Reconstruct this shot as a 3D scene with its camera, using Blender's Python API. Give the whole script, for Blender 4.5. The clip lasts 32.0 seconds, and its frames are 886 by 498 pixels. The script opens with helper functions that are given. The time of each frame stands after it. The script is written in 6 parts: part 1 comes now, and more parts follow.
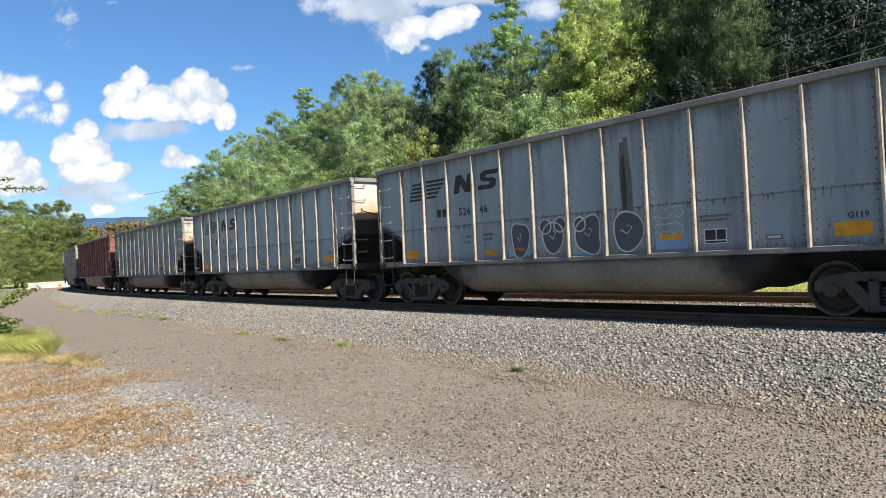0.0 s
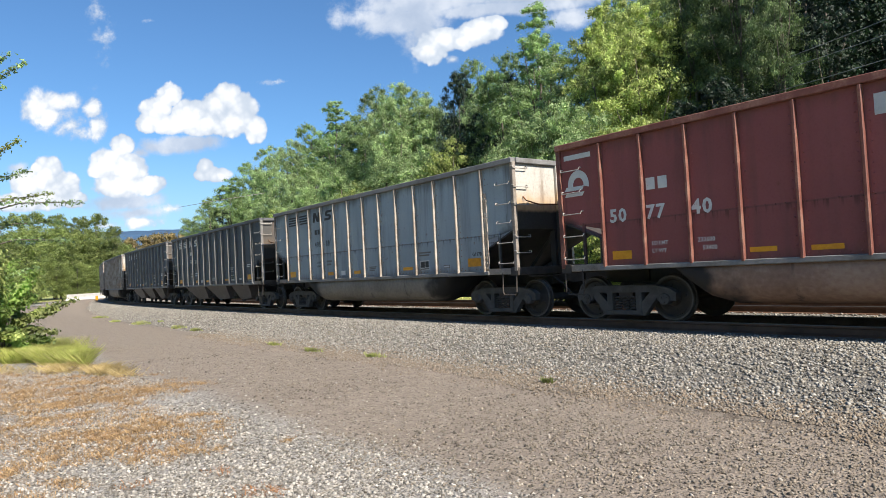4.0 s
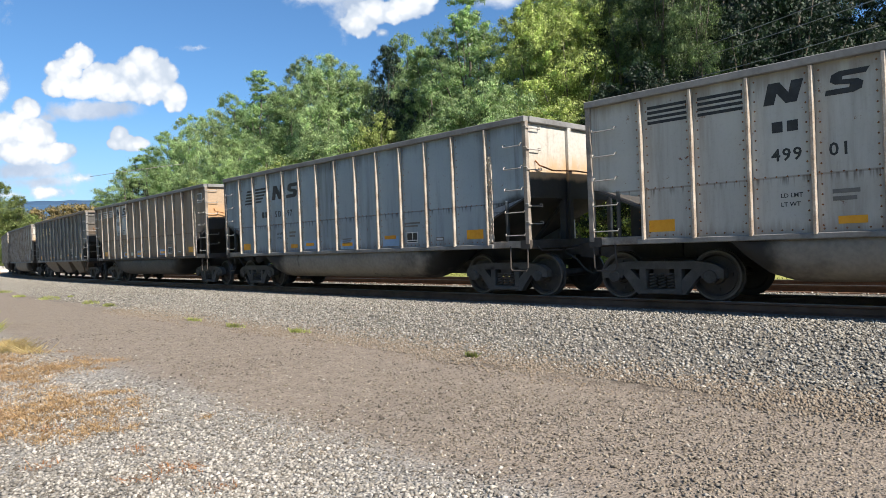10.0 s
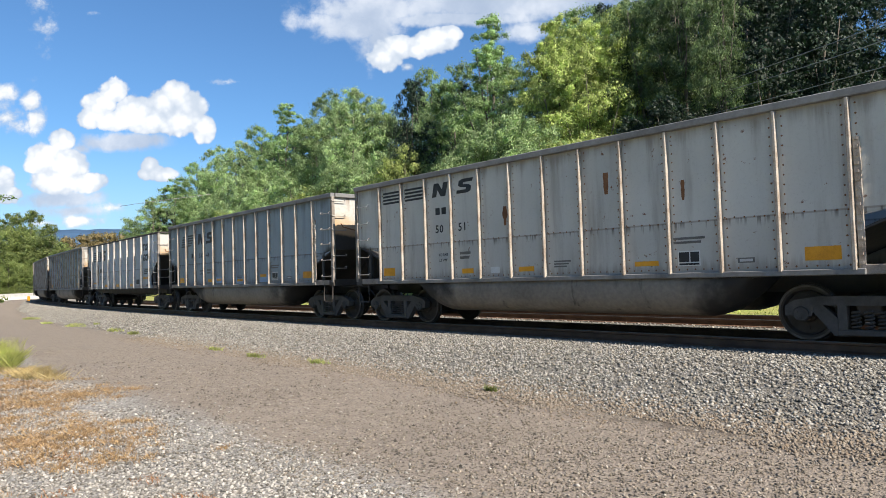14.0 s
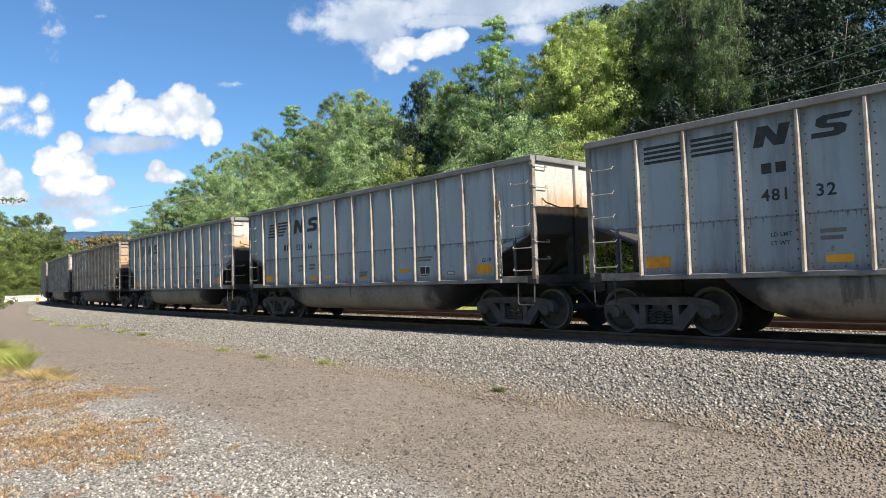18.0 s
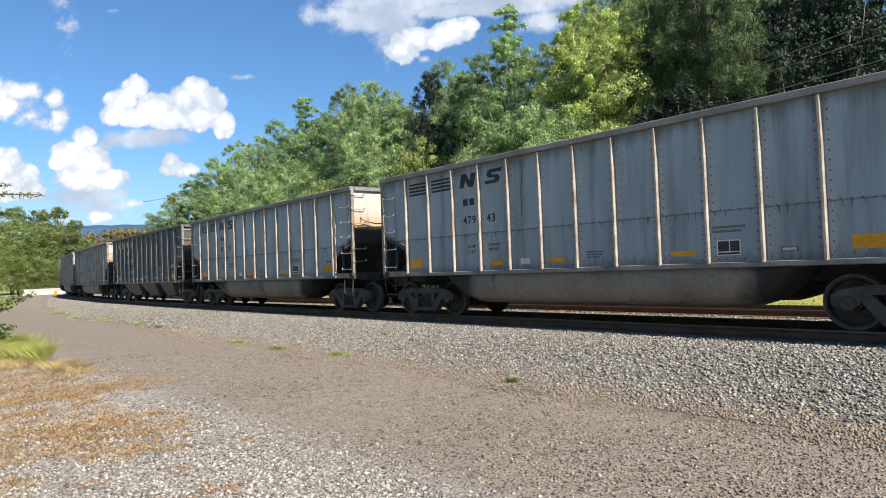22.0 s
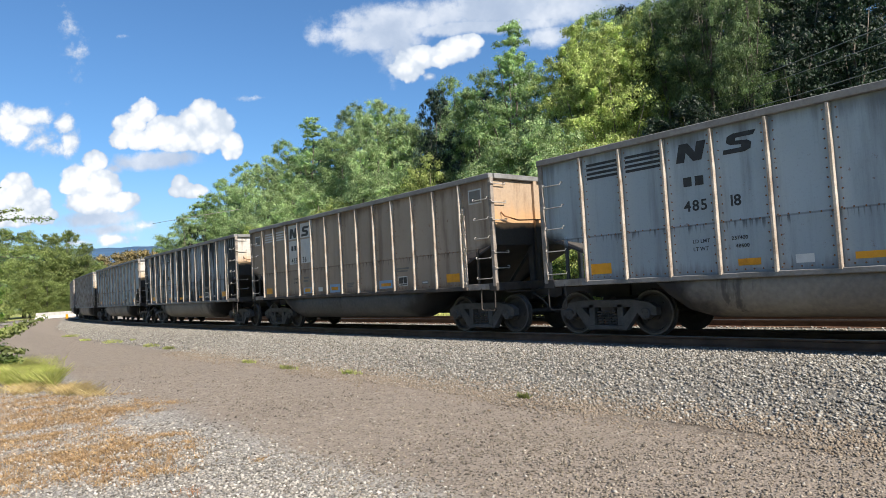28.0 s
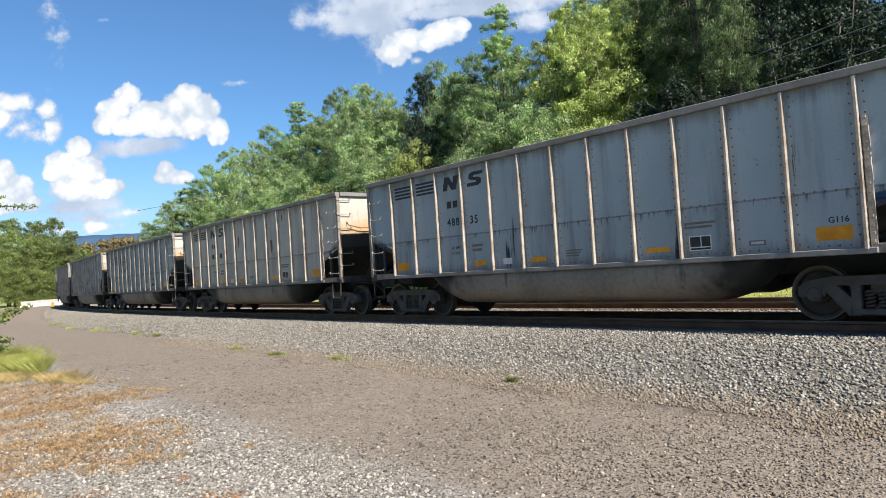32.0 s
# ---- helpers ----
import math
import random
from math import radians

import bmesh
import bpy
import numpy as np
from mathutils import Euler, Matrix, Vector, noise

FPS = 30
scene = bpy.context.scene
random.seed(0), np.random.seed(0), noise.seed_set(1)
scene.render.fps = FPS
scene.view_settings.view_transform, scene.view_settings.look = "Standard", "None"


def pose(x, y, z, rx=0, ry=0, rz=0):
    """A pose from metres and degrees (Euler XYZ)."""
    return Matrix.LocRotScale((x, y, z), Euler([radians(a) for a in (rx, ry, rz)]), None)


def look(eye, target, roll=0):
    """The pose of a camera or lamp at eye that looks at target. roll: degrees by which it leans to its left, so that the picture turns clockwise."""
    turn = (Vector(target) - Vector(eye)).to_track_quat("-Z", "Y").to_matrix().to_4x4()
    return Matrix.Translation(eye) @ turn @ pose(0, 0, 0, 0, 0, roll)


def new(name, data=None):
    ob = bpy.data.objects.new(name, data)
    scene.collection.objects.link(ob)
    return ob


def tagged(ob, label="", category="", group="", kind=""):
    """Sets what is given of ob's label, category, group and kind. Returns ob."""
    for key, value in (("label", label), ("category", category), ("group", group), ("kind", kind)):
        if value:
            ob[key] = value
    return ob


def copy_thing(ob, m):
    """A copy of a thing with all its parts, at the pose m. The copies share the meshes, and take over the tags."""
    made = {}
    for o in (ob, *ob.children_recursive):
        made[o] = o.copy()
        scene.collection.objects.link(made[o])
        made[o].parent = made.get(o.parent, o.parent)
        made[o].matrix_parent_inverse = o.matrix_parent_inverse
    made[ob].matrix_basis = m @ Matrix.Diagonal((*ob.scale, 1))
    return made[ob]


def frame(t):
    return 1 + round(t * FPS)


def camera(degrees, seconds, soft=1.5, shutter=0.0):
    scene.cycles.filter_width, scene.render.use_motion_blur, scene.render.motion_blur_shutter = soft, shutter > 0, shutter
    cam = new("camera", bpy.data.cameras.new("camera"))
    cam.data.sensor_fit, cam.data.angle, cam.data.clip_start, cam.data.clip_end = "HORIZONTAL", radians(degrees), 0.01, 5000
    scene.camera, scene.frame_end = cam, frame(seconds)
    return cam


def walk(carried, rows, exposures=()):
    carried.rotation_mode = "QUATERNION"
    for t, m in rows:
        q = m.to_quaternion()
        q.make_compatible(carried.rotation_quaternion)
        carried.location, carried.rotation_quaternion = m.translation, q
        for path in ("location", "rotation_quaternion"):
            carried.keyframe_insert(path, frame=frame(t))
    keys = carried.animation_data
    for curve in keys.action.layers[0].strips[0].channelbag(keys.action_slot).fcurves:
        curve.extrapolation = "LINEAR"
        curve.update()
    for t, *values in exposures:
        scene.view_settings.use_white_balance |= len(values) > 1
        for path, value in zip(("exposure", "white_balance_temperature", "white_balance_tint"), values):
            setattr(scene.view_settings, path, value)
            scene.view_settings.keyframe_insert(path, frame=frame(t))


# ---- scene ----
# ---- camera and its way ----
cam = camera(67.42, 32.0, soft=0.55)
walk(cam, [(t, pose(x, y, z, 90 + pitch, roll, yaw)) for t, x, y, z, yaw, pitch, roll in (
    (0.0, -0.012, -0.001, 1.613, 0.75, 0.92, 2.64),
    (0.5, -0.016, -0.010, 1.605, 0.82, 1.11, 2.66),
    (1.0, -0.021, -0.014, 1.603, 1.82, 1.16, 2.40),
    (1.5, -0.020, -0.003, 1.609, 1.99, 0.66, 2.43),
    (2.0, -0.026, -0.006, 1.604, 1.73, 0.70, 2.97),
    (2.5, -0.026, -0.008, 1.600, 1.83, 0.82, 3.04),
    (3.0, -0.026, -0.016, 1.601, 2.06, 0.82, 3.22),
    (3.5, -0.025, -0.014, 1.602, 2.58, 1.00, 2.91),
    (4.0, -0.017, 0.003, 1.610, 3.22, 1.94, 2.90),
    (4.5, -0.007, -0.008, 1.596, 2.63, 1.85, 2.79),
    (6.5, -0.020, 0.014, 1.601, 0.85, 2.08, 1.84),
    (7.0, -0.024, -0.001, 1.598, 0.03, 1.84, 1.39),
    (7.5, -0.034, 0.006, 1.603, -2.07, 1.48, 1.20),
    (8.0, -0.037, -0.010, 1.595, -2.66, 0.35, 1.50),
    (8.5, -0.049, -0.011, 1.593, -2.37, 0.04, 1.45),
    (9.0, -0.070, -0.023, 1.590, -1.28, -0.03, 1.74),
    (9.5, -0.067, -0.008, 1.597, -0.84, -0.50, 2.33),
    (10.0, -0.011, 0.015, 1.590, -3.05, -0.35, 2.24),
    (10.5, 0.040, -0.018, 1.575, -2.82, -0.31, 3.12),
    (11.0, 0.056, -0.018, 1.572, 0.45, -0.18, 2.87),
    (11.5, 0.033, -0.006, 1.584, 2.53, 0.61, 1.93),
    (12.0, 0.012, 0.014, 1.589, 2.29, 1.24, 1.78),
    (12.5, 0.017, 0.012, 1.595, 1.92, 1.91, 2.36),
    (13.0, 0.020, 0.023, 1.601, -0.04, 2.37, 1.85),
    (13.5, 0.026, 0.030, 1.599, -0.88, 2.38, 1.63),
    (15.5, 0.017, -0.004, 1.600, -1.32, 3.24, 1.63),
    (16.0, 0.005, -0.014, 1.595, 0.02, 3.59, 1.16),
    (16.5, 0.007, -0.000, 1.601, 0.90, 3.59, 1.15),
    (17.0, -0.002, 0.009, 1.602, 0.26, 3.34, 1.47),
    (17.5, -0.001, 0.006, 1.600, -0.30, 2.83, 1.71),
    (18.0, 0.002, -0.002, 1.596, -0.60, 2.58, 1.70),
    (18.5, 0.008, 0.001, 1.600, -0.69, 2.29, 1.47),
    (19.0, 0.010, 0.004, 1.603, -0.74, 2.30, 1.82),
    (19.5, 0.018, -0.005, 1.598, -0.64, 2.18, 2.17),
    (20.0, 0.015, -0.001, 1.599, -0.39, 1.96, 2.26),
    (20.5, 0.019, 0.001, 1.601, -0.34, 1.81, 2.70),
    (21.0, 0.019, 0.008, 1.603, -0.07, 1.73, 2.74),
    (21.5, 0.011, -0.004, 1.601, 0.13, 1.73, 2.16),
    (22.0, 0.013, -0.010, 1.600, 0.53, 1.82, 2.10),
    (22.5, 0.009, -0.008, 1.600, 0.94, 1.96, 1.97),
    (23.0, 0.005, -0.005, 1.601, 1.12, 2.05, 2.18),
    (23.5, 0.010, 0.000, 1.605, 1.04, 2.03, 2.24),
    (24.0, 0.006, 0.006, 1.601, 0.93, 2.06, 2.20),
    (24.5, 0.011, 0.012, 1.603, 0.70, 2.05, 2.42),
    (25.0, 0.007, -0.000, 1.601, 0.65, 2.05, 2.47),
    (25.5, 0.003, -0.012, 1.599, 1.37, 2.04, 2.97),
    (27.5, 0.016, 0.003, 1.601, 1.96, 3.07, 3.05),
    (28.0, 0.010, 0.006, 1.601, 1.30, 3.23, 3.17),
    (28.5, 0.011, 0.008, 1.603, 1.44, 3.37, 3.58),
    (29.0, 0.013, 0.004, 1.603, 1.56, 3.34, 2.21),
    (29.5, 0.006, 0.006, 1.605, 2.20, 3.08, 2.35),
    (30.0, 0.006, 0.011, 1.607, 1.33, 2.76, 3.32),
    (30.5, 0.014, 0.009, 1.602, 0.54, 2.66, 3.16),
    (31.0, 0.006, 0.008, 1.602, 0.50, 2.40, 3.68),
    (31.5, 0.011, 0.011, 1.604, 0.33, 2.13, 3.67),
    (32.0, 0.018, 0.007, 1.601, 0.32, 1.89, 3.60),
)])

# ---- sky and sun ----
SUN_EL, SUN_AZ = radians(38.0), radians(142.0)
sun = new("sun", bpy.data.lights.new("sun", "SUN"))
sun.data.energy, sun.data.angle, sun.data.color = 5.0, radians(0.53), (1.0, 0.90, 0.76)
sun.matrix_world = look((60 * math.sin(SUN_AZ), 60 * math.cos(SUN_AZ), 60 * math.tan(SUN_EL)), (0, 0, 0))
scene.view_settings.exposure = 0.86


class Nodes:
    """Short calls for the nodes of one tree."""

    def __init__(self, tree):
        self.tree = tree

    def put(self, socket, value):
        if isinstance(value, bpy.types.NodeSocket):
            self.tree.links.new(value, socket)
        elif value is not None:
            if isinstance(value, (tuple, list)) and len(value) == 3 and socket.type == "RGBA":
                value = (*value, 1.0)
            socket.default_value = value

    def coords(self, which="Object"):
        return self.tree.nodes.new("ShaderNodeTexCoord").outputs[which]

    def scaled(self, vec, scale, move=None):
        n = self.tree.nodes.new("ShaderNodeMapping")
        self.put(n.inputs["Vector"], vec)
        self.put(n.inputs["Scale"], scale)
        self.put(n.inputs["Location"], move)
        return n.outputs[0]

    def noise(self, vec, scale, detail=4.0, rough=0.55, distort=0.0):
        n = self.tree.nodes.new("ShaderNodeTexNoise")
        self.put(n.inputs["Vector"], vec)
        self.put(n.inputs["Scale"], scale)
        self.put(n.inputs["Detail"], detail)
        self.put(n.inputs["Roughness"], rough)
        self.put(n.inputs["Distortion"], distort)
        return n.outputs["Fac"]

    def cells(self, vec, scale, feature="F1", out="Distance"):
        n = self.tree.nodes.new("ShaderNodeTexVoronoi")
        n.feature = feature
        self.put(n.inputs["Vector"], vec)
        self.put(n.inputs["Scale"], scale)
        return n.outputs[out]

    def math(self, op, a, b=None, c=None):
        n = self.tree.nodes.new("ShaderNodeMath")
        n.operation = op
        for socket, v in zip(n.inputs, (a, b, c)):
            self.put(socket, v)
        return n.outputs[0]

    def vec(self, op, a, b=None, out=0):
        n = self.tree.nodes.new("ShaderNodeVectorMath")
        n.operation = op
        self.put(n.inputs[0], a)
        self.put(n.inputs[1], b)
        return n.outputs[out]

    def step(self, v, lo, hi, a=0.0, b=1.0):
        n = self.tree.nodes.new("ShaderNodeMapRange")
        n.interpolation_type = "SMOOTHSTEP"
        for name, x in (("Value", v), ("From Min", lo), ("From Max", hi), ("To Min", a), ("To Max", b)):
            self.put(n.inputs[name], x)
        return n.outputs[0]

    def mix(self, fac, a, b, blend="MIX"):
        n = self.tree.nodes.new("ShaderNodeMix")
        n.data_type, n.blend_type = "RGBA", blend
        self.put(n.inputs[0], fac)
        self.put(n.inputs[6], a)
        self.put(n.inputs[7], b)
        return n.outputs[2]

    def ramp(self, fac, stops):
        n = self.tree.nodes.new("ShaderNodeValToRGB")
        self.put(n.inputs[0], fac)
        el = n.color_ramp.elements
        while len(el) < len(stops):
            el.new(0.5)
        for e, (at, colour) in zip(el, stops):
            e.position, e.color = at, (*colour, 1.0)
        return n.outputs[0]

    def bump(self, height, strength=0.5, distance=0.02, normal=None):
        n = self.tree.nodes.new("ShaderNodeBump")
        self.put(n.inputs["Height"], height)
        self.put(n.inputs["Strength"], strength)
        self.put(n.inputs["Distance"], distance)
        self.put(n.inputs["Normal"], normal)
        return n.outputs[0]

    def split(self, vec):
        n = self.tree.nodes.new("ShaderNodeSeparateXYZ")
        self.put(n.inputs[0], vec)
        return n.outputs

    def join(self, x, y, z):
        n = self.tree.nodes.new("ShaderNodeCombineXYZ")
        for socket, v in zip(n.inputs, (x, y, z)):
            self.put(socket, v)
        return n.outputs[0]

    def random(self):
        return self.tree.nodes.new("ShaderNodeObjectInfo").outputs["Random"]

    def island(self):
        return self.tree.nodes.new("ShaderNodeNewGeometry").outputs["Random Per Island"]


# clouds: middle and half-size as slopes (sideways, upwards) of the view to the north, and weight
CUMULUS = (
    (-0.471, 0.294, 0.022, 0.018, 1.00),
    (-0.490, 0.274, 0.027, 0.023, 1.00),
    (-0.502, 0.257, 0.021, 0.018, 1.00),
    (-0.438, 0.263, 0.035, 0.024, 1.00),
    (-0.454, 0.252, 0.055, 0.018, 1.00),
    (-0.378, 0.289, 0.025, 0.019, 1.00),
    (-0.398, 0.276, 0.026, 0.023, 1.00),
    (-0.355, 0.265, 0.028, 0.028, 1.00),
    (-0.370, 0.250, 0.044, 0.024, 1.00),
    (-0.334, 0.235, 0.019, 0.021, 1.00),
    (-0.414, 0.247, 0.058, 0.019, 1.00),
    (-0.427, 0.268, 0.030, 0.019, 1.00),
    (-0.548, 0.220, 0.021, 0.018, 1.00),
    (-0.575, 0.195, 0.029, 0.025, 1.00),
    (-0.540, 0.185, 0.034, 0.026, 1.00),
    (-0.511, 0.157, 0.030, 0.016, 1.00),
    (-0.555, 0.161, 0.041, 0.021, 1.00),
    (-0.669, 0.190, 0.025, 0.021, 1.00),
    (-0.698, 0.171, 0.036, 0.022, 1.00),
    (-0.646, 0.163, 0.030, 0.023, 1.00),
    (-0.627, 0.141, 0.020, 0.013, 1.00),
    (-0.697, 0.144, 0.063, 0.019, 1.00),
    (-0.417, 0.177, 0.016, 0.015, 1.00),
    (-0.397, 0.167, 0.023, 0.011, 1.00),
    (-0.424, 0.167, 0.013, 0.010, 1.00),
    (-0.410, 0.170, 0.019, 0.012, 1.00),
    (0.014, 0.360, 0.038, 0.024, 1.00),
    (0.040, 0.371, 0.020, 0.014, 1.00),
    (-0.010, 0.349, 0.021, 0.016, 1.00),
    (-0.059, 0.339, 0.029, 0.024, 1.00),
    (-0.037, 0.354, 0.026, 0.022, 1.00),
    (0.118, 0.307, 0.017, 0.016, 1.00),
)
PUFFS = (
    (-0.685, 0.289, 0.030, 0.026, 1.05),
    (-0.646, 0.297, 0.034, 0.018, 1.05),
    (-0.662, 0.272, 0.040, 0.020, 0.85),
    (-0.630, 0.257, 0.034, 0.016, 0.80),
    (-0.609, 0.246, 0.028, 0.014, 0.75),
    (-0.593, 0.281, 0.015, 0.015, 1.30),
    (-0.587, 0.254, 0.016, 0.022, 0.90),
    (-0.519, 0.100, 0.030, 0.009, 0.85),
    (-0.577, 0.099, 0.036, 0.009, 0.55),
    (-0.470, 0.118, 0.023, 0.008, 0.50),
    (-0.495, 0.415, 0.016, 0.005, 0.30),
    (-0.303, 0.306, 0.030, 0.004, 0.35),
    (-0.025, 0.322, 0.012, 0.008, 0.80),
    (0.094, 0.293, 0.015, 0.010, 0.60),
    (-0.584, 0.400, 0.021, 0.062, 0.28),
)
GREY_CLOUDS = (
    (-0.455, 0.217, 0.071, 0.016, 1.10),
    (-0.521, 0.209, 0.023, 0.012, 0.70),
    (-0.545, 0.133, 0.062, 0.016, 1.00),
    (-0.716, 0.197, 0.020, 0.011, 0.80),
    (-0.532, 0.115, 0.071, 0.012, 0.70),
    (-0.100, 0.388, 0.082, 0.029, 0.95),
    (-0.152, 0.397, 0.061, 0.019, 0.70),
    (-0.067, 0.360, 0.043, 0.029, 0.80),
    (0.055, 0.396, 0.169, 0.014, 1.00),
    (0.123, 0.419, 0.252, 0.031, 1.00),
    (0.156, 0.374, 0.051, 0.019, 0.80),
    (-0.069, 0.411, 0.120, 0.026, 1.00),
    (-0.085, 0.320, 0.014, 0.016, 0.40),
)


def make_world():
    world = bpy.data.worlds.new("sky")
    scene.world = world
    world.use_nodes = True
    g = Nodes(world.node_tree)
    sky = world.node_tree.nodes.new("ShaderNodeTexSky")
    sky.sky_type, sky.sun_disc = "NISHITA", False
    sky.sun_elevation, sky.sun_rotation = SUN_EL, SUN_AZ
    sky.air_density, sky.dust_density, sky.ozone_density = 1.0, 0.6, 2.2
    blue = g.vec("MULTIPLY", sky.outputs[0], (0.0445, 0.0655, 0.083))
    x, y, z = g.split(g.coords("Generated"))
    ahead = g.math("MAXIMUM", y, 0.05)
    uv = g.join(g.math("DIVIDE", x, ahead), g.math("DIVIDE", z, ahead), 0.0)
    # billowed outlines: the slopes are bent by two noises, then swollen by round cells
    bend = g.join(g.noise(uv, 13.0, 4.0, 0.6), g.noise(g.vec("ADD", uv, (7.3, 2.1, 0)), 13.0, 4.0, 0.6), 0.5)
    bent = g.vec("ADD", uv, g.vec("MULTIPLY", g.vec("SUBTRACT", bend, (0.5, 0.5, 0.5)), (0.013, 0.012, 0)))
    billow = g.math("SUBTRACT", 0.5, g.cells(bent, 42.0))
    billow = g.math("ADD", billow, g.math("MULTIPLY", g.math("SUBTRACT", 0.5, g.cells(bent, 105.0)), 0.5))
    wispy = g.noise(bent, 26.0, 7.0, 0.62)

    def mass(rows):
        field = None
        for u, v, a, b, k in rows:
            off = g.vec("MULTIPLY", g.vec("SUBTRACT", bent, (u, v, 0)), (1 / a, 1 / b, 0))
            one = g.math("MULTIPLY", g.math("SUBTRACT", 1.32, g.vec("LENGTH", off, None, 1)), k)
            field = one if field is None else g.math("MAXIMUM", field, one)
        return field

    heap, fluff, veil = mass(CUMULUS), mass(PUFFS), mass(GREY_CLOUDS)
    puff = g.math("ADD", heap, g.math("ADD", g.math("MULTIPLY", billow, 0.30), g.math("MULTIPLY", g.math("SUBTRACT", wispy, 0.5), 0.75)))
    fluff = g.math("ADD", fluff, g.math("ADD", g.math("MULTIPLY", billow, 0.12), g.math("MULTIPLY", g.math("SUBTRACT", wispy, 0.5), 2.4)))
    film = g.math("ADD", veil, g.math("MULTIPLY", g.math("SUBTRACT", wispy, 0.5), 1.6))
    north = g.step(y, 0.1, 0.25)
    heaped, veiled = g.math("MAXIMUM", g.step(puff, 0.20, 0.42), g.step(fluff, 0.10, 0.85)), g.step(film, 0.10, 0.85, 0.0, 0.95)
    cover = g.math("MULTIPLY", g.math("MAXIMUM", heaped, veiled), north)
    # the same sky goes on behind the camera, with loose clouds
    around = g.noise(g.coords("Generated"), 3.2, 7.0, 0.6)
    loose = g.math("MULTIPLY", g.step(around, 0.56, 0.70), g.math("SUBTRACT", 1.0, north))
    cover = g.math("MAXIMUM", cover, g.math("MULTIPLY", loose, g.step(z, 0.02, 0.15)))
    soft_ = g.noise(bent, 9.0, 5.0, 0.55)
    bright = g.ramp(g.step(g.math("ADD", g.math("MULTIPLY", g.math("MAXIMUM", puff, fluff), 0.35), g.math("ADD", soft_, g.math("MULTIPLY", billow, 0.3))), 0.45, 1.2),
                    [(0.0, (0.36, 0.41, 0.48)), (0.45, (0.54, 0.56, 0.59)), (1.0, (0.66, 0.66, 0.66))])
    dull = g.ramp(g.step(soft_, 0.3, 0.7), [(0.0, (0.26, 0.315, 0.41)), (0.5, (0.33, 0.38, 0.465)), (1.0, (0.48, 0.51, 0.56))])
    white = g.mix(g.math("MAXIMUM", g.step(puff, 0.22, 0.50), g.step(fluff, 0.1, 0.9)), dull, bright)
    haze = g.step(z, 0.0, 0.22, 0.55, 0.0)
    base = g.mix(haze, blue, (0.31, 0.42, 0.55))
    out = g.mix(cover, base, white)
    g.put(world.node_tree.nodes["Background"].inputs["Color"], out)
    g.put(world.node_tree.nodes["Background"].inputs["Strength"], 1.0)


make_world()

# ---- materials ----


def material(name, rough=0.8, metal=0.0):
    m = bpy.data.materials.new(name)
    m.use_nodes = True
    g = Nodes(m.node_tree)
    b = m.node_tree.nodes["Principled BSDF"]
    b.inputs["Roughness"].default_value = rough
    b.inputs["Metallic"].default_value = metal
    return m, g, b.inputs


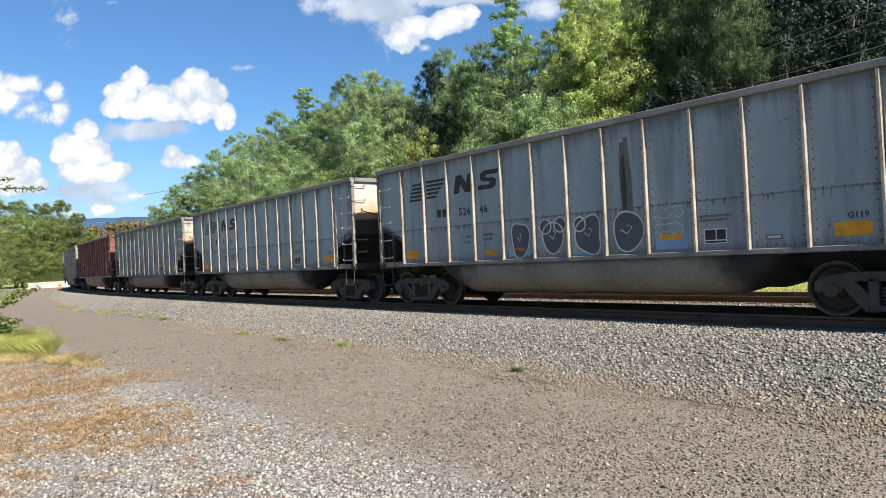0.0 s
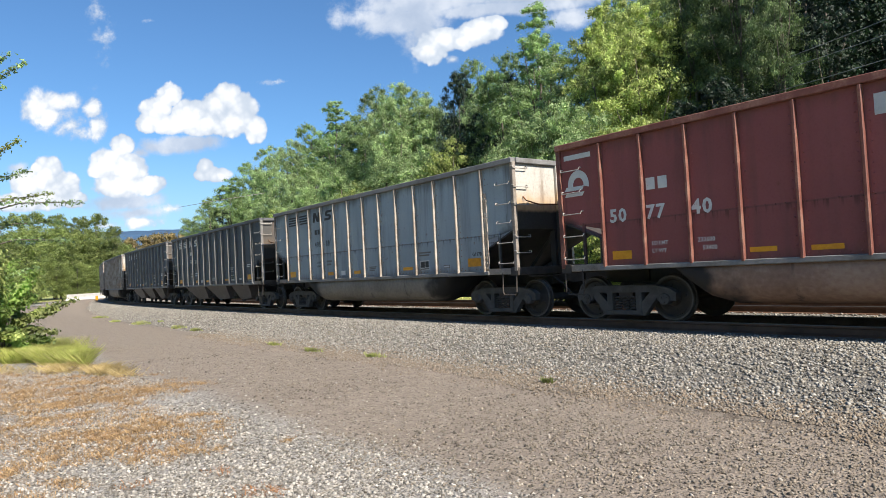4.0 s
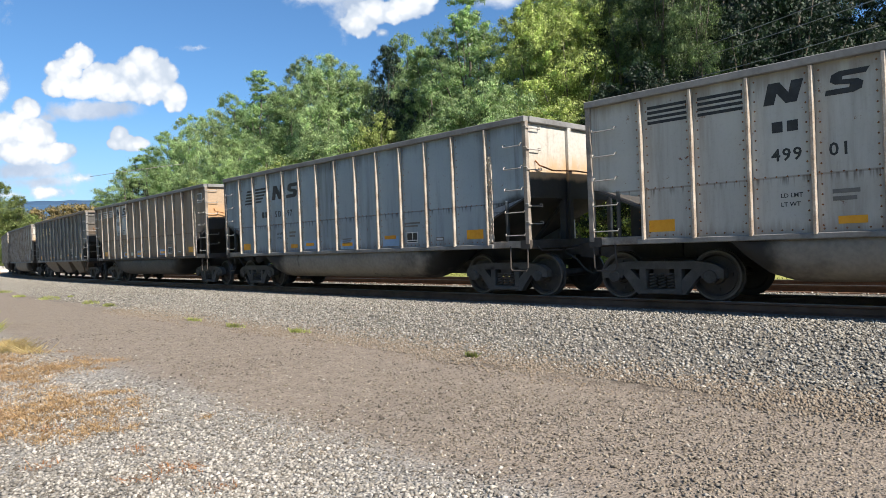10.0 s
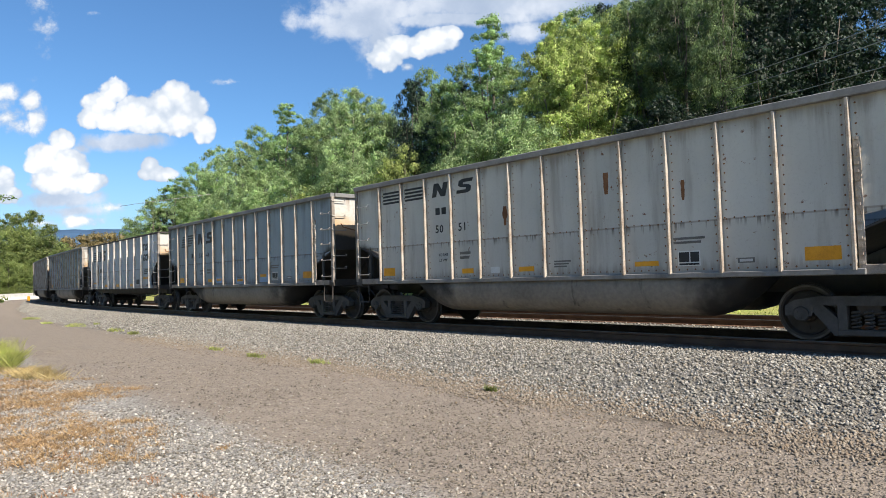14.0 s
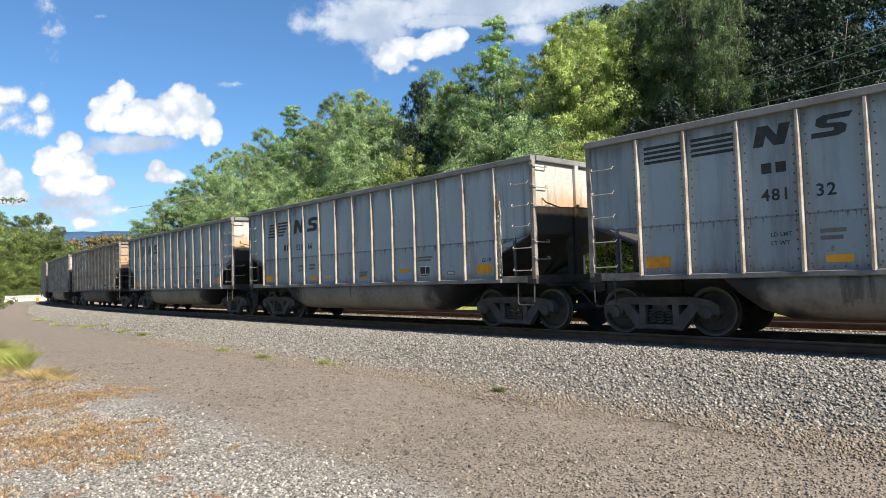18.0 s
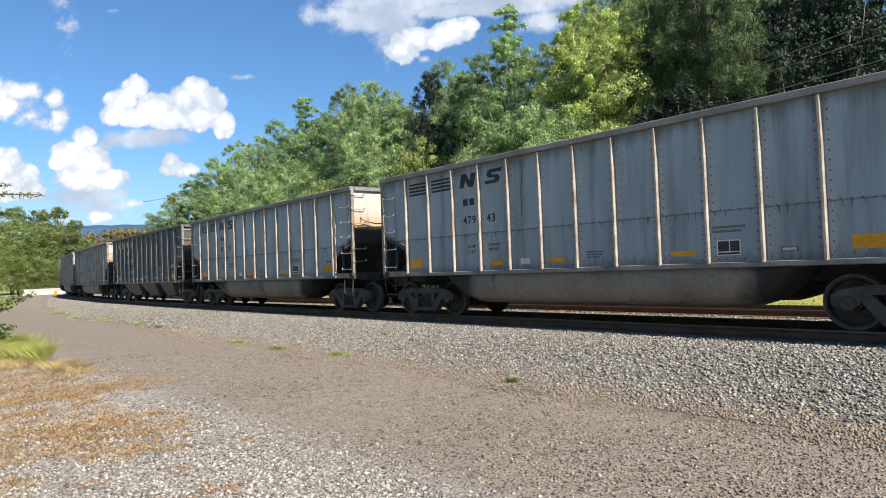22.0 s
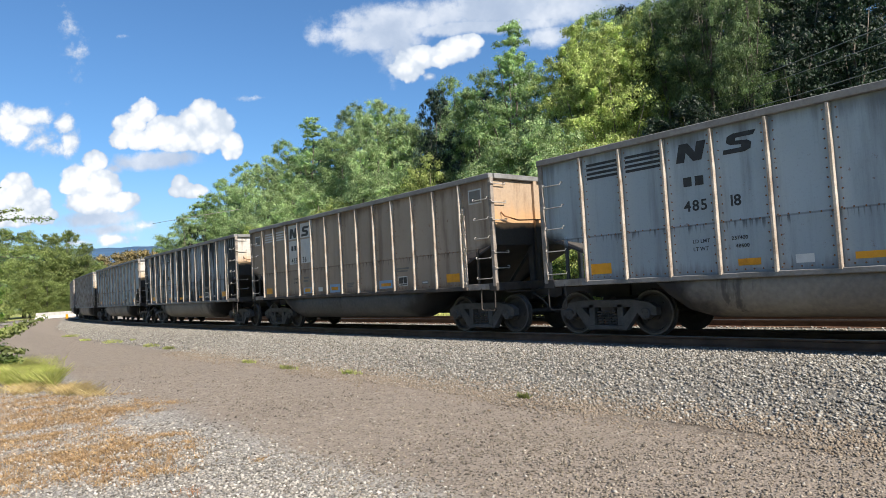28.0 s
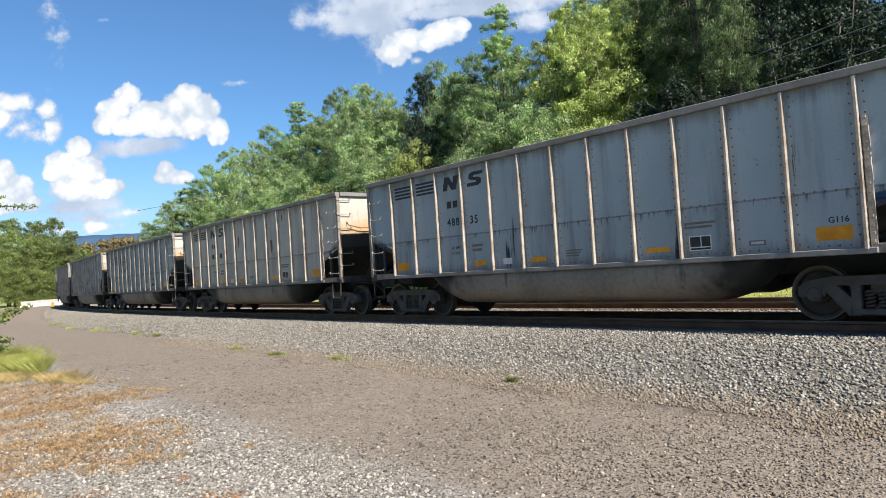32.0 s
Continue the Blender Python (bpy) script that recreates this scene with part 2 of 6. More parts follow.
def paint(name, base, dirt, rust=0.5, dirty=0.5, rough=0.55, tar=0.0, gloss=0.08):
    """Weathered rail-car paint: streaks that run down, dirt-toned bands beside the ribs, a worn lower course, rust
    freckles and shallow dents.
    """
    m, g, b = material(name, rough)
    here = g.coords()
    at = g.vec("ADD", here, g.vec("MULTIPLY", g.join(g.random(), g.random(), g.random()), (40.0, 9.0, 23.0)))
    x, y, z = g.split(here)
    streak = g.noise(g.scaled(at, (2.6, 2.6, 0.22)), 1.0, 6.0, 0.65)
    thin = g.noise(g.scaled(at, (14.0, 14.0, 0.5)), 1.0, 5.0, 0.6)
    broad = g.noise(at, 0.45, 3.0)
    fine = g.noise(at, 26.0, 5.0, 0.7)
    tone = g.step(g.random(), 0.0, 1.0, 0.88, 1.12)
    col = g.mix(g.step(broad, 0.3, 0.7), base, tuple(c * 0.84 for c in base))
    col = g.vec("MULTIPLY", col, g.join(tone, tone, tone))
    # the lower course is duller, with a lapped edge
    course = g.math("SUBTRACT", 1.0, g.step(z, 1.88, 1.93))
    col = g.mix(g.math("MULTIPLY", course, 0.30), col, tuple(0.55 * c + 0.45 * d for c, d in zip(base, dirt)))
    # mixes in the dirt tone towards each rib, broken by fine streaks
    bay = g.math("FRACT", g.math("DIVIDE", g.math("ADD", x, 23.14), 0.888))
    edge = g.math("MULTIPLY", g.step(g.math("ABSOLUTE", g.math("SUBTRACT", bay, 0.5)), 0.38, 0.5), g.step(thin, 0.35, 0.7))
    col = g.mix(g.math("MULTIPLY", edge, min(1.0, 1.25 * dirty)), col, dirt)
    col = g.mix(g.math("MULTIPLY", g.step(streak, 0.46, 0.74), dirty), col, dirt)
    col = g.mix(g.math("MULTIPLY", g.step(fine, 0.5, 0.78), 0.30 * dirty), col, tuple(c * 0.6 for c in dirt))
    spots = g.math("MULTIPLY", g.step(g.noise(at, 5.5, 7.0, 0.72), 0.63, 0.70), rust)
    col = g.mix(spots, col, (0.16, 0.06, 0.025))
    # a dark lapped seam, dirt tone under the top edge and along the foot, rust that creeps from the seam
    seam = g.math("SUBTRACT", 1.0, g.step(g.math("ABSOLUTE", g.math("SUBTRACT", z, 1.905)), 0.008, 0.022))
    col = g.mix(g.math("MULTIPLY", seam, 0.55), col, dirt)
    # short dark smears that run down from the seam's bolts
    drip = g.math("MULTIPLY", g.step(g.noise(g.scaled(at, (17.0, 17.0, 0.6)), 1.0, 3.0, 0.6), 0.50, 0.62), g.math("MULTIPLY", g.step(z, 1.92, 1.90), g.step(g.math("ADD", z, g.math("MULTIPLY", thin, 0.30)), 1.90, 2.06)))
    col = g.mix(g.math("MULTIPLY", drip, min(1.0, 1.3 * dirty)), col, tuple(c * 0.45 for c in dirt))
    brow = g.step(g.math("ADD", z, g.math("MULTIPLY", g.math("SUBTRACT", streak, 0.5), 0.9)), 3.18, 3.50, 0.0, 0.75)
    foot = g.step(g.math("SUBTRACT", z, g.math("MULTIPLY", g.math("SUBTRACT", thin, 0.5), 0.5)), 1.30, 1.08, 0.0, 0.75)
    col = g.mix(g.math("MULTIPLY", brow, min(1.0, dirty * 1.4)), col, dirt)
    col = g.mix(g.math("MULTIPLY", foot, dirty), col, tuple(0.5 * (c + r) for c, r in zip(dirt, (0.16, 0.08, 0.04))))
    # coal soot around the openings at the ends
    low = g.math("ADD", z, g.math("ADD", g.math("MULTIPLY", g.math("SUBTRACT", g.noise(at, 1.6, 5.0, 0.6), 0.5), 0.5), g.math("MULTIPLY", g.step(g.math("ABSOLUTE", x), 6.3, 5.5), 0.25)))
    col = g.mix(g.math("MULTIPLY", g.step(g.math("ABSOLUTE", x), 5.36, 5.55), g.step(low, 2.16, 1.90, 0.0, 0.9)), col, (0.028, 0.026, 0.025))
    if tar:
        # tar runs: broad where the whole bay is flooded, a few thin ones otherwise
        runs = g.math("ADD", g.math("MULTIPLY", g.noise(g.scaled(at, (2.4, 2.4, 0.22)), 1.0, 5.0, 0.6), 0.7), g.math("MULTIPLY", g.noise(g.scaled(at, (15.0, 15.0, 0.9)), 1.0, 4.0, 0.6), 0.3))
        runs = g.math("ADD", runs, g.math("MULTIPLY", g.step(broad, 0.35, 0.7), 0.12 if tar > 0.5 else 0.02))
        cut = 0.66 - 0.16 * tar
        col = g.mix(g.step(runs, cut, cut + 0.06, 0.0, 0.93), col, (0.02, 0.021, 0.023))
    g.put(b["Base Color"], col)
    g.put(b["Roughness"], g.step(fine, 0.3, 0.7, rough, rough + 0.25))
    g.put(b["Specular IOR Level"], gloss)
    g.put(b["Normal"], g.bump(g.noise(at, 1.3, 3.0), 0.45, 0.06, g.bump(fine, 0.12, 0.004)))
    return m


def mottled(name, stops, scale, rough=0.85, bump=0.4, depth=0.01, metal=0.0, extra=0.0):
    """A plain surface mottled at two scales."""
    m, g, b = material(name, rough, metal)
    at = g.vec("ADD", g.coords(), g.vec("MULTIPLY", g.join(g.random(), g.random(), g.random()), (17.0, 31.0, 7.0)))
    big, fine = g.noise(at, scale, 5.0), g.noise(at, scale * 11, 5.0, 0.65)
    v = g.math("ADD", g.math("MULTIPLY", big, 0.6), g.math("MULTIPLY", fine, 0.4))
    if extra:
        v = g.math("ADD", v, g.math("MULTIPLY", g.math("SUBTRACT", g.random(), 0.5), extra))
    n = len(stops) - 1
    g.put(b["Base Color"], g.ramp(v, [(0.3 + 0.4 * i / n, c) for i, c in enumerate(stops)]))
    g.put(b["Roughness"], g.step(fine, 0.3, 0.7, rough - 0.1, min(1.0, rough + 0.1)))
    g.put(b["Normal"], g.bump(v, bump, depth))
    return m


def by_island(name, stops, rough=0.9, scale=30.0, leaf=0.0):
    """Loose pieces, each of its own tone."""
    m, g, b = material(name, rough)
    r = g.island()
    col = g.ramp(r, [(i / (len(stops) - 1), c) for i, c in enumerate(stops)])
    col = g.mix(g.step(g.noise(g.coords(), scale, 3.0), 0.35, 0.7, 0.0, 0.35), col, tuple(c * 0.55 for c in stops[0]))
    if leaf:
        tone = g.step(g.random(), 0.0, 1.0, 0.8, 1.2)
        patch = g.step(g.noise(g.coords(), 0.35, 3.0), 0.35, 0.65, 0.75, 1.25)
        k = g.math("MULTIPLY", g.math("MULTIPLY", tone, patch), g.step(g.noise(g.coords(), 1.5, 3.0, 0.6), 0.36, 0.64, 0.62, 1.38))
        col = g.vec("MULTIPLY", col, g.join(k, k, g.math("MULTIPLY", k, 0.9)))
    g.put(b["Base Color"], col)
    if leaf:
        tree = m.node_tree
        t = tree.nodes.new("ShaderNodeBsdfTranslucent")
        g.put(t.inputs["Color"], g.vec("MULTIPLY", col, (1.12, 1.42, 0.82)))
        mixer = tree.nodes.new("ShaderNodeMixShader")
        mixer.inputs[0].default_value = leaf
        tree.links.new(tree.nodes["Principled BSDF"].outputs[0], mixer.inputs[1])
        tree.links.new(t.outputs[0], mixer.inputs[2])
        tree.links.new(mixer.outputs[0], tree.nodes["Material Output"].inputs[0])
    return m


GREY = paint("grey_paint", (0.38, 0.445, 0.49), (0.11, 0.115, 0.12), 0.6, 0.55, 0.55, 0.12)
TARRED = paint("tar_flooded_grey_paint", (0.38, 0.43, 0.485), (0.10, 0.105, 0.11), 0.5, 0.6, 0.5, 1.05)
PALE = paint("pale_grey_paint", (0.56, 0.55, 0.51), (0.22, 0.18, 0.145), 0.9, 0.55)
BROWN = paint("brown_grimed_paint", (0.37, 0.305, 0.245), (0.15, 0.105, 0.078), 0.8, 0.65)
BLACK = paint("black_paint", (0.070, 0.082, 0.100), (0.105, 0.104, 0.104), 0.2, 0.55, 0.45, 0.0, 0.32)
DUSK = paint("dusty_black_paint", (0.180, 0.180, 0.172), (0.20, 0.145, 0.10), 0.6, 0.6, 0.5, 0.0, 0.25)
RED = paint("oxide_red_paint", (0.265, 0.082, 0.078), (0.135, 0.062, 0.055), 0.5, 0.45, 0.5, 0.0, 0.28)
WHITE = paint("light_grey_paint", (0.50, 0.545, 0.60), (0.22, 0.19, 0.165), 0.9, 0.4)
RIB = mottled("worn_rib_paint", [(0.15, 0.10, 0.07), (0.36, 0.31, 0.26), (0.54, 0.50, 0.45)], 3.0, 0.6, 0.2, 0.004)
RIB_PALE = mottled("pale_rib_paint", [(0.22, 0.16, 0.12), (0.48, 0.45, 0.42), (0.60, 0.58, 0.56)], 3.0, 0.6, 0.2, 0.004)
RIB_DARK = mottled("worn_dark_rib_paint", [(0.10, 0.09, 0.085), (0.17, 0.165, 0.16), (0.24, 0.23, 0.22)], 3.0, 0.6, 0.2, 0.004)
RIB_RED = mottled("worn_red_rib_paint", [(0.10, 0.03, 0.025), (0.17, 0.06, 0.045), (0.30, 0.17, 0.125)], 3.0, 0.6, 0.2, 0.004)
CHORD = mottled("chord_steel", [(0.09, 0.085, 0.08), (0.17, 0.17, 0.17), (0.25, 0.25, 0.25)], 1.5, 0.65, 0.25, 0.006)


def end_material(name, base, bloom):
    """End sheets: weathered paint over a tan rust bloom, with coal soot and painted-in shade above the slope."""
    m, g, b = material(name, 0.75)
    at = g.coords()
    x, y, z = g.split(at)
    wide = g.vec("ADD", at, g.vec("MULTIPLY", g.join(g.random(), g.random(), 0.0), (40.0, 31.0, 0.0)))
    slow, streak, fine = g.noise(wide, 1.1, 5.0, 0.6), g.noise(g.scaled(wide, (3.0, 3.0, 0.5)), 1.0, 6.0, 0.65), g.noise(wide, 17.0, 6.0, 0.7)
    level = g.math("ADD", z, g.math("ADD", g.math("MULTIPLY", g.math("SUBTRACT", slow, 0.5), 0.9), g.math("MULTIPLY", g.math("SUBTRACT", streak, 0.5), 0.7)))
    col = g.mix(g.step(fine, 0.4, 0.7, 0.0, 0.5), base, tuple(c * 0.62 for c in base))
    col = g.mix(g.math("SUBTRACT", 1.0, g.step(level, 2.45, 3.05)), col, bloom)
    col = g.mix(g.step(streak, 0.52, 0.72, 0.0, 0.7), col, (0.15, 0.085, 0.045))
    # soot and the shadow line of the car ahead, both coloured below z 2.4
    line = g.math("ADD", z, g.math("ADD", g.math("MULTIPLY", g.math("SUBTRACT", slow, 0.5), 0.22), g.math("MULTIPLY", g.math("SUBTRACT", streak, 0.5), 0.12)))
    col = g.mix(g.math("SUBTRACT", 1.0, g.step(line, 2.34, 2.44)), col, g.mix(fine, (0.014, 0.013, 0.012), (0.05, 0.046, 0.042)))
    g.put(b["Base Color"], col)
    g.put(b["Normal"], g.bump(fine, 0.3, 0.006))
    return m


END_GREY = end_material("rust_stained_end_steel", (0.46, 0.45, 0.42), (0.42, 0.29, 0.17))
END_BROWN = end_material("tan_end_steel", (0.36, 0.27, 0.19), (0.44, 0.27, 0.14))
END_DARK = end_material("sooty_shaded_end_steel", (0.07, 0.068, 0.066), (0.10, 0.075, 0.056))


def tub_material(name, stops):
    """Dusty steel with grime thrown up by the wheels on its ends, and tar runs."""
    m, g, b = material(name, 0.8)
    at = g.coords()
    wide = g.vec("ADD", at, g.vec("MULTIPLY", g.join(g.random(), 0.0, 0.0), (40.0, 0.0, 0.0)))
    x, y, z = g.split(at)
    ragged = g.math("MULTIPLY", g.math("SUBTRACT", g.noise(wide, 1.4, 5.0), 0.5), 2.4)
    ends = g.step(g.math("ADD", g.math("ABSOLUTE", x), ragged), 2.6, 3.5)
    run = g.step(g.noise(g.scaled(wide, (2.2, 2.2, 0.25)), 1.0, 6.0, 0.65), 0.60, 0.68, 0.0, 0.6)
    dust = g.ramp(g.math("ADD", g.math("MULTIPLY", g.noise(wide, 0.8, 4.0), 0.6), g.math("MULTIPLY", g.noise(wide, 12.0, 5.0), 0.4)),
                  [(0.3, stops[0]), (0.5, stops[1]), (0.7, stops[2])])
    g.put(b["Base Color"], g.mix(g.math("MAXIMUM", ends, run), dust, (0.022, 0.02, 0.019)))
    g.put(b["Normal"], g.bump(g.noise(wide, 9.0, 5.0), 0.3, 0.01))
    return m


TUB = tub_material("dusty_tub_steel", [(0.13, 0.112, 0.095), (0.22, 0.19, 0.158), (0.30, 0.265, 0.222)])
TUB_DARK = tub_material("oily_tub_steel", [(0.045, 0.045, 0.046), (0.075, 0.073, 0.070), (0.115, 0.108, 0.10)])
TUB_RED = tub_material("rusty_tub_steel", [(0.17, 0.095, 0.065), (0.26, 0.16, 0.115), (0.38, 0.26, 0.19)])
IRON = mottled("grimy_cast_iron", [(0.024, 0.020, 0.018), (0.050, 0.042, 0.038), (0.082, 0.068, 0.055)], 4.0, 0.75, 0.4, 0.006)
FRAME = mottled("dusty_cast_side_frame", [(0.038, 0.036, 0.035), (0.072, 0.069, 0.067), (0.118, 0.111, 0.105)], 4.0, 0.85, 0.4, 0.006)
POST = mottled("worn_post_steel", [(0.10, 0.08, 0.065), (0.22, 0.19, 0.165), (0.34, 0.31, 0.28)], 4.0, 0.7, 0.3, 0.004)
SPRAY = mottled("dark_sprayed_fill", [(0.06, 0.068, 0.082), (0.085, 0.095, 0.115), (0.12, 0.13, 0.15)], 5.0, 0.6, 0.1, 0.001)
TREAD = mottled("bright_wheel_steel", [(0.058, 0.053, 0.049), (0.108, 0.102, 0.096), (0.180, 0.168, 0.158)], 6.0, 0.5, 0.2, 0.002, 0.5)
SOOT = mottled("sooty_steel", [(0.018, 0.019, 0.021), (0.044, 0.043, 0.043), (0.082, 0.072, 0.062)], 1.6, 0.8, 0.3, 0.008)
BAR = mottled("handhold_steel", [(0.22, 0.20, 0.18), (0.36, 0.34, 0.32), (0.5, 0.48, 0.45)], 9.0, 0.5, 0.1, 0.002, 0.3)
INK = mottled("faded_black_lettering", [(0.012, 0.013, 0.015), (0.025, 0.026, 0.028), (0.05, 0.052, 0.055)], 6.0, 0.6, 0.1, 0.001)
FAINT = mottled("faint_small_print", [(0.10, 0.094, 0.086), (0.145, 0.136, 0.125), (0.19, 0.18, 0.167)], 6.0, 0.6, 0.1, 0.001)
BLOOM = mottled("light_rust_bloom", [(0.20, 0.105, 0.055), (0.30, 0.18, 0.10), (0.40, 0.27, 0.17)], 3.0, 0.85, 0.3, 0.004)
CHALK = mottled("white_lettering", [(0.50, 0.50, 0.48), (0.62, 0.62, 0.60), (0.70, 0.70, 0.68)], 6.0, 0.6, 0.1, 0.001)
CREAM = mottled("cream_lettering", [(0.44, 0.34, 0.16), (0.56, 0.44, 0.22), (0.64, 0.52, 0.29)], 6.0, 0.6, 0.1, 0.001)
PANEL = mottled("pale_lettering_panel", [(0.42, 0.42, 0.42), (0.5, 0.5, 0.5), (0.56, 0.56, 0.55)], 5.0, 0.6, 0.1, 0.001)
CLEAN = mottled("cleaned_blue_grey_paint", [(0.19, 0.29, 0.44), (0.23, 0.35, 0.52), (0.28, 0.41, 0.58)], 4.0, 0.6, 0.1, 0.001)
YELLOW = mottled("yellow_reflector", [(0.525, 0.206, 0.008), (0.714, 0.310, 0.012), (0.788, 0.361, 0.024)], 8.0, 0.45, 0.1, 0.001, 0.0, 0.3)
RUST = mottled("rust_patch", [(0.10, 0.04, 0.02), (0.20, 0.085, 0.035), (0.30, 0.15, 0.07)], 3.0, 0.9, 0.3, 0.004)
RAIL = mottled("rusty_rail_steel", [(0.055, 0.031, 0.020), (0.121, 0.066, 0.042), (0.187, 0.110, 0.072)], 3.0, 0.75, 0.3, 0.003)
SHINE = mottled("polished_rail_head", [(0.12, 0.105, 0.095), (0.19, 0.17, 0.16), (0.27, 0.25, 0.235)], 8.0, 0.55, 0.1, 0.001, 1.0)
TIE = mottled("creosoted_tie", [(0.03, 0.024, 0.018), (0.07, 0.055, 0.042), (0.12, 0.10, 0.08)], 2.0, 0.92, 0.7, 0.012, 0.0, 0.3)
BARK = mottled("bark", [(0.05, 0.042, 0.034), (0.11, 0.095, 0.08), (0.17, 0.15, 0.125)], 3.0, 0.95, 0.8, 0.03)
# LIT, SHADE and DARK leaves carry sun and shade of the wood in their colour
LEAF_LIT = by_island("sunlit_yellow_green_leaves", [(0.20, 0.255, 0.080), (0.33, 0.385, 0.130), (0.50, 0.54, 0.235)], 0.6, 6.0, 0.32)
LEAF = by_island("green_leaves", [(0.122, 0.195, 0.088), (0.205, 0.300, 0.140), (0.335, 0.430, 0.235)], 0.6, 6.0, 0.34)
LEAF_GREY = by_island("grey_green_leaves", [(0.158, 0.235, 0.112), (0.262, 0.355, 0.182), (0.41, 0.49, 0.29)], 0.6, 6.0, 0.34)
# near black: the shade inside the wood is put into this leaf colour
LEAF_DARK = by_island("shade_dark_leaves", [(0.006, 0.017, 0.011), (0.011, 0.028, 0.017), (0.024, 0.050, 0.027)], 0.6, 6.0, 0.22)
LEAF_SHADE = by_island("half_shaded_leaves", [(0.060, 0.100, 0.045), (0.105, 0.160, 0.070), (0.190, 0.250, 0.115)], 0.6, 6.0, 0.3)
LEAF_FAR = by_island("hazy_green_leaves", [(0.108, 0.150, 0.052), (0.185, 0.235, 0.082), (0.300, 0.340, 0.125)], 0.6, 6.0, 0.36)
LEAF_FROND = by_island("bright_frond_leaves", [(0.16, 0.25, 0.07), (0.27, 0.38, 0.11), (0.42, 0.50, 0.20)], 0.6, 6.0, 0.5)
LEAF_AMBER = by_island("russet_leaves", [(0.15, 0.125, 0.06), (0.21, 0.165, 0.08), (0.25, 0.18, 0.09)], 0.7, 6.0, 0.25)
STRAW = by_island("dry_straw", [(0.15, 0.092, 0.048), (0.31, 0.195, 0.095), (0.56, 0.39, 0.20)], 0.8, 9.0)
BLADE = by_island("green_grass_blades", [(0.22, 0.26, 0.08), (0.34, 0.36, 0.13), (0.46, 0.44, 0.21)], 0.7, 4.0, 0.45)
TUFT = by_island("yellowing_grass_blades", [(0.40, 0.43, 0.12), (0.55, 0.55, 0.19), (0.70, 0.63, 0.32)], 0.7, 3.0, 0.5)
PALESTRAW = by_island("bleached_straw", [(0.42, 0.29, 0.14), (0.56, 0.42, 0.22), (0.66, 0.54, 0.32)], 0.8, 5.0, 0.3)
DRYWEED = by_island("dead_weed", [(0.18, 0.09, 0.04), (0.30, 0.13, 0.05), (0.42, 0.20, 0.08)], 0.9, 9.0)
BALLAST = by_island("ballast_stone", [(0.055, 0.053, 0.048), (0.31, 0.292, 0.258), (0.13, 0.124, 0.11), (0.43, 0.41, 0.37), (0.085, 0.082, 0.077), (0.26, 0.225, 0.175), (0.37, 0.358, 0.33), (0.17, 0.165, 0.153), (0.50, 0.48, 0.44)], 0.9, 25.0)
TOE = by_island("rusty_toe_stone", [(0.11, 0.088, 0.068), (0.26, 0.215, 0.165), (0.17, 0.135, 0.10), (0.33, 0.285, 0.23), (0.21, 0.155, 0.105), (0.29, 0.265, 0.23)], 0.93, 25.0)
PEBBLE = by_island("road_pebble", [(0.094, 0.078, 0.062), (0.302, 0.260, 0.207), (0.166, 0.140, 0.108), (0.374, 0.320, 0.254), (0.135, 0.115, 0.089), (0.208, 0.175, 0.141), (0.437, 0.390, 0.329)], 0.95, 40.0)
CLOD = by_island("loose_clod", [(0.05, 0.042, 0.034), (0.17, 0.145, 0.117), (0.09, 0.077, 0.062), (0.26, 0.228, 0.188), (0.12, 0.10, 0.08), (0.46, 0.43, 0.385)], 0.95, 40.0)
CHIP = by_island("pale_limestone_chip", [(0.085, 0.077, 0.066), (0.40, 0.377, 0.337), (0.17, 0.157, 0.138), (0.50, 0.472, 0.425), (0.26, 0.243, 0.215), (0.11, 0.10, 0.086), (0.60, 0.567, 0.515), (0.33, 0.31, 0.28)], 0.95, 40.0)
CONCRETE = mottled("white_concrete", [(0.52, 0.51, 0.48), (0.66, 0.65, 0.62), (0.75, 0.74, 0.71)], 1.2, 0.85, 0.3, 0.01)
WIRE = mottled("cable", [(0.10, 0.11, 0.12), (0.16, 0.17, 0.18), (0.22, 0.23, 0.24)], 2.0, 0.5, 0.1, 0.001)
# distance haze over the ridge is put into this blue base colour
HILLS = mottled("haze_blue_far_hill", [(0.03, 0.075, 0.14), (0.04, 0.10, 0.19), (0.05, 0.12, 0.22)], 0.02, 1.0, 0.3, 2.0)

# ---- shapes ----


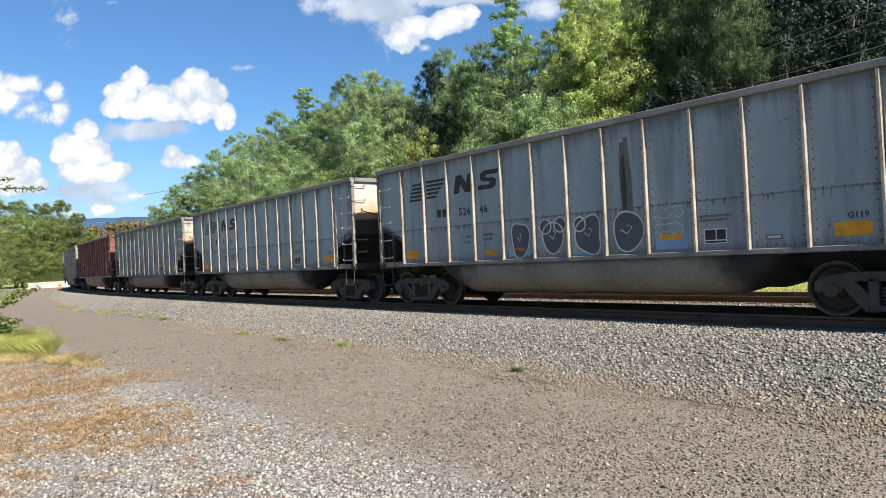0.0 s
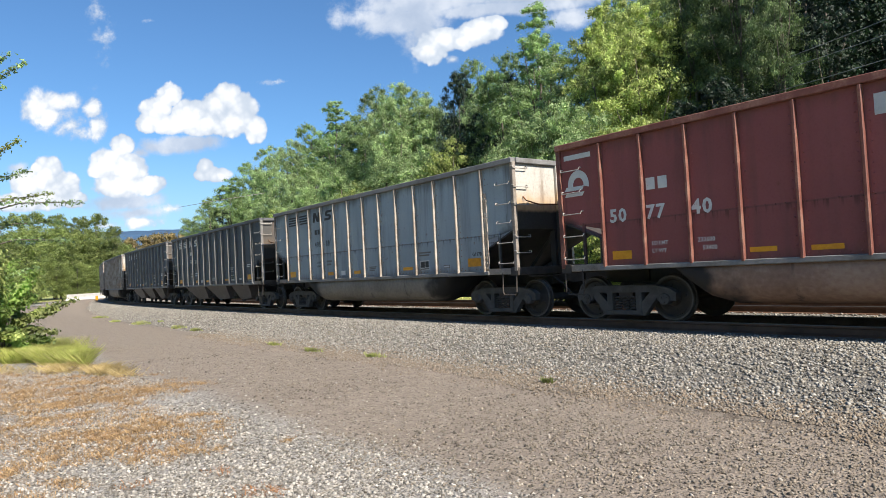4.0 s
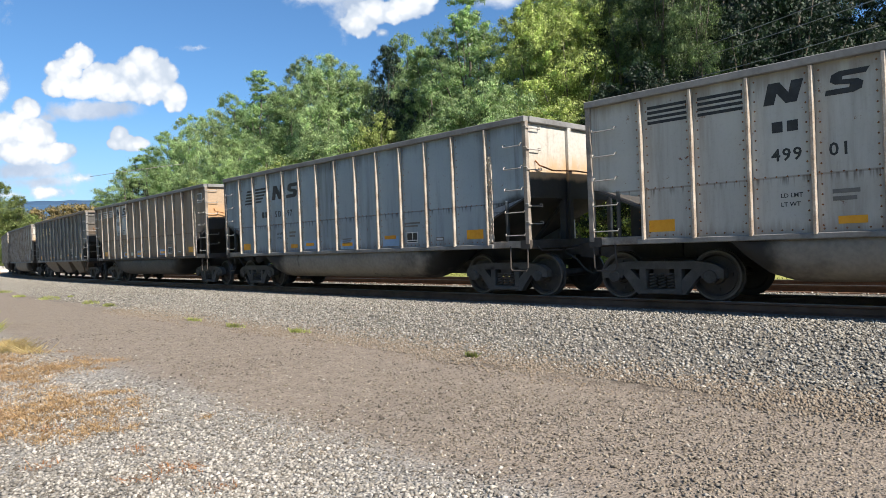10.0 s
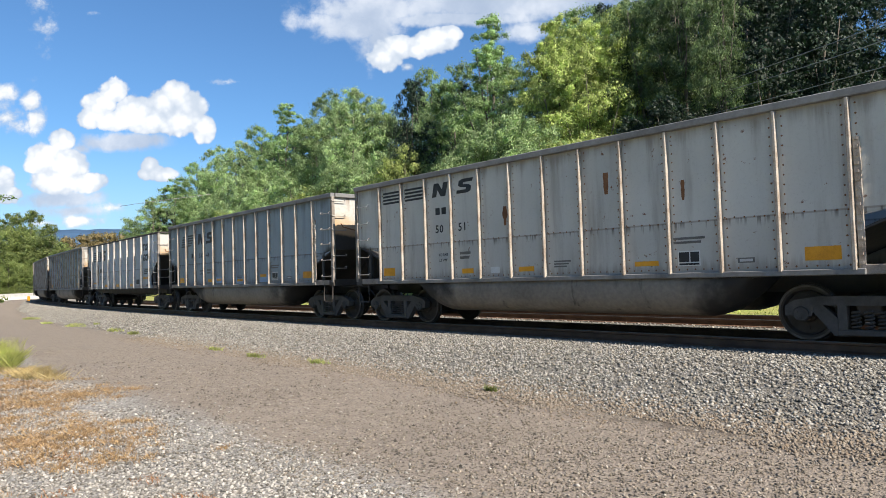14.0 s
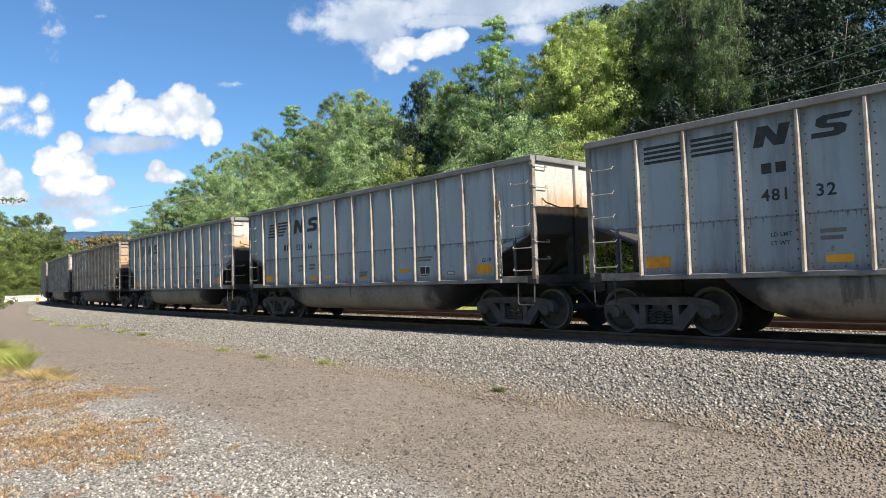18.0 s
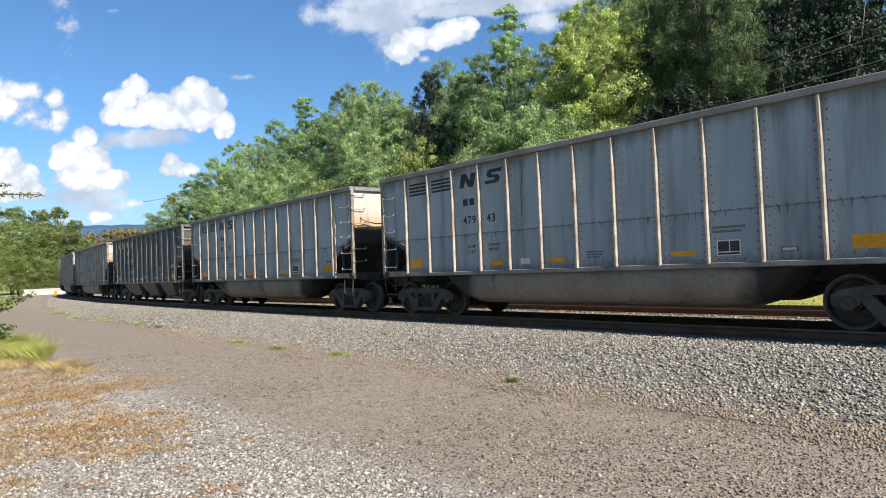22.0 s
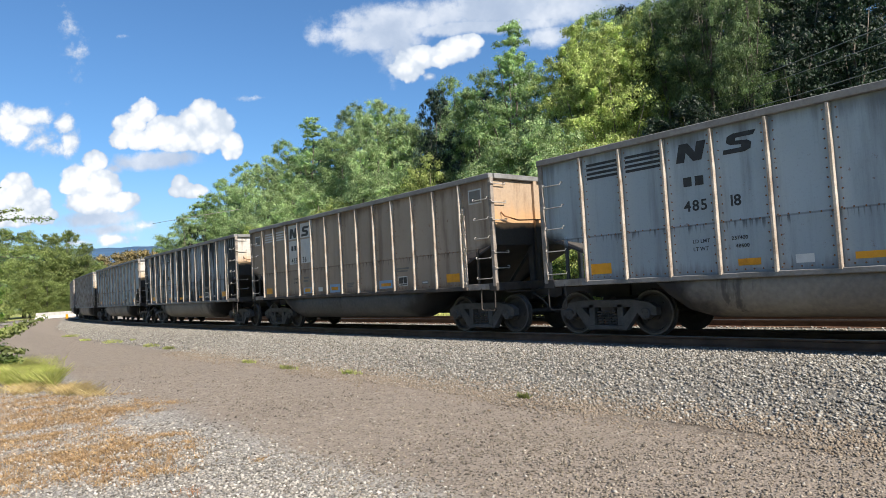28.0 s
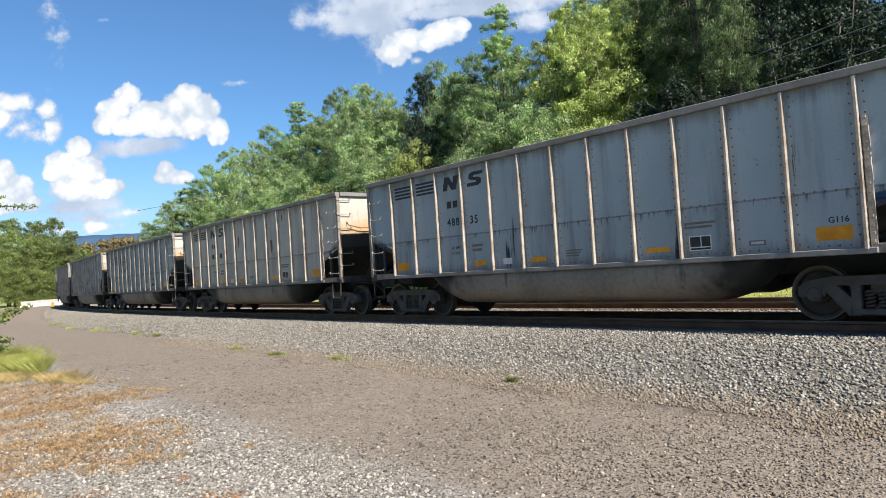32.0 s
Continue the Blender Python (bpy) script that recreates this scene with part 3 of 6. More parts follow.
class Geo:
    """Points and faces of one mesh."""

    def __init__(self):
        self.v, self.f = [], []

    def add(self, verts, faces):
        k = len(self.v)
        self.v += [tuple(p) for p in verts]
        self.f += [tuple(i + k for i in f) for f in faces]
        return self

    def box(self, x0, x1, y0, y1, z0, z1, c=0.0):
        """A box; c: width of its chamfers."""
        if not c:
            v = [(x, y, z) for x in (x0, x1) for y in (y0, y1) for z in (z0, z1)]
            return self.add(v, [(0, 1, 3, 2), (4, 6, 7, 5), (0, 4, 5, 1), (2, 3, 7, 6), (0, 2, 6, 4), (1, 5, 7, 3)])
        ring = lambda z, i: [(x0 + i, y0 + c, z), (x0 + c, y0 + i, z), (x1 - c, y0 + i, z), (x1 - i, y0 + c, z),
                             (x1 - i, y1 - c, z), (x1 - c, y1 - i, z), (x0 + c, y1 - i, z), (x0 + i, y1 - c, z)]
        rings = [ring(z0, c), ring(z0 + c, 0), ring(z1 - c, 0), ring(z1, c)]
        return self.loft(rings)

    def loft(self, rings, closed=True, caps=True):
        n = len(rings[0])
        faces = []
        for r in range(len(rings) - 1):
            for i in range(n if closed else n - 1):
                j = (i + 1) % n
                faces.append((r * n + i, r * n + j, (r + 1) * n + j, (r + 1) * n + i))
        if caps and closed:
            faces.append(tuple(range(n - 1, -1, -1)))
            faces.append(tuple((len(rings) - 1) * n + i for i in range(n)))
        return self.add([p for r in rings for p in r], faces)

    def plate(self, poly, y0, y1):
        """A polygon of (x, z), thick from y0 to y1."""
        return self.loft([[(x, y0, z) for x, z in poly], [(x, y1, z) for x, z in poly]])

    def across(self, poly, x0, x1):
        """A polygon of (y, z), long from x0 to x1."""
        return self.loft([[(x0, y, z) for y, z in poly], [(x1, y, z) for y, z in poly]])

    def flat(self, poly, y):
        """A thin painted shape of (x, z) on the side that faces -y."""
        return self.plate(poly, y, y - 0.002)

    def tube(self, path, r, n=6, taper=1.0):
        path = [Vector(p) for p in path]
        rings = []
        for i, p in enumerate(path):
            d = (path[min(i + 1, len(path) - 1)] - path[max(i - 1, 0)]).normalized()
            a = d.cross(Vector((0, 0, 1)) if abs(d.z) < 0.9 else Vector((1, 0, 0))).normalized()
            b = d.cross(a)
            q = r * (1 + (taper - 1) * i / max(1, len(path) - 1))
            rings.append([p + q * (math.cos(2 * math.pi * k / n) * a + math.sin(2 * math.pi * k / n) * b) for k in range(n)])
        return self.loft(rings)

    def lathe(self, profile, n=20, caps=True):
        """Turned about the y axis; the profile is (radius, y)."""
        return self.loft([[(r * math.cos(2 * math.pi * k / n), y, r * math.sin(2 * math.pi * k / n)) for k in range(n)]
                          for r, y in profile], True, caps)

    def mesh(self, name, mat, smooth=False):
        me = bpy.data.meshes.new(name)
        me.from_pydata(self.v, [], self.f)
        me.materials.append(mat)
        if smooth:
            me.polygons.foreach_set("use_smooth", [True] * len(me.polygons))
        me.update()
        return me


def bulk(name, verts, faces, mat):
    """A mesh from arrays: verts (n, 3), faces (m, k)."""
    me = bpy.data.meshes.new(name)
    m, k = faces.shape
    me.vertices.add(len(verts))
    me.vertices.foreach_set("co", verts.astype(np.float32).ravel())
    me.loops.add(m * k)
    me.loops.foreach_set("vertex_index", faces.astype(np.int32).ravel())
    me.polygons.add(m)
    me.polygons.foreach_set("loop_start", np.arange(0, m * k, k, dtype=np.int32))
    me.materials.append(mat)
    me.update(calc_edges=True)
    return me


def part(name, mesh, parent, label="", m=None):
    ob = new(name, mesh)
    ob.parent = parent
    if m is not None:
        ob.matrix_basis = m
    return tagged(ob, label) if label else ob


# ---- the line of the railway ----
# a wide arc: near side of the cars passes (4.8, 10.3) at 48 degrees and bends away with a radius of 714 m
RAIL_Z, BODY_UP, HALF_W, PITCH = 0.455, 0.035, 1.575, 14.3
ARC_R, ARC_A = 714.3, radians(48.0)
ARC_C = Vector((4.8 + ARC_R * math.sin(ARC_A), 10.3 + ARC_R * math.cos(ARC_A)))
MID_R = ARC_R - HALF_W


def swing(q):
    """How far the line swings off the arc, q metres to its rear."""
    return 1.33e-5 * np.clip(np.asarray(q, float) - 25, 0, 150) ** 3


def on_line(s, d=0.0):
    """The place s metres along the line (the train runs towards +s), d metres beyond the middle of the near track, and the heading's angle."""
    a = ARC_A - s / ARC_R
    d += float(swing(-s))
    return ARC_C.x - (MID_R - d) * math.sin(a), ARC_C.y - (MID_R - d) * math.cos(a), a + 4.0e-5 * min(150.0, max(0.0, -s - 25)) ** 2


def line_pose(s, d=0.0, z=0.0):
    x, y, a = on_line(s, d)
    return pose(x, y, z, 0, 0, -math.degrees(a))


def beyond(x, y):
    q = (np.arctan2(ARC_C.x - x, ARC_C.y - y) - ARC_A) * ARC_R
    return MID_R - np.hypot(x - ARC_C.x, y - ARC_C.y) - swing(q)


def toe(q):
    """How the foot of the ballast draws in towards the far bend, and spreads near the road."""
    q = np.asarray(q, float)
    return np.clip((q - 30) * 0.066, 0, 2.3) - 0.38 * smooth_step(q, 8.0, -1.0)


def smooth_step(v, lo, hi):
    t = np.clip((v - lo) / (hi - lo), 0, 1)
    return t * t * (3 - 2 * t)


def ground_z(x, y):
    x, y = np.asarray(x, float), np.asarray(y, float)
    d = beyond(x, y)
    foot = toe((np.arctan2(ARC_C.x - x, ARC_C.y - y) - ARC_A) * ARC_R)
    along = (x - 4.8) * 0.669 - (y - 10.3) * 0.743
    z = 0.285 * smooth_step((d + 2.0) / (3.3 - foot), -1.0, -0.08) - 0.2 * smooth_step(d, 6.0, 8.0)
    z = z + 1.35 * smooth_step(d, 8.0, 22.0)
    hill = np.clip(d - 21, 0, 60) * 0.42 * (0.25 + 0.75 * smooth_step(along, -75, -10))
    near = np.exp(-((x / 60) ** 2 + (y / 60) ** 2))
    ripple = 0.012 * np.sin(x * 1.7 + np.sin(y * 1.1)) + 0.01 * np.sin(y * 2.3 + x * 0.6)
    return z + hill + ripple * near * (d < -5.5)


# ---- ground ----


def ground_material():
    m, g, b = material("railside_ground", 0.95)
    at = g.coords()
    x, y, z = g.split(at)
    dist = g.vec("LENGTH", g.vec("MULTIPLY", g.vec("SUBTRACT", at, (ARC_C.x, ARC_C.y, 0)), (1, 1, 0)), None, 1)
    wob = g.math("MULTIPLY", g.math("SUBTRACT", g.noise(at, 0.55, 5.0, 0.6), 0.5), 1.1)
    turn = g.math("SUBTRACT", g.math("ARCTAN2", g.math("SUBTRACT", ARC_C.x, x), g.math("SUBTRACT", ARC_C.y, y)), ARC_A)
    rear = g.math("MINIMUM", g.math("MAXIMUM", g.math("SUBTRACT", g.math("MULTIPLY", turn, ARC_R), 25.0), 0.0), 150.0)
    pure = g.math("SUBTRACT", g.math("SUBTRACT", MID_R, dist), g.math("MULTIPLY", g.math("POWER", rear, 3.0), 1.33e-5))
    d = g.math("ADD", pure, wob)
    back = g.math("MULTIPLY", turn, ARC_R)
    draw = g.math("SUBTRACT", g.math("MINIMUM", g.math("MAXIMUM", g.math("MULTIPLY", g.math("SUBTRACT", back, 30.0), 0.066), 0.0), 2.3), g.step(back, 8.0, -1.0, 0.0, 0.38))
    edge = g.math("SUBTRACT", d, draw)
    fine, mid = g.noise(at, 38.0, 6.0, 0.7), g.noise(at, 5.0, 5.0, 0.6)
    grain = g.cells(at, 42.0)
    big = g.noise(at, 0.8, 4.0)
    road = g.ramp(g.math("ADD", g.math("MULTIPLY", fine, 0.6), g.math("MULTIPLY", mid, 0.4)),
                  [(0.3, (0.12, 0.098, 0.077)), (0.5, (0.25, 0.208, 0.168)), (0.7, (0.36, 0.31, 0.257))])
    road = g.mix(g.step(big, 0.4, 0.65, 0.0, 0.35), road, (0.25, 0.21, 0.17))
    chips = g.ramp(g.math("ADD", g.math("MULTIPLY", grain, 0.55), g.math("MULTIPLY", fine, 0.5)),
                   [(0.25, (0.09, 0.083, 0.074)), (0.5, (0.25, 0.236, 0.215)), (0.75, (0.43, 0.412, 0.385))])
    straw = g.mix(g.step(fine, 0.35, 0.65), (0.14, 0.09, 0.05), (0.32, 0.21, 0.11))
    bed = g.ramp(g.math("ADD", g.math("MULTIPLY", grain, 0.6), g.math("MULTIPLY", fine, 0.4)),
                 [(0.2, (0.05, 0.047, 0.042)), (0.5, (0.13, 0.122, 0.11)), (0.8, (0.22, 0.21, 0.19))])
    bed = g.mix(g.step(rear, 12.0, 22.0), bed, g.mix(fine, (0.18, 0.17, 0.155), (0.34, 0.325, 0.30)))
    rusty = g.mix(g.step(mid, 0.45, 0.6), (0.20, 0.17, 0.138), (0.125, 0.10, 0.078))
    lawn = g.ramp(g.math("ADD", g.math("MULTIPLY", fine, 0.5), g.math("MULTIPLY", big, 0.5)),
                  [(0.3, (0.20, 0.22, 0.05)), (0.5, (0.30, 0.31, 0.08)), (0.7, (0.40, 0.37, 0.13))])
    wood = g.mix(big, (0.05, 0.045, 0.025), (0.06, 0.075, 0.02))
    # verge: pale chips from the road's edge towards the camera, dry straw on them further left
    verge = g.math("SUBTRACT", 1.0, g.step(d, -9.05, -8.4))
    patch = g.math("MULTIPLY", g.step(g.math("ADD", g.noise(at, 0.9, 6.0, 0.65), g.math("MULTIPLY", g.step(pure, -12.5, -9.4), -0.22)), 0.43, 0.56), g.step(pure, -9.0, -9.6))
    col = g.mix(verge, road, chips)
    col = g.mix(g.math("MULTIPLY", patch, verge), col, straw)
    col = g.mix(g.math("MULTIPLY", g.step(edge, -5.55, -5.2), g.step(back, 22.0, 8.0, 0.25, 1.0)), col, rusty)
    col = g.mix(g.step(edge, -5.1, -4.4), col, bed)
    col = g.mix(g.step(d, 6.3, 7.2), col, lawn)
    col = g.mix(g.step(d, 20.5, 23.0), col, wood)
    far = g.math("SUBTRACT", 1.0, g.step(d, -17.0, -13.5))
    col = g.mix(far, col, lawn)
    # small pits between the stones of road and verge, their shade put into the colour
    shaded_pits = g.math("MULTIPLY", g.math("MAXIMUM", g.step(g.noise(at, 27.0, 3.0, 0.6), 0.57, 0.64), g.step(g.noise(at, 11.0, 4.0, 0.65), 0.63, 0.70)), g.step(d, -4.8, -5.4, 0.0, 0.85))
    col = g.mix(shaded_pits, col, (0.05, 0.042, 0.034))
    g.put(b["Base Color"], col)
    g.put(b["Normal"], g.bump(g.math("SUBTRACT", g.math("ADD", grain, fine), shaded_pits), 1.0, 0.012))
    return m


def build_ground():
    def axis(reach, core, fine, n):
        inner = np.arange(-core, core + 1e-6, fine)
        outer = core + (reach - core) * np.linspace(0, 1, n + 1)[1:] ** 2.6
        return np.concatenate([-outer[::-1], inner, outer])

    u, w = axis(2600, 45, 1.25, 26), axis(2600, 24, 0.4, 34)
    uu, ww = np.meshgrid(u, w, indexing="ij")
    ox, oy = on_line(-16, -4)[:2]
    x = ox + uu * 0.669 + ww * 0.743
    y = oy - uu * 0.743 + ww * 0.669
    v = np.stack([x, y, ground_z(x, y)], -1).reshape(-1, 3)
    i, j = np.meshgrid(np.arange(len(u) - 1), np.arange(len(w) - 1), indexing="ij")
    k = (i * len(w) + j).ravel()
    f = np.stack([k, k + len(w), k + len(w) + 1, k + 1], -1)
    me = bulk("ground", v, f, ground_material())
    me.polygons.foreach_set("use_smooth", [True] * len(me.polygons))
    tagged(new("ground", me), "gravel road, ballast bed and grass strip beside the railway", "ground", kind="structure")


build_ground()

# ---- railway ----


def build_track(d0, span, name, label):
    track = tagged(new(name), label, "railway track", kind="structure")
    head, foot = Geo(), Geo()
    web = [(-0.07, 0.0), (0.07, 0.0), (0.07, 0.012), (0.012, 0.035), (0.009, 0.115), (0.034, 0.13), (0.036, 0.158),
           (-0.036, 0.158), (-0.034, 0.13), (-0.009, 0.115), (-0.012, 0.035), (-0.07, 0.012)]
    top = [(-0.036, 0.158), (0.036, 0.158), (0.033, 0.170), (-0.033, 0.170)]
    for side in (-0.755, 0.755):
        for geo, prof in ((foot, web), (head, top)):
            rings = []
            for s in np.arange(span[0], span[1] + 0.1, 2.0):
                rings.append([(*on_line(s, d0 + side + q)[:2], RAIL_Z - 0.17 + h) for q, h in prof])
            geo.loft(rings)
        for geo, what, mat in ((foot, "rail", RAIL), (head, "rail_head", SHINE)):
            part(what, geo.mesh(what, mat), track)
            geo.v, geo.f = [], []
    tie = Geo().box(-0.115, 0.115, -1.3, 1.3, -0.17, 0.0, 0.012).mesh("tie", TIE)
    plate = Geo().box(-0.09, 0.09, -0.18, 0.18, 0.0, 0.014).mesh("tie_plate", RAIL)
    rnd = random.Random(4)
    for i, s in enumerate(np.arange(span[0] + 6, min(span[0] + 6 + 150 * 0.52, span[1]), 0.52)):
        m = line_pose(s, d0 + rnd.uniform(-0.04, 0.04), RAIL_Z - 0.184)
        ob = part("tie", tie, track, m=m @ pose(0, 0, 0, 0, 0, rnd.uniform(-1, 1)))
        if i % 2 == 0 and d0 == 0:
            for q in (-0.755, 0.755):
                part("tie_plate", plate, track, m=m @ pose(0, q, 0))


build_track(0.0, (-150, 34), "railway_track", "near railway track with rusty rails on dark wooden ties")
build_track(4.0, (-150, 34), "railway_track", "second railway track with brown rails beyond the train")

# loose stones


def stones(name, label, mat, spots, sizes, flat=0.65, seed=1, fine=True, kind="stuff", category="stones"):
    """Angular stones at spots (n, 3) of sizes (n); twelve shapes."""
    rng = np.random.default_rng(seed)
    if fine:
        bm = bmesh.new()
        bmesh.ops.create_icosphere(bm, subdivisions=1, radius=1.0)
        base = np.array([p.co for p in bm.verts])
        tri = np.array([[p.index for p in f.verts] for f in bm.faces])
        bm.free()
    else:
        base = np.array([(1, 0, 0), (-1, 0, 0), (0, 1, 0), (0, -1, 0), (0, 0, 1), (0, 0, -1)], float)
        tri = np.array([(0, 2, 4), (2, 1, 4), (1, 3, 4), (3, 0, 4), (2, 0, 5), (1, 2, 5), (3, 1, 5), (0, 3, 5)])
    corners = len(base)
    shapes = np.stack([base * rng.uniform(0.62, 1.18, (corners, 1)) * np.array([rng.uniform(0.9, 1.35), rng.uniform(0.7, 1.0), rng.uniform(0.5, 0.9) * flat / 0.65])
                       for _ in range(14)])
    n = len(spots)
    which = rng.integers(0, 14, n)
    turn, tip = rng.uniform(0, 2 * np.pi, n), rng.uniform(-0.5, 0.5, n)
    p = shapes[which] * sizes[:, None, None] * 0.5
    ct, st = np.cos(tip)[:, None], np.sin(tip)[:, None]
    p = np.stack([p[..., 0], p[..., 1] * ct - p[..., 2] * st, p[..., 1] * st + p[..., 2] * ct], -1)
    c, s = np.cos(turn)[:, None], np.sin(turn)[:, None]
    p = np.stack([p[..., 0] * c - p[..., 1] * s, p[..., 0] * s + p[..., 1] * c, p[..., 2]], -1)
    p = p + spots[:, None, :]
    faces = tri[None] + (np.arange(n) * corners)[:, None, None]
    me = bulk(name, p.reshape(-1, 3), faces.reshape(-1, 3), mat)
    tagged(new(name, me), label, category, kind=kind)


def line_xy(s, d):
    a = ARC_A - s / ARC_R
    d = d + swing(-s)
    return ARC_C.x - (MID_R - d) * np.sin(a), ARC_C.y - (MID_R - d) * np.cos(a)


def scatter_ballast():
    rng = np.random.default_rng(7)
    for count, s0, s1, d0, d1, lo, hi, seed in ((68000, -17, 7, -5.3, -1.2, 0.030, 0.072, 11), (22000, -44, -17, -5.3, -1.2, 0.045, 0.075, 12), (9000, -85, -44, -5.3, -1.2, 0.08, 0.13, 12), (12000, -40, 6, 0.9, 6.4, 0.05, 0.085, 13)):
        s = rng.uniform(s0, s1, count)
        d = rng.uniform(d0, d1, count)
        if seed < 13:
            keep = rng.uniform(0, 1, count) < np.clip((d + 5.05) * 1.5, 0.03, 1)
            s, d = s[keep], d[keep]
            d = -1.2 + (d + 1.2) * (4.1 - toe(-s)) / 4.1
        x, y = line_xy(s, d)
        z = ground_z(x, y) + rng.uniform(-0.012, 0.020, len(s))
        stones("ballast", "angular grey crushed-stone ballast on the track bed", BALLAST, np.stack([x, y, z], -1), rng.uniform(lo, hi, len(s)), 0.75, seed, False)
    n = 20000
    s, d = 7 - 24 * rng.uniform(0, 1, n) ** 1.5, -4.88 + rng.normal(0, 0.36, n)
    d = d + toe(-s)
    x, y = line_xy(s, d)
    stones("toe_stones", "rust-brown stones along the foot of the ballast", TOE, np.stack([x, y, ground_z(x, y) + 0.006], -1), rng.uniform(0.02, 0.055, n), 0.7, 14, False)


def scatter_pebbles():
    rng = np.random.default_rng(9)
    n = 95000
    r = 3.2 + 17 * rng.uniform(0, 1, n) ** 1.4
    a = rng.uniform(-0.68, 0.66, n)
    x, y = r * np.sin(a), r * np.cos(a)
    d = beyond(x, y)
    thin = 0.74 + 0.3 * np.sin(x * 1.9 + 1.2 * np.sin(y * 0.8)) * np.sin(y * 1.3 - x * 0.5) - 0.45 * np.exp(-((d + 5.9) / 0.35) ** 2)
    keep = (d > -8.7 + 0.5 * np.sin(x * 1.3)) & (d < -5.0 + toe(-4.0)) & (rng.uniform(0, 1, n) < thin)
    x, y = x[keep], y[keep]
    size = 0.009 + 0.026 * rng.uniform(0, 1, len(x)) ** 1.8 + 0.016 * (rng.uniform(0, 1, len(x)) > 0.96)
    stones("road_pebbles", "small brown-grey pebbles pressed into the gravel road", PEBBLE, np.stack([x, y, ground_z(x, y) + size * 0.16], -1), size, 0.75, 21, False)
    n = 10000
    r, a = 3.2 + 13 * rng.uniform(0, 1, n) ** 1.2, rng.uniform(-0.68, 0.66, n)
    x, y = r * np.sin(a), r * np.cos(a)
    d = beyond(x, y)
    keep = (d < -5.3) & (d > -11.5)
    x, y = x[keep], y[keep]
    size = 0.016 + 0.032 * rng.uniform(0, 1, len(x)) ** 1.6
    stones("loose_stones", "loose dark stones and clods on the gravel road", CLOD, np.stack([x, y, ground_z(x, y) + size * 0.12], -1), size, 0.7, 23, False)
    n = 105000
    r = 3.0 + 14 * rng.uniform(0, 1, n) ** 1.6
    a = rng.uniform(-0.72, 0.2, n)
    x, y = r * np.sin(a), r * np.cos(a)
    d = beyond(x, y)
    keep = d < -8.6 + 0.3 * np.sin(x * 1.1 + y) + rng.normal(0, 0.25, n)
    x, y = x[keep], y[keep]
    size = 0.012 + 0.038 * rng.uniform(0, 1, len(x)) ** 1.9
    stones("verge_chips", "pale limestone chips on the road's verge", CHIP, np.stack([x, y, ground_z(x, y) + size * 0.16], -1), size, 0.65, 22, False)


scatter_ballast()
scatter_pebbles()

# ---- plants ----


def leaves(centres, radii, per, size, rng, up=0.45):
    """Leaf blades in clumps: arrays of points and quads."""
    n = len(centres) * per
    c = np.repeat(centres, per, 0)
    q = rng.normal(0, 1, (n, 3))
    q /= np.linalg.norm(q, axis=1)[:, None]
    p = c + q * (np.repeat(radii, per) * np.abs(rng.normal(0.66, 0.36, n)))[:, None] * np.array([1.1, 1.1, 0.66])
    nrm = q * 1.0 + rng.normal(0, 0.36, (n, 3)) + np.array([0, 0, up * 0.6])
    nrm /= np.linalg.norm(nrm, axis=1)[:, None]
    t = np.cross(nrm, rng.normal(0, 1, (n, 3)))
    t /= np.linalg.norm(t, axis=1)[:, None]
    b = np.cross(nrm, t)
    s = (size * rng.uniform(0.6, 1.3, n))[:, None]
    v = np.stack([p - t * s, p + b * s * 0.5 + t * s * 0.2, p + t * s * 0.5 - b * s * 0.5], 1)
    f = np.arange(n * 3).reshape(n, 3)
    return v.reshape(-1, 3), f


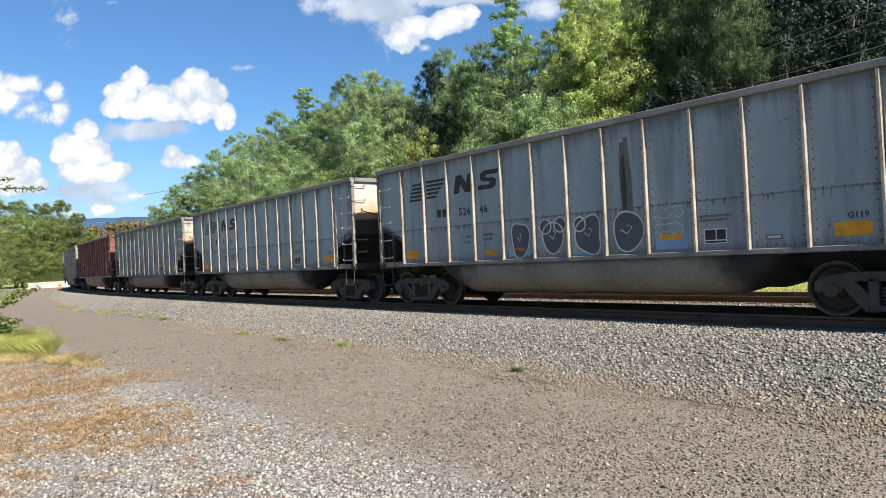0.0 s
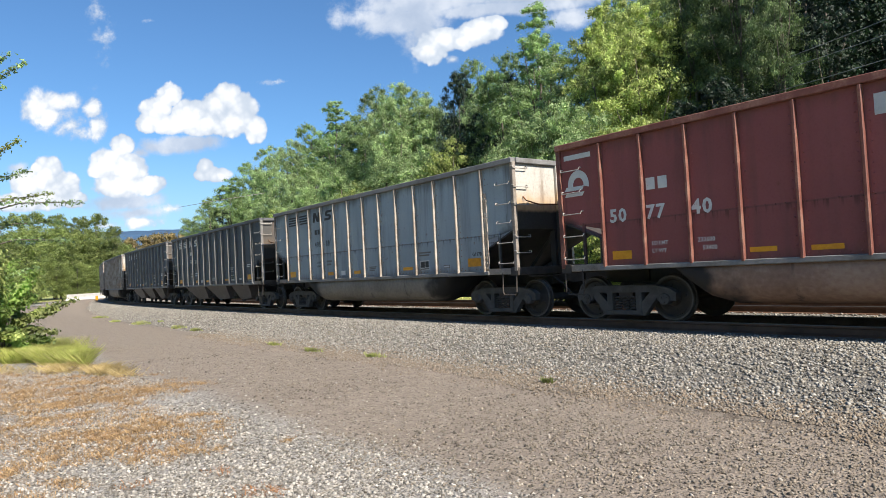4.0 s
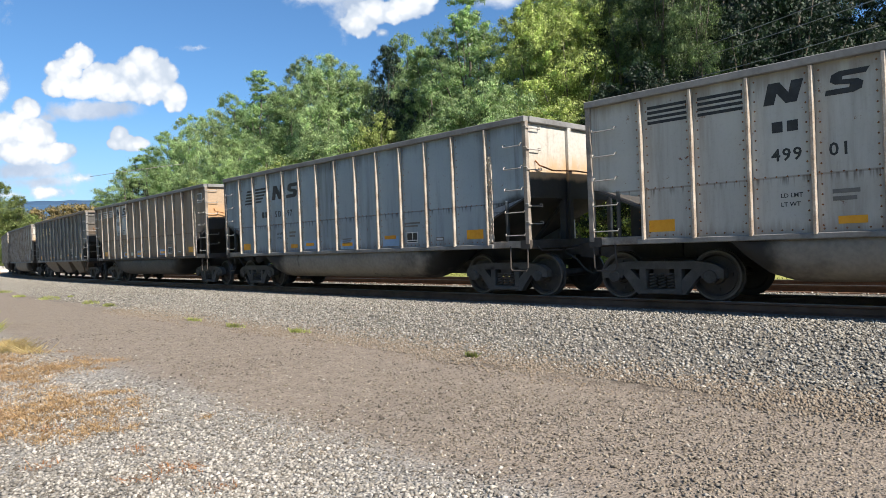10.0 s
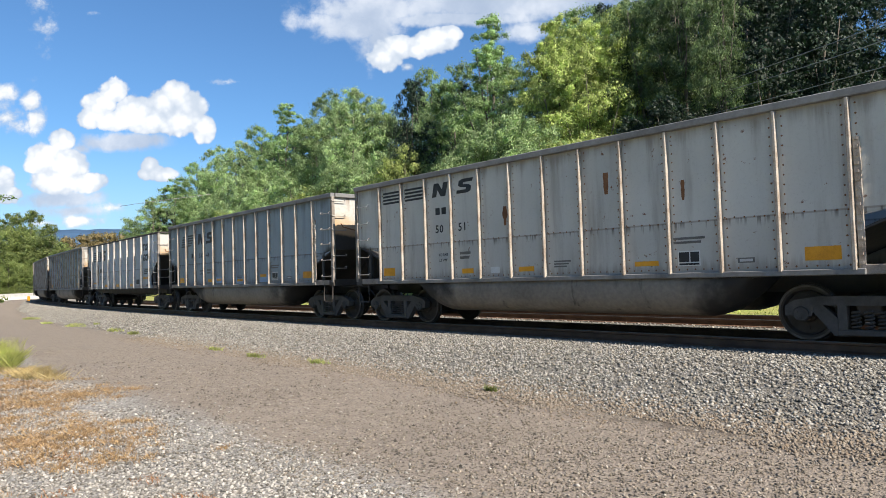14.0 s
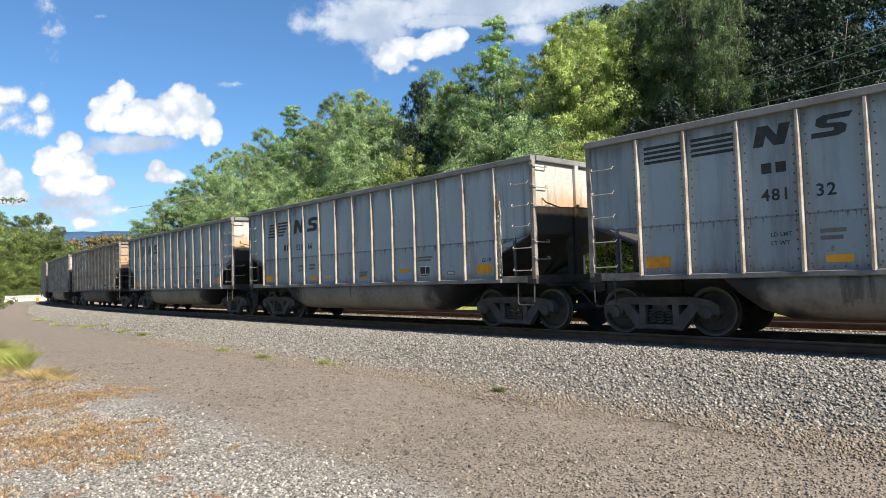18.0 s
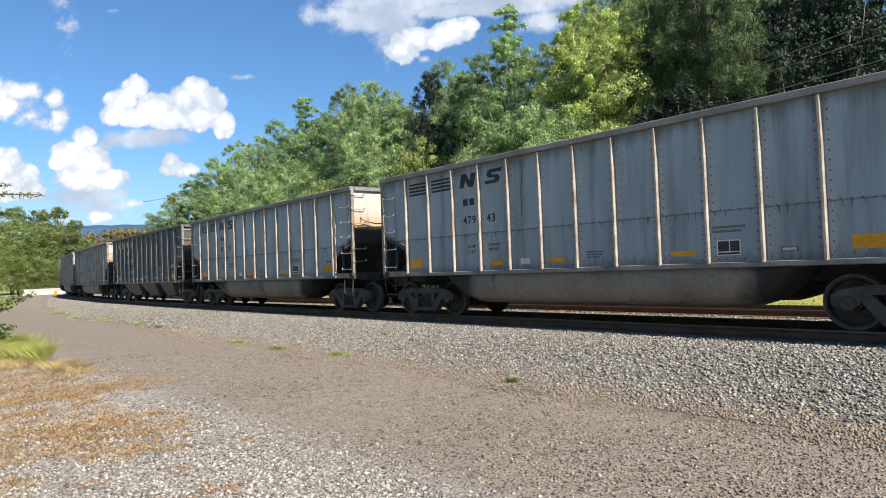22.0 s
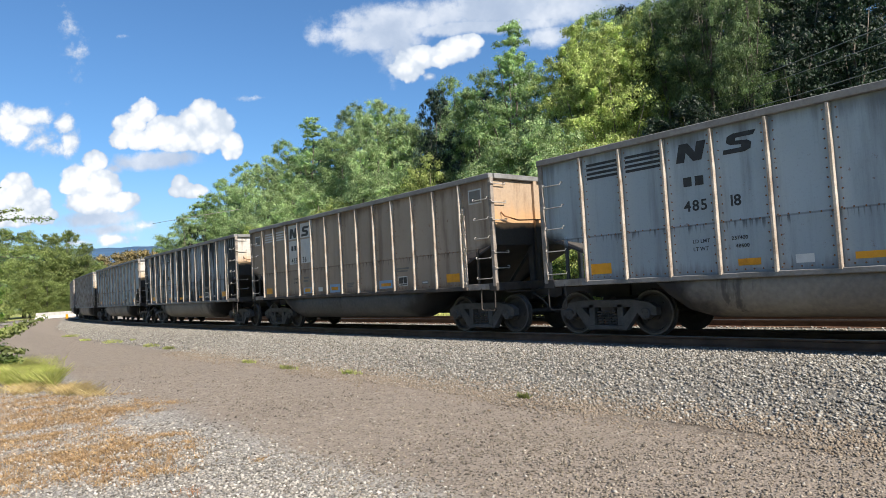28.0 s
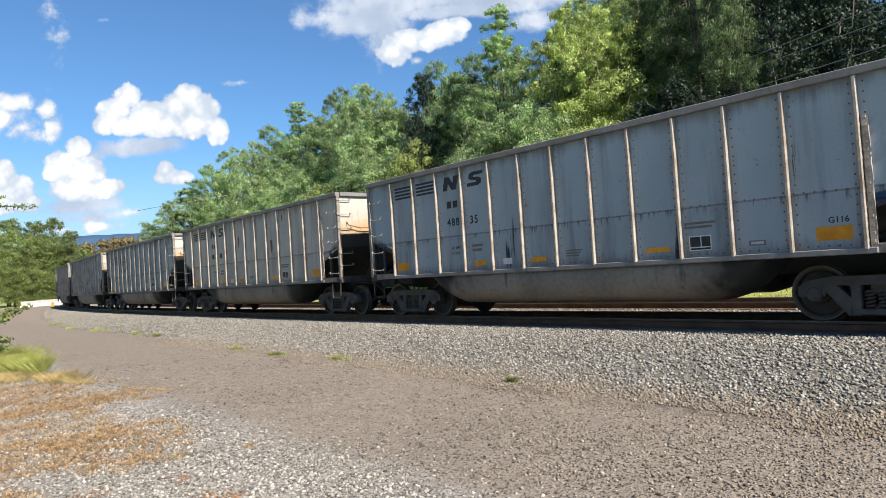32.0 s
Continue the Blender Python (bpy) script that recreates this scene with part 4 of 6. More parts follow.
def make_tree(name, height, spread, leaf_mat, seed, base=0.25, clumps=85, per=85, leaf=0.2, top=0.8, label="", trunk_r=0.2, fill=1.0):
    """A broad-leaved tree: tapered trunk, limbs, and a crown of leaf clumps with gaps."""
    rng = np.random.default_rng(seed)
    tree = tagged(new(name), label, "shrub" if name == "shrub" else "tree")
    h0 = height * base
    cen, rad = [], []
    lobes = 9
    for k in range(lobes):
        u = (k + rng.uniform(0.1, 0.9)) / lobes
        big = max(spread * rng.uniform(0.42, 0.6), 0.11 * height) * (1.0 - 0.4 * u ** 2)
        z = h0 + big * 0.6 + (height - h0 - big * 1.5) * u
        a = k * 2.4 + rng.uniform(-0.6, 0.6)
        r = (spread - big) * math.sin(math.pi * min(1.0, 0.25 + 0.75 * u)) ** 0.7 * rng.uniform(0.5, 1.0) * (1.0 if u < 0.8 else 0.5)
        mid = np.array([r * math.cos(a), r * math.sin(a), z])
        for j in range(clumps // lobes):
            q = rng.normal(0, 1, 3) + np.array([0, 0, 0.35])
            q /= np.linalg.norm(q)
            c = mid + q * big * (rng.uniform(0.72, 1.12) if j % 5 else rng.uniform(0.2, 0.6)) * np.array([1, 1, 0.85])
            cen.append(tuple(c))
            rad.append(big * rng.uniform(0.15, 0.34) * fill)
    clumps = len(cen)
    v, f = leaves(np.array(cen), np.array(rad), per, leaf, rng)
    wood = Geo()
    bend = [(0.0, 0.0, -0.3)] + [(rng.normal(0, 0.02 * height * k / 5), rng.normal(0, 0.02 * height * k / 5), height * 0.84 * k / 5) for k in range(1, 6)]
    wood.tube(bend, trunk_r, 8, 0.2)
    part("trunk", wood.mesh("trunk", BARK, True), tree)
    order = rng.permutation(clumps)[:7]
    for i in order:
        c = Vector(cen[i])
        start = Vector((0, 0, max(h0 * 0.6, c.z * 0.62)))
        mid = start.lerp(c, 0.5) + Vector((0, 0, -0.04 * height))
        limb = Geo().tube([start, mid, c], trunk_r * 0.38, 5, 0.25)
        part("limb", limb.mesh("limb", BARK, True), tree)
    part("crown", bulk("crown", v, f, leaf_mat), tree)
    return tree


TREE_LABEL = {"lit": "tall broad-leaved tree with sunlit yellow-green leaves", "mid": "tall broad-leaved tree with full green crown",
              "grey": "broad-leaved tree with dull grey-green leaves", "dark": "tall tree in the shaded wood, shade put into its dark leaves",
              "bush": "low bushy tree with bright green leaves", "amber": "distant tree with russet autumn leaves"}
proto = {
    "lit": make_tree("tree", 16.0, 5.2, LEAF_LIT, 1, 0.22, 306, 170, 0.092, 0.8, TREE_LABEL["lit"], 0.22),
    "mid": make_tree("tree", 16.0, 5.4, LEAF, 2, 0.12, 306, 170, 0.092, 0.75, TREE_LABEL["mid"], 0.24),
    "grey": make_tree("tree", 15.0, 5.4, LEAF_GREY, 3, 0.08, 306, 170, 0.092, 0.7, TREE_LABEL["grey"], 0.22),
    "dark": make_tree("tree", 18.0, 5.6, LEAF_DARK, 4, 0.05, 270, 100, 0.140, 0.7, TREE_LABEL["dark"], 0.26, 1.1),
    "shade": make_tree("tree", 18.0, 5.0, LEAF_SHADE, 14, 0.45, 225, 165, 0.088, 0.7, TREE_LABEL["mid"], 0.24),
    "bush": make_tree("tree", 8.0, 4.0, LEAF_GREY, 5, 0.0, 225, 160, 0.066, 0.6, TREE_LABEL["bush"], 0.12),
    "slim": make_tree("tree", 17.0, 3.2, LEAF, 6, 0.2, 225, 165, 0.088, 0.9, TREE_LABEL["mid"], 0.2),
    "shrub": make_tree("tree", 6.0, 3.4, LEAF_LIT, 8, 0.0, 198, 160, 0.062, 0.6, TREE_LABEL["bush"], 0.1),
    "amber": make_tree("tree", 9.0, 4.0, LEAF_AMBER, 9, 0.0, 126, 90, 0.26, 0.7, TREE_LABEL["amber"], 0.2, 2.4),
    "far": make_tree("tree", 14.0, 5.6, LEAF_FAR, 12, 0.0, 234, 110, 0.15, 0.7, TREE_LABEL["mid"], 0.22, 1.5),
}
HEIGHT = {"lit": 16.0, "mid": 16.0, "grey": 15.0, "dark": 18.0, "shade": 18.0, "bush": 8.0, "slim": 17.0, "shrub": 6.0, "amber": 9.0, "far": 14.0}
used = set()


def plant(kind, x, y, height, wide=1.0, turn=0.0, group="trees behind the railway"):
    k = height / HEIGHT[kind]
    z = float(ground_z(x, y)) - 0.1
    first = kind not in used
    used.add(kind)
    ob = proto[kind] if first else copy_thing(proto[kind], pose(0, 0, 0))
    ob.matrix_basis = pose(x, y, z, 0, 0, turn) @ Matrix.Diagonal((k * wide, k * wide, k, 1))
    tagged(ob, group=group)


def place(u, d):
    """The place at sideways slope u from the camera, d metres beyond the near track."""
    y = np.arange(16.0, 150.0, 0.25)
    room = beyond(u * y, y)
    far = y[int(np.argmax(room >= min(d, float(room.max()) - 0.3)))]
    return u * float(far), float(far)


# the wood's outline: sideways slope and height slope of the tips, kind, and width
SKYLINE = (
    (-0.441, 0.104, "mid", 1.0), (-0.409, 0.138, "grey", 1.0), (-0.378, 0.172, "mid", 0.9), (-0.343, 0.194, "mid", 0.9), (-0.312, 0.216, "grey", 0.75),
    (-0.282, 0.225, "grey", 0.7), (-0.246, 0.249, "mid", 0.75), (-0.208, 0.272, "slim", 1.1), (-0.172, 0.262, "mid", 0.8), (-0.141, 0.299, "grey", 0.8), (-0.113, 0.305, "grey", 0.75),
    (-0.077, 0.290, "grey", 0.8), (-0.045, 0.268, "bush", 0.45), (-0.020, 0.318, "dark", 0.6), (0.012, 0.334, "mid", 0.65), (0.046, 0.344, "mid", 0.65),
    (0.100, 0.402, "slim", 0.95), (0.128, 0.285, "mid", 0.5),
)
for i, (u, v, kind, wide) in enumerate(SKYLINE):
    x, y = place(u, 20 + 2.0 * math.sin(i * 2.3))
    plant(kind, x, y, 1.6 + v * y - float(ground_z(x, y)) + 0.2, wide, (i * 137) % 360)
    x, y = place(u + 0.012, 29)
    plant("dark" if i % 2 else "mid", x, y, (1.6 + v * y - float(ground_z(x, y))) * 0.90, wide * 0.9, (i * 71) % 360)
# lower trees and bushes in front of the wood: sideways slope, distance beyond the track, tip slope, kind, width
for i, (u, d, v, kind, wide) in enumerate((
    (-0.40, 16, 0.085, "bush", 1.2), (-0.36, 16, 0.10, "bush", 1.1), (-0.325, 16, 0.125, "bush", 1.0), (-0.295, 15, 0.115, "shrub", 1.1), (-0.262, 16, 0.155, "bush", 0.9), (-0.235, 15, 0.125, "shrub", 1.2),
    (-0.205, 16, 0.175, "bush", 0.85), (-0.175, 15, 0.15, "shrub", 0.9), (-0.135, 16, 0.19, "bush", 0.9), (-0.095, 16, 0.20, "bush", 0.9), (-0.055, 15, 0.15, "shrub", 0.9), (-0.035, 17, 0.21, "shrub", 0.7),
    (0.0, 16, 0.13, "bush", 0.9), (0.045, 16, 0.20, "bush", 0.8), (0.085, 14, 0.245, "bush", 0.8), (0.13, 14, 0.27, "bush", 0.75), (0.175, 14, 0.25, "bush", 0.8), (0.215, 14, 0.22, "shrub", 0.9), (0.26, 14, 0.225, "shrub", 0.9),
    # the two dark trees stand in for shade under the sunlit crowns
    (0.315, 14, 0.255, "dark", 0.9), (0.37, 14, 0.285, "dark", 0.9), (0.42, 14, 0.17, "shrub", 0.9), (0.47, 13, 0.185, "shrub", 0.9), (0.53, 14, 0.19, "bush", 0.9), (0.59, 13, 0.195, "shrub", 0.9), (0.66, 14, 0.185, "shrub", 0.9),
)):
    x, y = place(u, d)
    plant(kind, x, y, 1.6 + v * y - float(ground_z(x, y)), wide, (i * 97) % 360)
# tall sunlit trees, then the shade-dark wood that fills the slope
for i, (u, d, v, kind, wide) in enumerate((
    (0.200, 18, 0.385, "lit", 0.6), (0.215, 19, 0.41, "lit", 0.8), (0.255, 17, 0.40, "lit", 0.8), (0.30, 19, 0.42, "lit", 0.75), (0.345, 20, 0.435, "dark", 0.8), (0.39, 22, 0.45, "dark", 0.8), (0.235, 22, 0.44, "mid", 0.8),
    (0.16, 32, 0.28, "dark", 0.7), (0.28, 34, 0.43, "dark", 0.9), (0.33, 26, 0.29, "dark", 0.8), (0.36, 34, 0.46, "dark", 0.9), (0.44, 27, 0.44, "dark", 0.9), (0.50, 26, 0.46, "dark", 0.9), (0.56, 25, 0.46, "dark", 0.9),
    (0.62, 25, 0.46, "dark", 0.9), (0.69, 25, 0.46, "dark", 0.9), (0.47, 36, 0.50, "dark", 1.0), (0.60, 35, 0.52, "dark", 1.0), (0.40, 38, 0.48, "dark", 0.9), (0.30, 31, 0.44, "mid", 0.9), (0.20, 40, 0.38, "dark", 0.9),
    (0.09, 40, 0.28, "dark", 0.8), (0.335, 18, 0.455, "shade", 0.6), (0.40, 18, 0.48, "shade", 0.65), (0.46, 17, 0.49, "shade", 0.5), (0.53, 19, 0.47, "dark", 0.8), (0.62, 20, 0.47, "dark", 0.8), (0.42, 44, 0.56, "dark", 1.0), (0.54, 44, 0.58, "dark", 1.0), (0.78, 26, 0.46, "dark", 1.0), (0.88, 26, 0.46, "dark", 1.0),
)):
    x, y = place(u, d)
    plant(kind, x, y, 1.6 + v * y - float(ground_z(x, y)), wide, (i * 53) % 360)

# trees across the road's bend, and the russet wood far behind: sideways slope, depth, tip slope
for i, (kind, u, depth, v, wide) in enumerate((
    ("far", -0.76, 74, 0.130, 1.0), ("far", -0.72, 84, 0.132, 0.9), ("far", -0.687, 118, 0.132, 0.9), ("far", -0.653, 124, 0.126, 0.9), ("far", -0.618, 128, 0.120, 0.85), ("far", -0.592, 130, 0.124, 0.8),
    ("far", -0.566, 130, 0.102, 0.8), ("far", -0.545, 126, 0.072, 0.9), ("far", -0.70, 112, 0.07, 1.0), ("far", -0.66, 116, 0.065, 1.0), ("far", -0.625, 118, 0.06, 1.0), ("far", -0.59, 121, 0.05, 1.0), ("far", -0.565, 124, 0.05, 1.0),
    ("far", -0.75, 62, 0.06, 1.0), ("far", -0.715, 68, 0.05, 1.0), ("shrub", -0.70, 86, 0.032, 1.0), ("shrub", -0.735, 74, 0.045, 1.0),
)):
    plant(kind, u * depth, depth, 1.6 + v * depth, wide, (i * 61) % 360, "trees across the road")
    if i < 8:
        plant("dark", (u - 0.01) * (depth + 9), depth + 9, 1.6 + 0.84 * v * depth, 1.1, (i * 83) % 360, "trees across the road")
for u, depth, v in ((-0.565, 190, 0.074), (-0.540, 190, 0.076), (-0.515, 200, 0.078), (-0.495, 205, 0.081), (-0.475, 210, 0.081), (-0.455, 200, 0.078), (-0.435, 190, 0.074)):
    plant("amber", u * depth, depth, 1.6 + v * depth, 0.8, (u * 977) % 360, "russet trees in the distance")


# unseen trees added beside and behind the camera to block low sky light
for i, (x, y, tall) in enumerate(((-31, 30, 15), (-35, 21, 16), (-37, 10, 15), (-39, -3, 16), (-37, -16, 15), (-31, -28, 16), (-20, -37, 15), (-8, -42, 16), (-43, 34, 16), (-46, 16, 16), (-47, -8, 16))):
    plant("far", x, y, tall, 1.15, (i * 47) % 360, "trees across the road")


def near_shrub():
    rng = np.random.default_rng(31)
    shrub = tagged(new("shrub"), "green leafy shrub with drooping fronds beside the gravel road", "shrub")
    shrub.matrix_basis = pose(-11.75, 15.4, 0)
    crown = {}
    for k in range(60):
        a, reach = rng.uniform(0, 2 * math.pi), rng.uniform(0.4, 1.7)
        tip = Vector((reach * math.cos(a), reach * math.sin(a), rng.uniform(0.3, 2.4)))
        path = [Vector((0.1 * math.cos(a), 0.1 * math.sin(a), 0)), tip * 0.55 + Vector((0, 0, 0.35)), tip]
        part("stem", Geo().tube(path, 0.012, 4, 0.4).mesh("stem", BARK), shrub)
        pts = np.array([path[1].lerp(path[2], q) for q in np.linspace(-0.3, 1.0, 12)])
        v, f = leaves(pts, np.full(len(pts), 0.16), 24, 0.07, rng, 0.8)
        crown.setdefault(k % 3 == 0, []).append(v)
    for odd, pieces in crown.items():
        v = np.concatenate(pieces)
        tagged(part("foliage", bulk("foliage", v, np.arange(len(v)).reshape(-1, 3), LEAF_LIT if odd else LEAF_FROND), shrub), kind="stuff")


def near_tree():
    rng = np.random.default_rng(32)
    tree = tagged(new("tree"), "slender roadside tree with thin leafy branches", "tree")
    tree.matrix_basis = pose(-14.2, 16.8, 0)
    part("trunk", Geo().tube([(0, 0, -0.2), (0.1, 0.05, 1.8), (-0.1, 0, 3.4), (0, 0.1, 5.6), (0.1, 0, 8.4)], 0.12, 7, 0.25).mesh("trunk", BARK, True), tree)
    crown = {}
    for k in range(34):
        a = rng.uniform(0, 2 * math.pi)
        z = rng.uniform(0.9, 4.7)
        reach = 2.0 + 1.0 * math.sin(math.pi * z / 7) + rng.uniform(-0.5, 0.7)
        tip = Vector((reach * math.cos(a), reach * math.sin(a), z + rng.uniform(0.2, 1.5)))
        root = Vector((0, 0, z - 0.2))
        path = [root, root.lerp(tip, 0.55) + Vector((0, 0, 0.25)), tip]
        part("branch", Geo().tube(path, 0.03, 5, 0.25).mesh("branch", BARK, True), tree)
        pts = np.array([path[1].lerp(path[2], q) for q in np.linspace(-0.9, 1.0, 14)])
        v, f = leaves(pts, np.full(len(pts), 0.17), 20, 0.065, rng, 0.6)
        crown.setdefault(k % 2 == 0, []).append(v)
    # two boughs that reach over the road
    for tip in ((2.62, -0.3, 7.6), (2.0, -0.3, 7.0), (1.9, 0.1, 8.0)):
        tip, root = Vector(tip), Vector((0.05, 0, 6.2))
        path = [root, root.lerp(tip, 0.5) + Vector((0, 0, 0.15)), tip]
        part("branch", Geo().tube(path, 0.03, 5, 0.2).mesh("branch", BARK, True), tree)
        pts = np.array([path[1].lerp(path[2], q) for q in np.linspace(0.2, 1.0, 7)])
        v, f = leaves(pts, np.full(len(pts), 0.13), 16, 0.075, rng, 0.6)
        crown[True].append(v)
    for odd, pieces in crown.items():
        v = np.concatenate(pieces)
        tagged(part("foliage", bulk("foliage", v, np.arange(len(v)).reshape(-1, 3), LEAF if odd else LEAF_LIT), tree), kind="stuff")


near_shrub()
near_tree()


def blades(name, label, mat, spots, height, width, seed, lean=0.5, category="grass"):
    rng = np.random.default_rng(seed)
    n = len(spots)
    a = rng.uniform(0, 2 * np.pi, n)
    h = height * rng.uniform(0.4, 1.2, n)
    w = width * rng.uniform(0.6, 1.3, n)
    side = np.stack([np.cos(a), np.sin(a), 0 * a], -1) * w[:, None]
    b = a + rng.uniform(-1, 1, n) + 1.5
    tilt = np.stack([np.cos(b), np.sin(b), 0 * a], -1) * (h * rng.uniform(0, lean, n))[:, None]
    up = np.array([0, 0, 1.0]) * h[:, None]
    v = np.stack([spots - side, spots + side, spots + tilt * 0.55 + up * 0.6 + side * 0.8, spots + tilt + up], 1)
    me = bulk(name, v.reshape(-1, 3), np.arange(n * 4).reshape(n, 4), mat)
    return tagged(new(name, me), label, category, kind="stuff")


def grass_patches():
    rng = np.random.default_rng(41)

    def cloud(cx, cy, rx, ry, n, turn=0.0, loose=0.62):
        q, a = rng.uniform(0, 1, n) ** loose, rng.uniform(0, 2 * np.pi, n)
        px, py = q * np.cos(a) * rx * (1 + 0.25 * np.sin(3 * a + cx)), q * np.sin(a) * ry * (1 + 0.2 * np.sin(5 * a + cy))
        x, y = cx + px * math.cos(turn) - py * math.sin(turn), cy + px * math.sin(turn) + py * math.cos(turn)
        return np.stack([x, y, ground_z(x, y) - 0.005], -1)

    green = np.concatenate([cloud(-9.6, 14.5, 1.5, 0.4, 11000, -0.62, 0.8), cloud(-10.6, 15.2, 1.2, 0.6, 9000, -0.6), cloud(-12.2, 15.6, 1.6, 1.2, 9000), cloud(-12.4, 17.6, 1.3, 1.2, 2000)])
    blades("grass_tuft", "tall yellow-green grass at the road's edge", TUFT, green, 0.33, 0.0034, 1, 1.3)
    dry = np.concatenate([cloud(-7.3, 12.4, 0.75, 0.35, 1300, -0.6, 1.1), cloud(-8.6, 13.0, 0.9, 0.35, 800, -0.6, 1.0), cloud(-6.7, 11.9, 0.6, 0.25, 260, -0.6, 1.0), cloud(-10.4, 13.2, 1.2, 0.5, 900, -0.3, 0.9)])
    blades("dry_grass", "bleached dry grass along the verge", PALESTRAW, dry, 0.18, 0.0022, 2, 1.7)
    # scattered straw mats on the pale chips
    mats = []
    for cx, cy, r, n in ((-7.6, 10.8, 0.9, 1100), (-6.6, 9.3, 0.9, 1100), (-5.6, 8.5, 0.7, 800), (-6.6, 11.2, 0.7, 500), (-5.2, 7.3, 0.8, 900), (-4.4, 7.2, 0.6, 500), (-4.3, 6.2, 0.6, 700),
                         (-5.3, 9.2, 0.8, 1000), (-3.85, 7.6, 0.5, 600), (-5.6, 10.0, 0.6, 400), (-3.5, 6.9, 0.45, 260), (-3.9, 5.5, 0.6, 700), (-3.0, 6.2, 0.3, 160), (-8.9, 11.8, 0.9, 900)):
        for _ in range(16):
            k = rng.uniform(0.12, 0.45)
            mats.append(cloud(cx + rng.normal(0, r * 0.8), cy + rng.normal(0, r * 0.7), r * k * 2.1, r * k * 1.3, int(n * k * 1.35), rng.uniform(-1.5, 1.5), 1.15))
    mats += [cloud(-3.5, 6.8, 0.5, 0.12, 420, 0.3, 1.0), cloud(-2.75, 6.25, 0.3, 0.06, 120, 0.3, 1.0)]
    blades("straw", "flattened orange-brown dry grass on the gravel verge", STRAW, np.concatenate(mats), 0.045, 0.0034, 3, 2.4)
    dead = [cloud(cx, cy, 0.16, 0.14, 70) for cx, cy in ((-6.3, 9.9), (-5.0, 7.8), (-6.9, 10.4), (-4.2, 7.0), (-2.34, 5.59), (-1.78, 5.07), (-1.70, 5.0), (-1.97, 4.84), (-1.35, 4.59), (-2.9, 5.3), (-3.4, 6.4))]
    blades("dead_weed", "small rust-brown dead weeds on the gravel verge", DRYWEED, np.concatenate(dead), 0.042, 0.004, 4, 3.0, "weed")


def weeds():
    rng = np.random.default_rng(51)
    for cx, cy, r in ((-21.3, 36.0, 0.9), (-17.5, 30.8, 0.5), (-14.7, 27.9, 0.75), (-13.6, 27.4, 0.22), (-11.2, 23.9, 0.5), (-9.8, 22.2, 0.35), (-5.2, 16.2, 0.22), (-3.8, 14.5, 0.25), (-2.2, 13.0, 0.24), (0.81, 9.24, 0.07)):
        n = int(110 + 620 * r)
        a, q = rng.uniform(0, 2 * np.pi, n), rng.uniform(0, 1, n) ** 0.6 * r
        along, over = q * np.cos(a) * 1.5 * (1 + 0.4 * np.sin(3 * a)), q * np.sin(a) * 0.42
        x, y = cx + along * 0.62 + over * 0.78, cy - along * 0.78 + over * 0.62
        tuft = blades("weed", "low green weed at the foot of the ballast", BLADE, np.stack([x, y, ground_z(x, y)], -1), 0.085, 0.006, int(100 * r) + 60, 1.3, "weed")
        tagged(tuft, group="weeds along the ballast")


grass_patches()
weeds()


def lawn():
    """Mown grass between the second track and the wood."""
    rng = np.random.default_rng(61)
    n = 26000
    s, d = rng.uniform(-55, 8, n), rng.uniform(6.8, 20, n)
    x, y = line_xy(s, d)
    blades("lawn_grass", "sunlit mown grass strip behind the second track", BLADE, np.stack([x, y, ground_z(x, y) - 0.01], -1), 0.10, 0.02, 62, 1.2)


lawn()

# ---- far things ----


def far_hill():
    rng = np.random.default_rng(71)
    v, n = [], 60
    for k in range(n + 1):
        u = -0.95 + 1.15 * k / n
        ridge = 161 + 10 * math.sin(5 * u + 1) + 4 * math.sin(17 * u) + rng.uniform(-2, 2)
        for t, h in ((1350, -5), (1500, ridge * 0.75), (1700, ridge), (1950, -5)):
            v.append((u * t, t, h))
    f = [(k * 4 + i, k * 4 + i + 4, k * 4 + i + 5, k * 4 + i + 1) for k in range(n) for i in range(3)]
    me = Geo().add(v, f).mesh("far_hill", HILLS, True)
    tagged(new("backdrop", me), "wooded ridge on the horizon with blue haze in its colour", "hill", kind="structure")


def barrier():
    prof = [(-0.3, 0.0), (0.3, 0.0), (0.26, 0.2), (0.12, 0.45), (0.10, 1.0), (-0.10, 1.0), (-0.12, 0.45), (-0.26, 0.2)]
    me = Geo().across(prof, -1.95, 1.95).mesh("barrier", CONCRETE)
    for k in range(2, 6):
        x, y = -62.0 - k * 0.6, 92 + k * 3.91
        ob = tagged(new("concrete_barrier", me), "white concrete road barrier at the far bend", "barrier", group="barriers at the bend")
        ob.matrix_basis = pose(x, y, float(ground_z(x, y)) - 0.02, 0, 0, math.degrees(math.atan2(3.91, -0.6)))


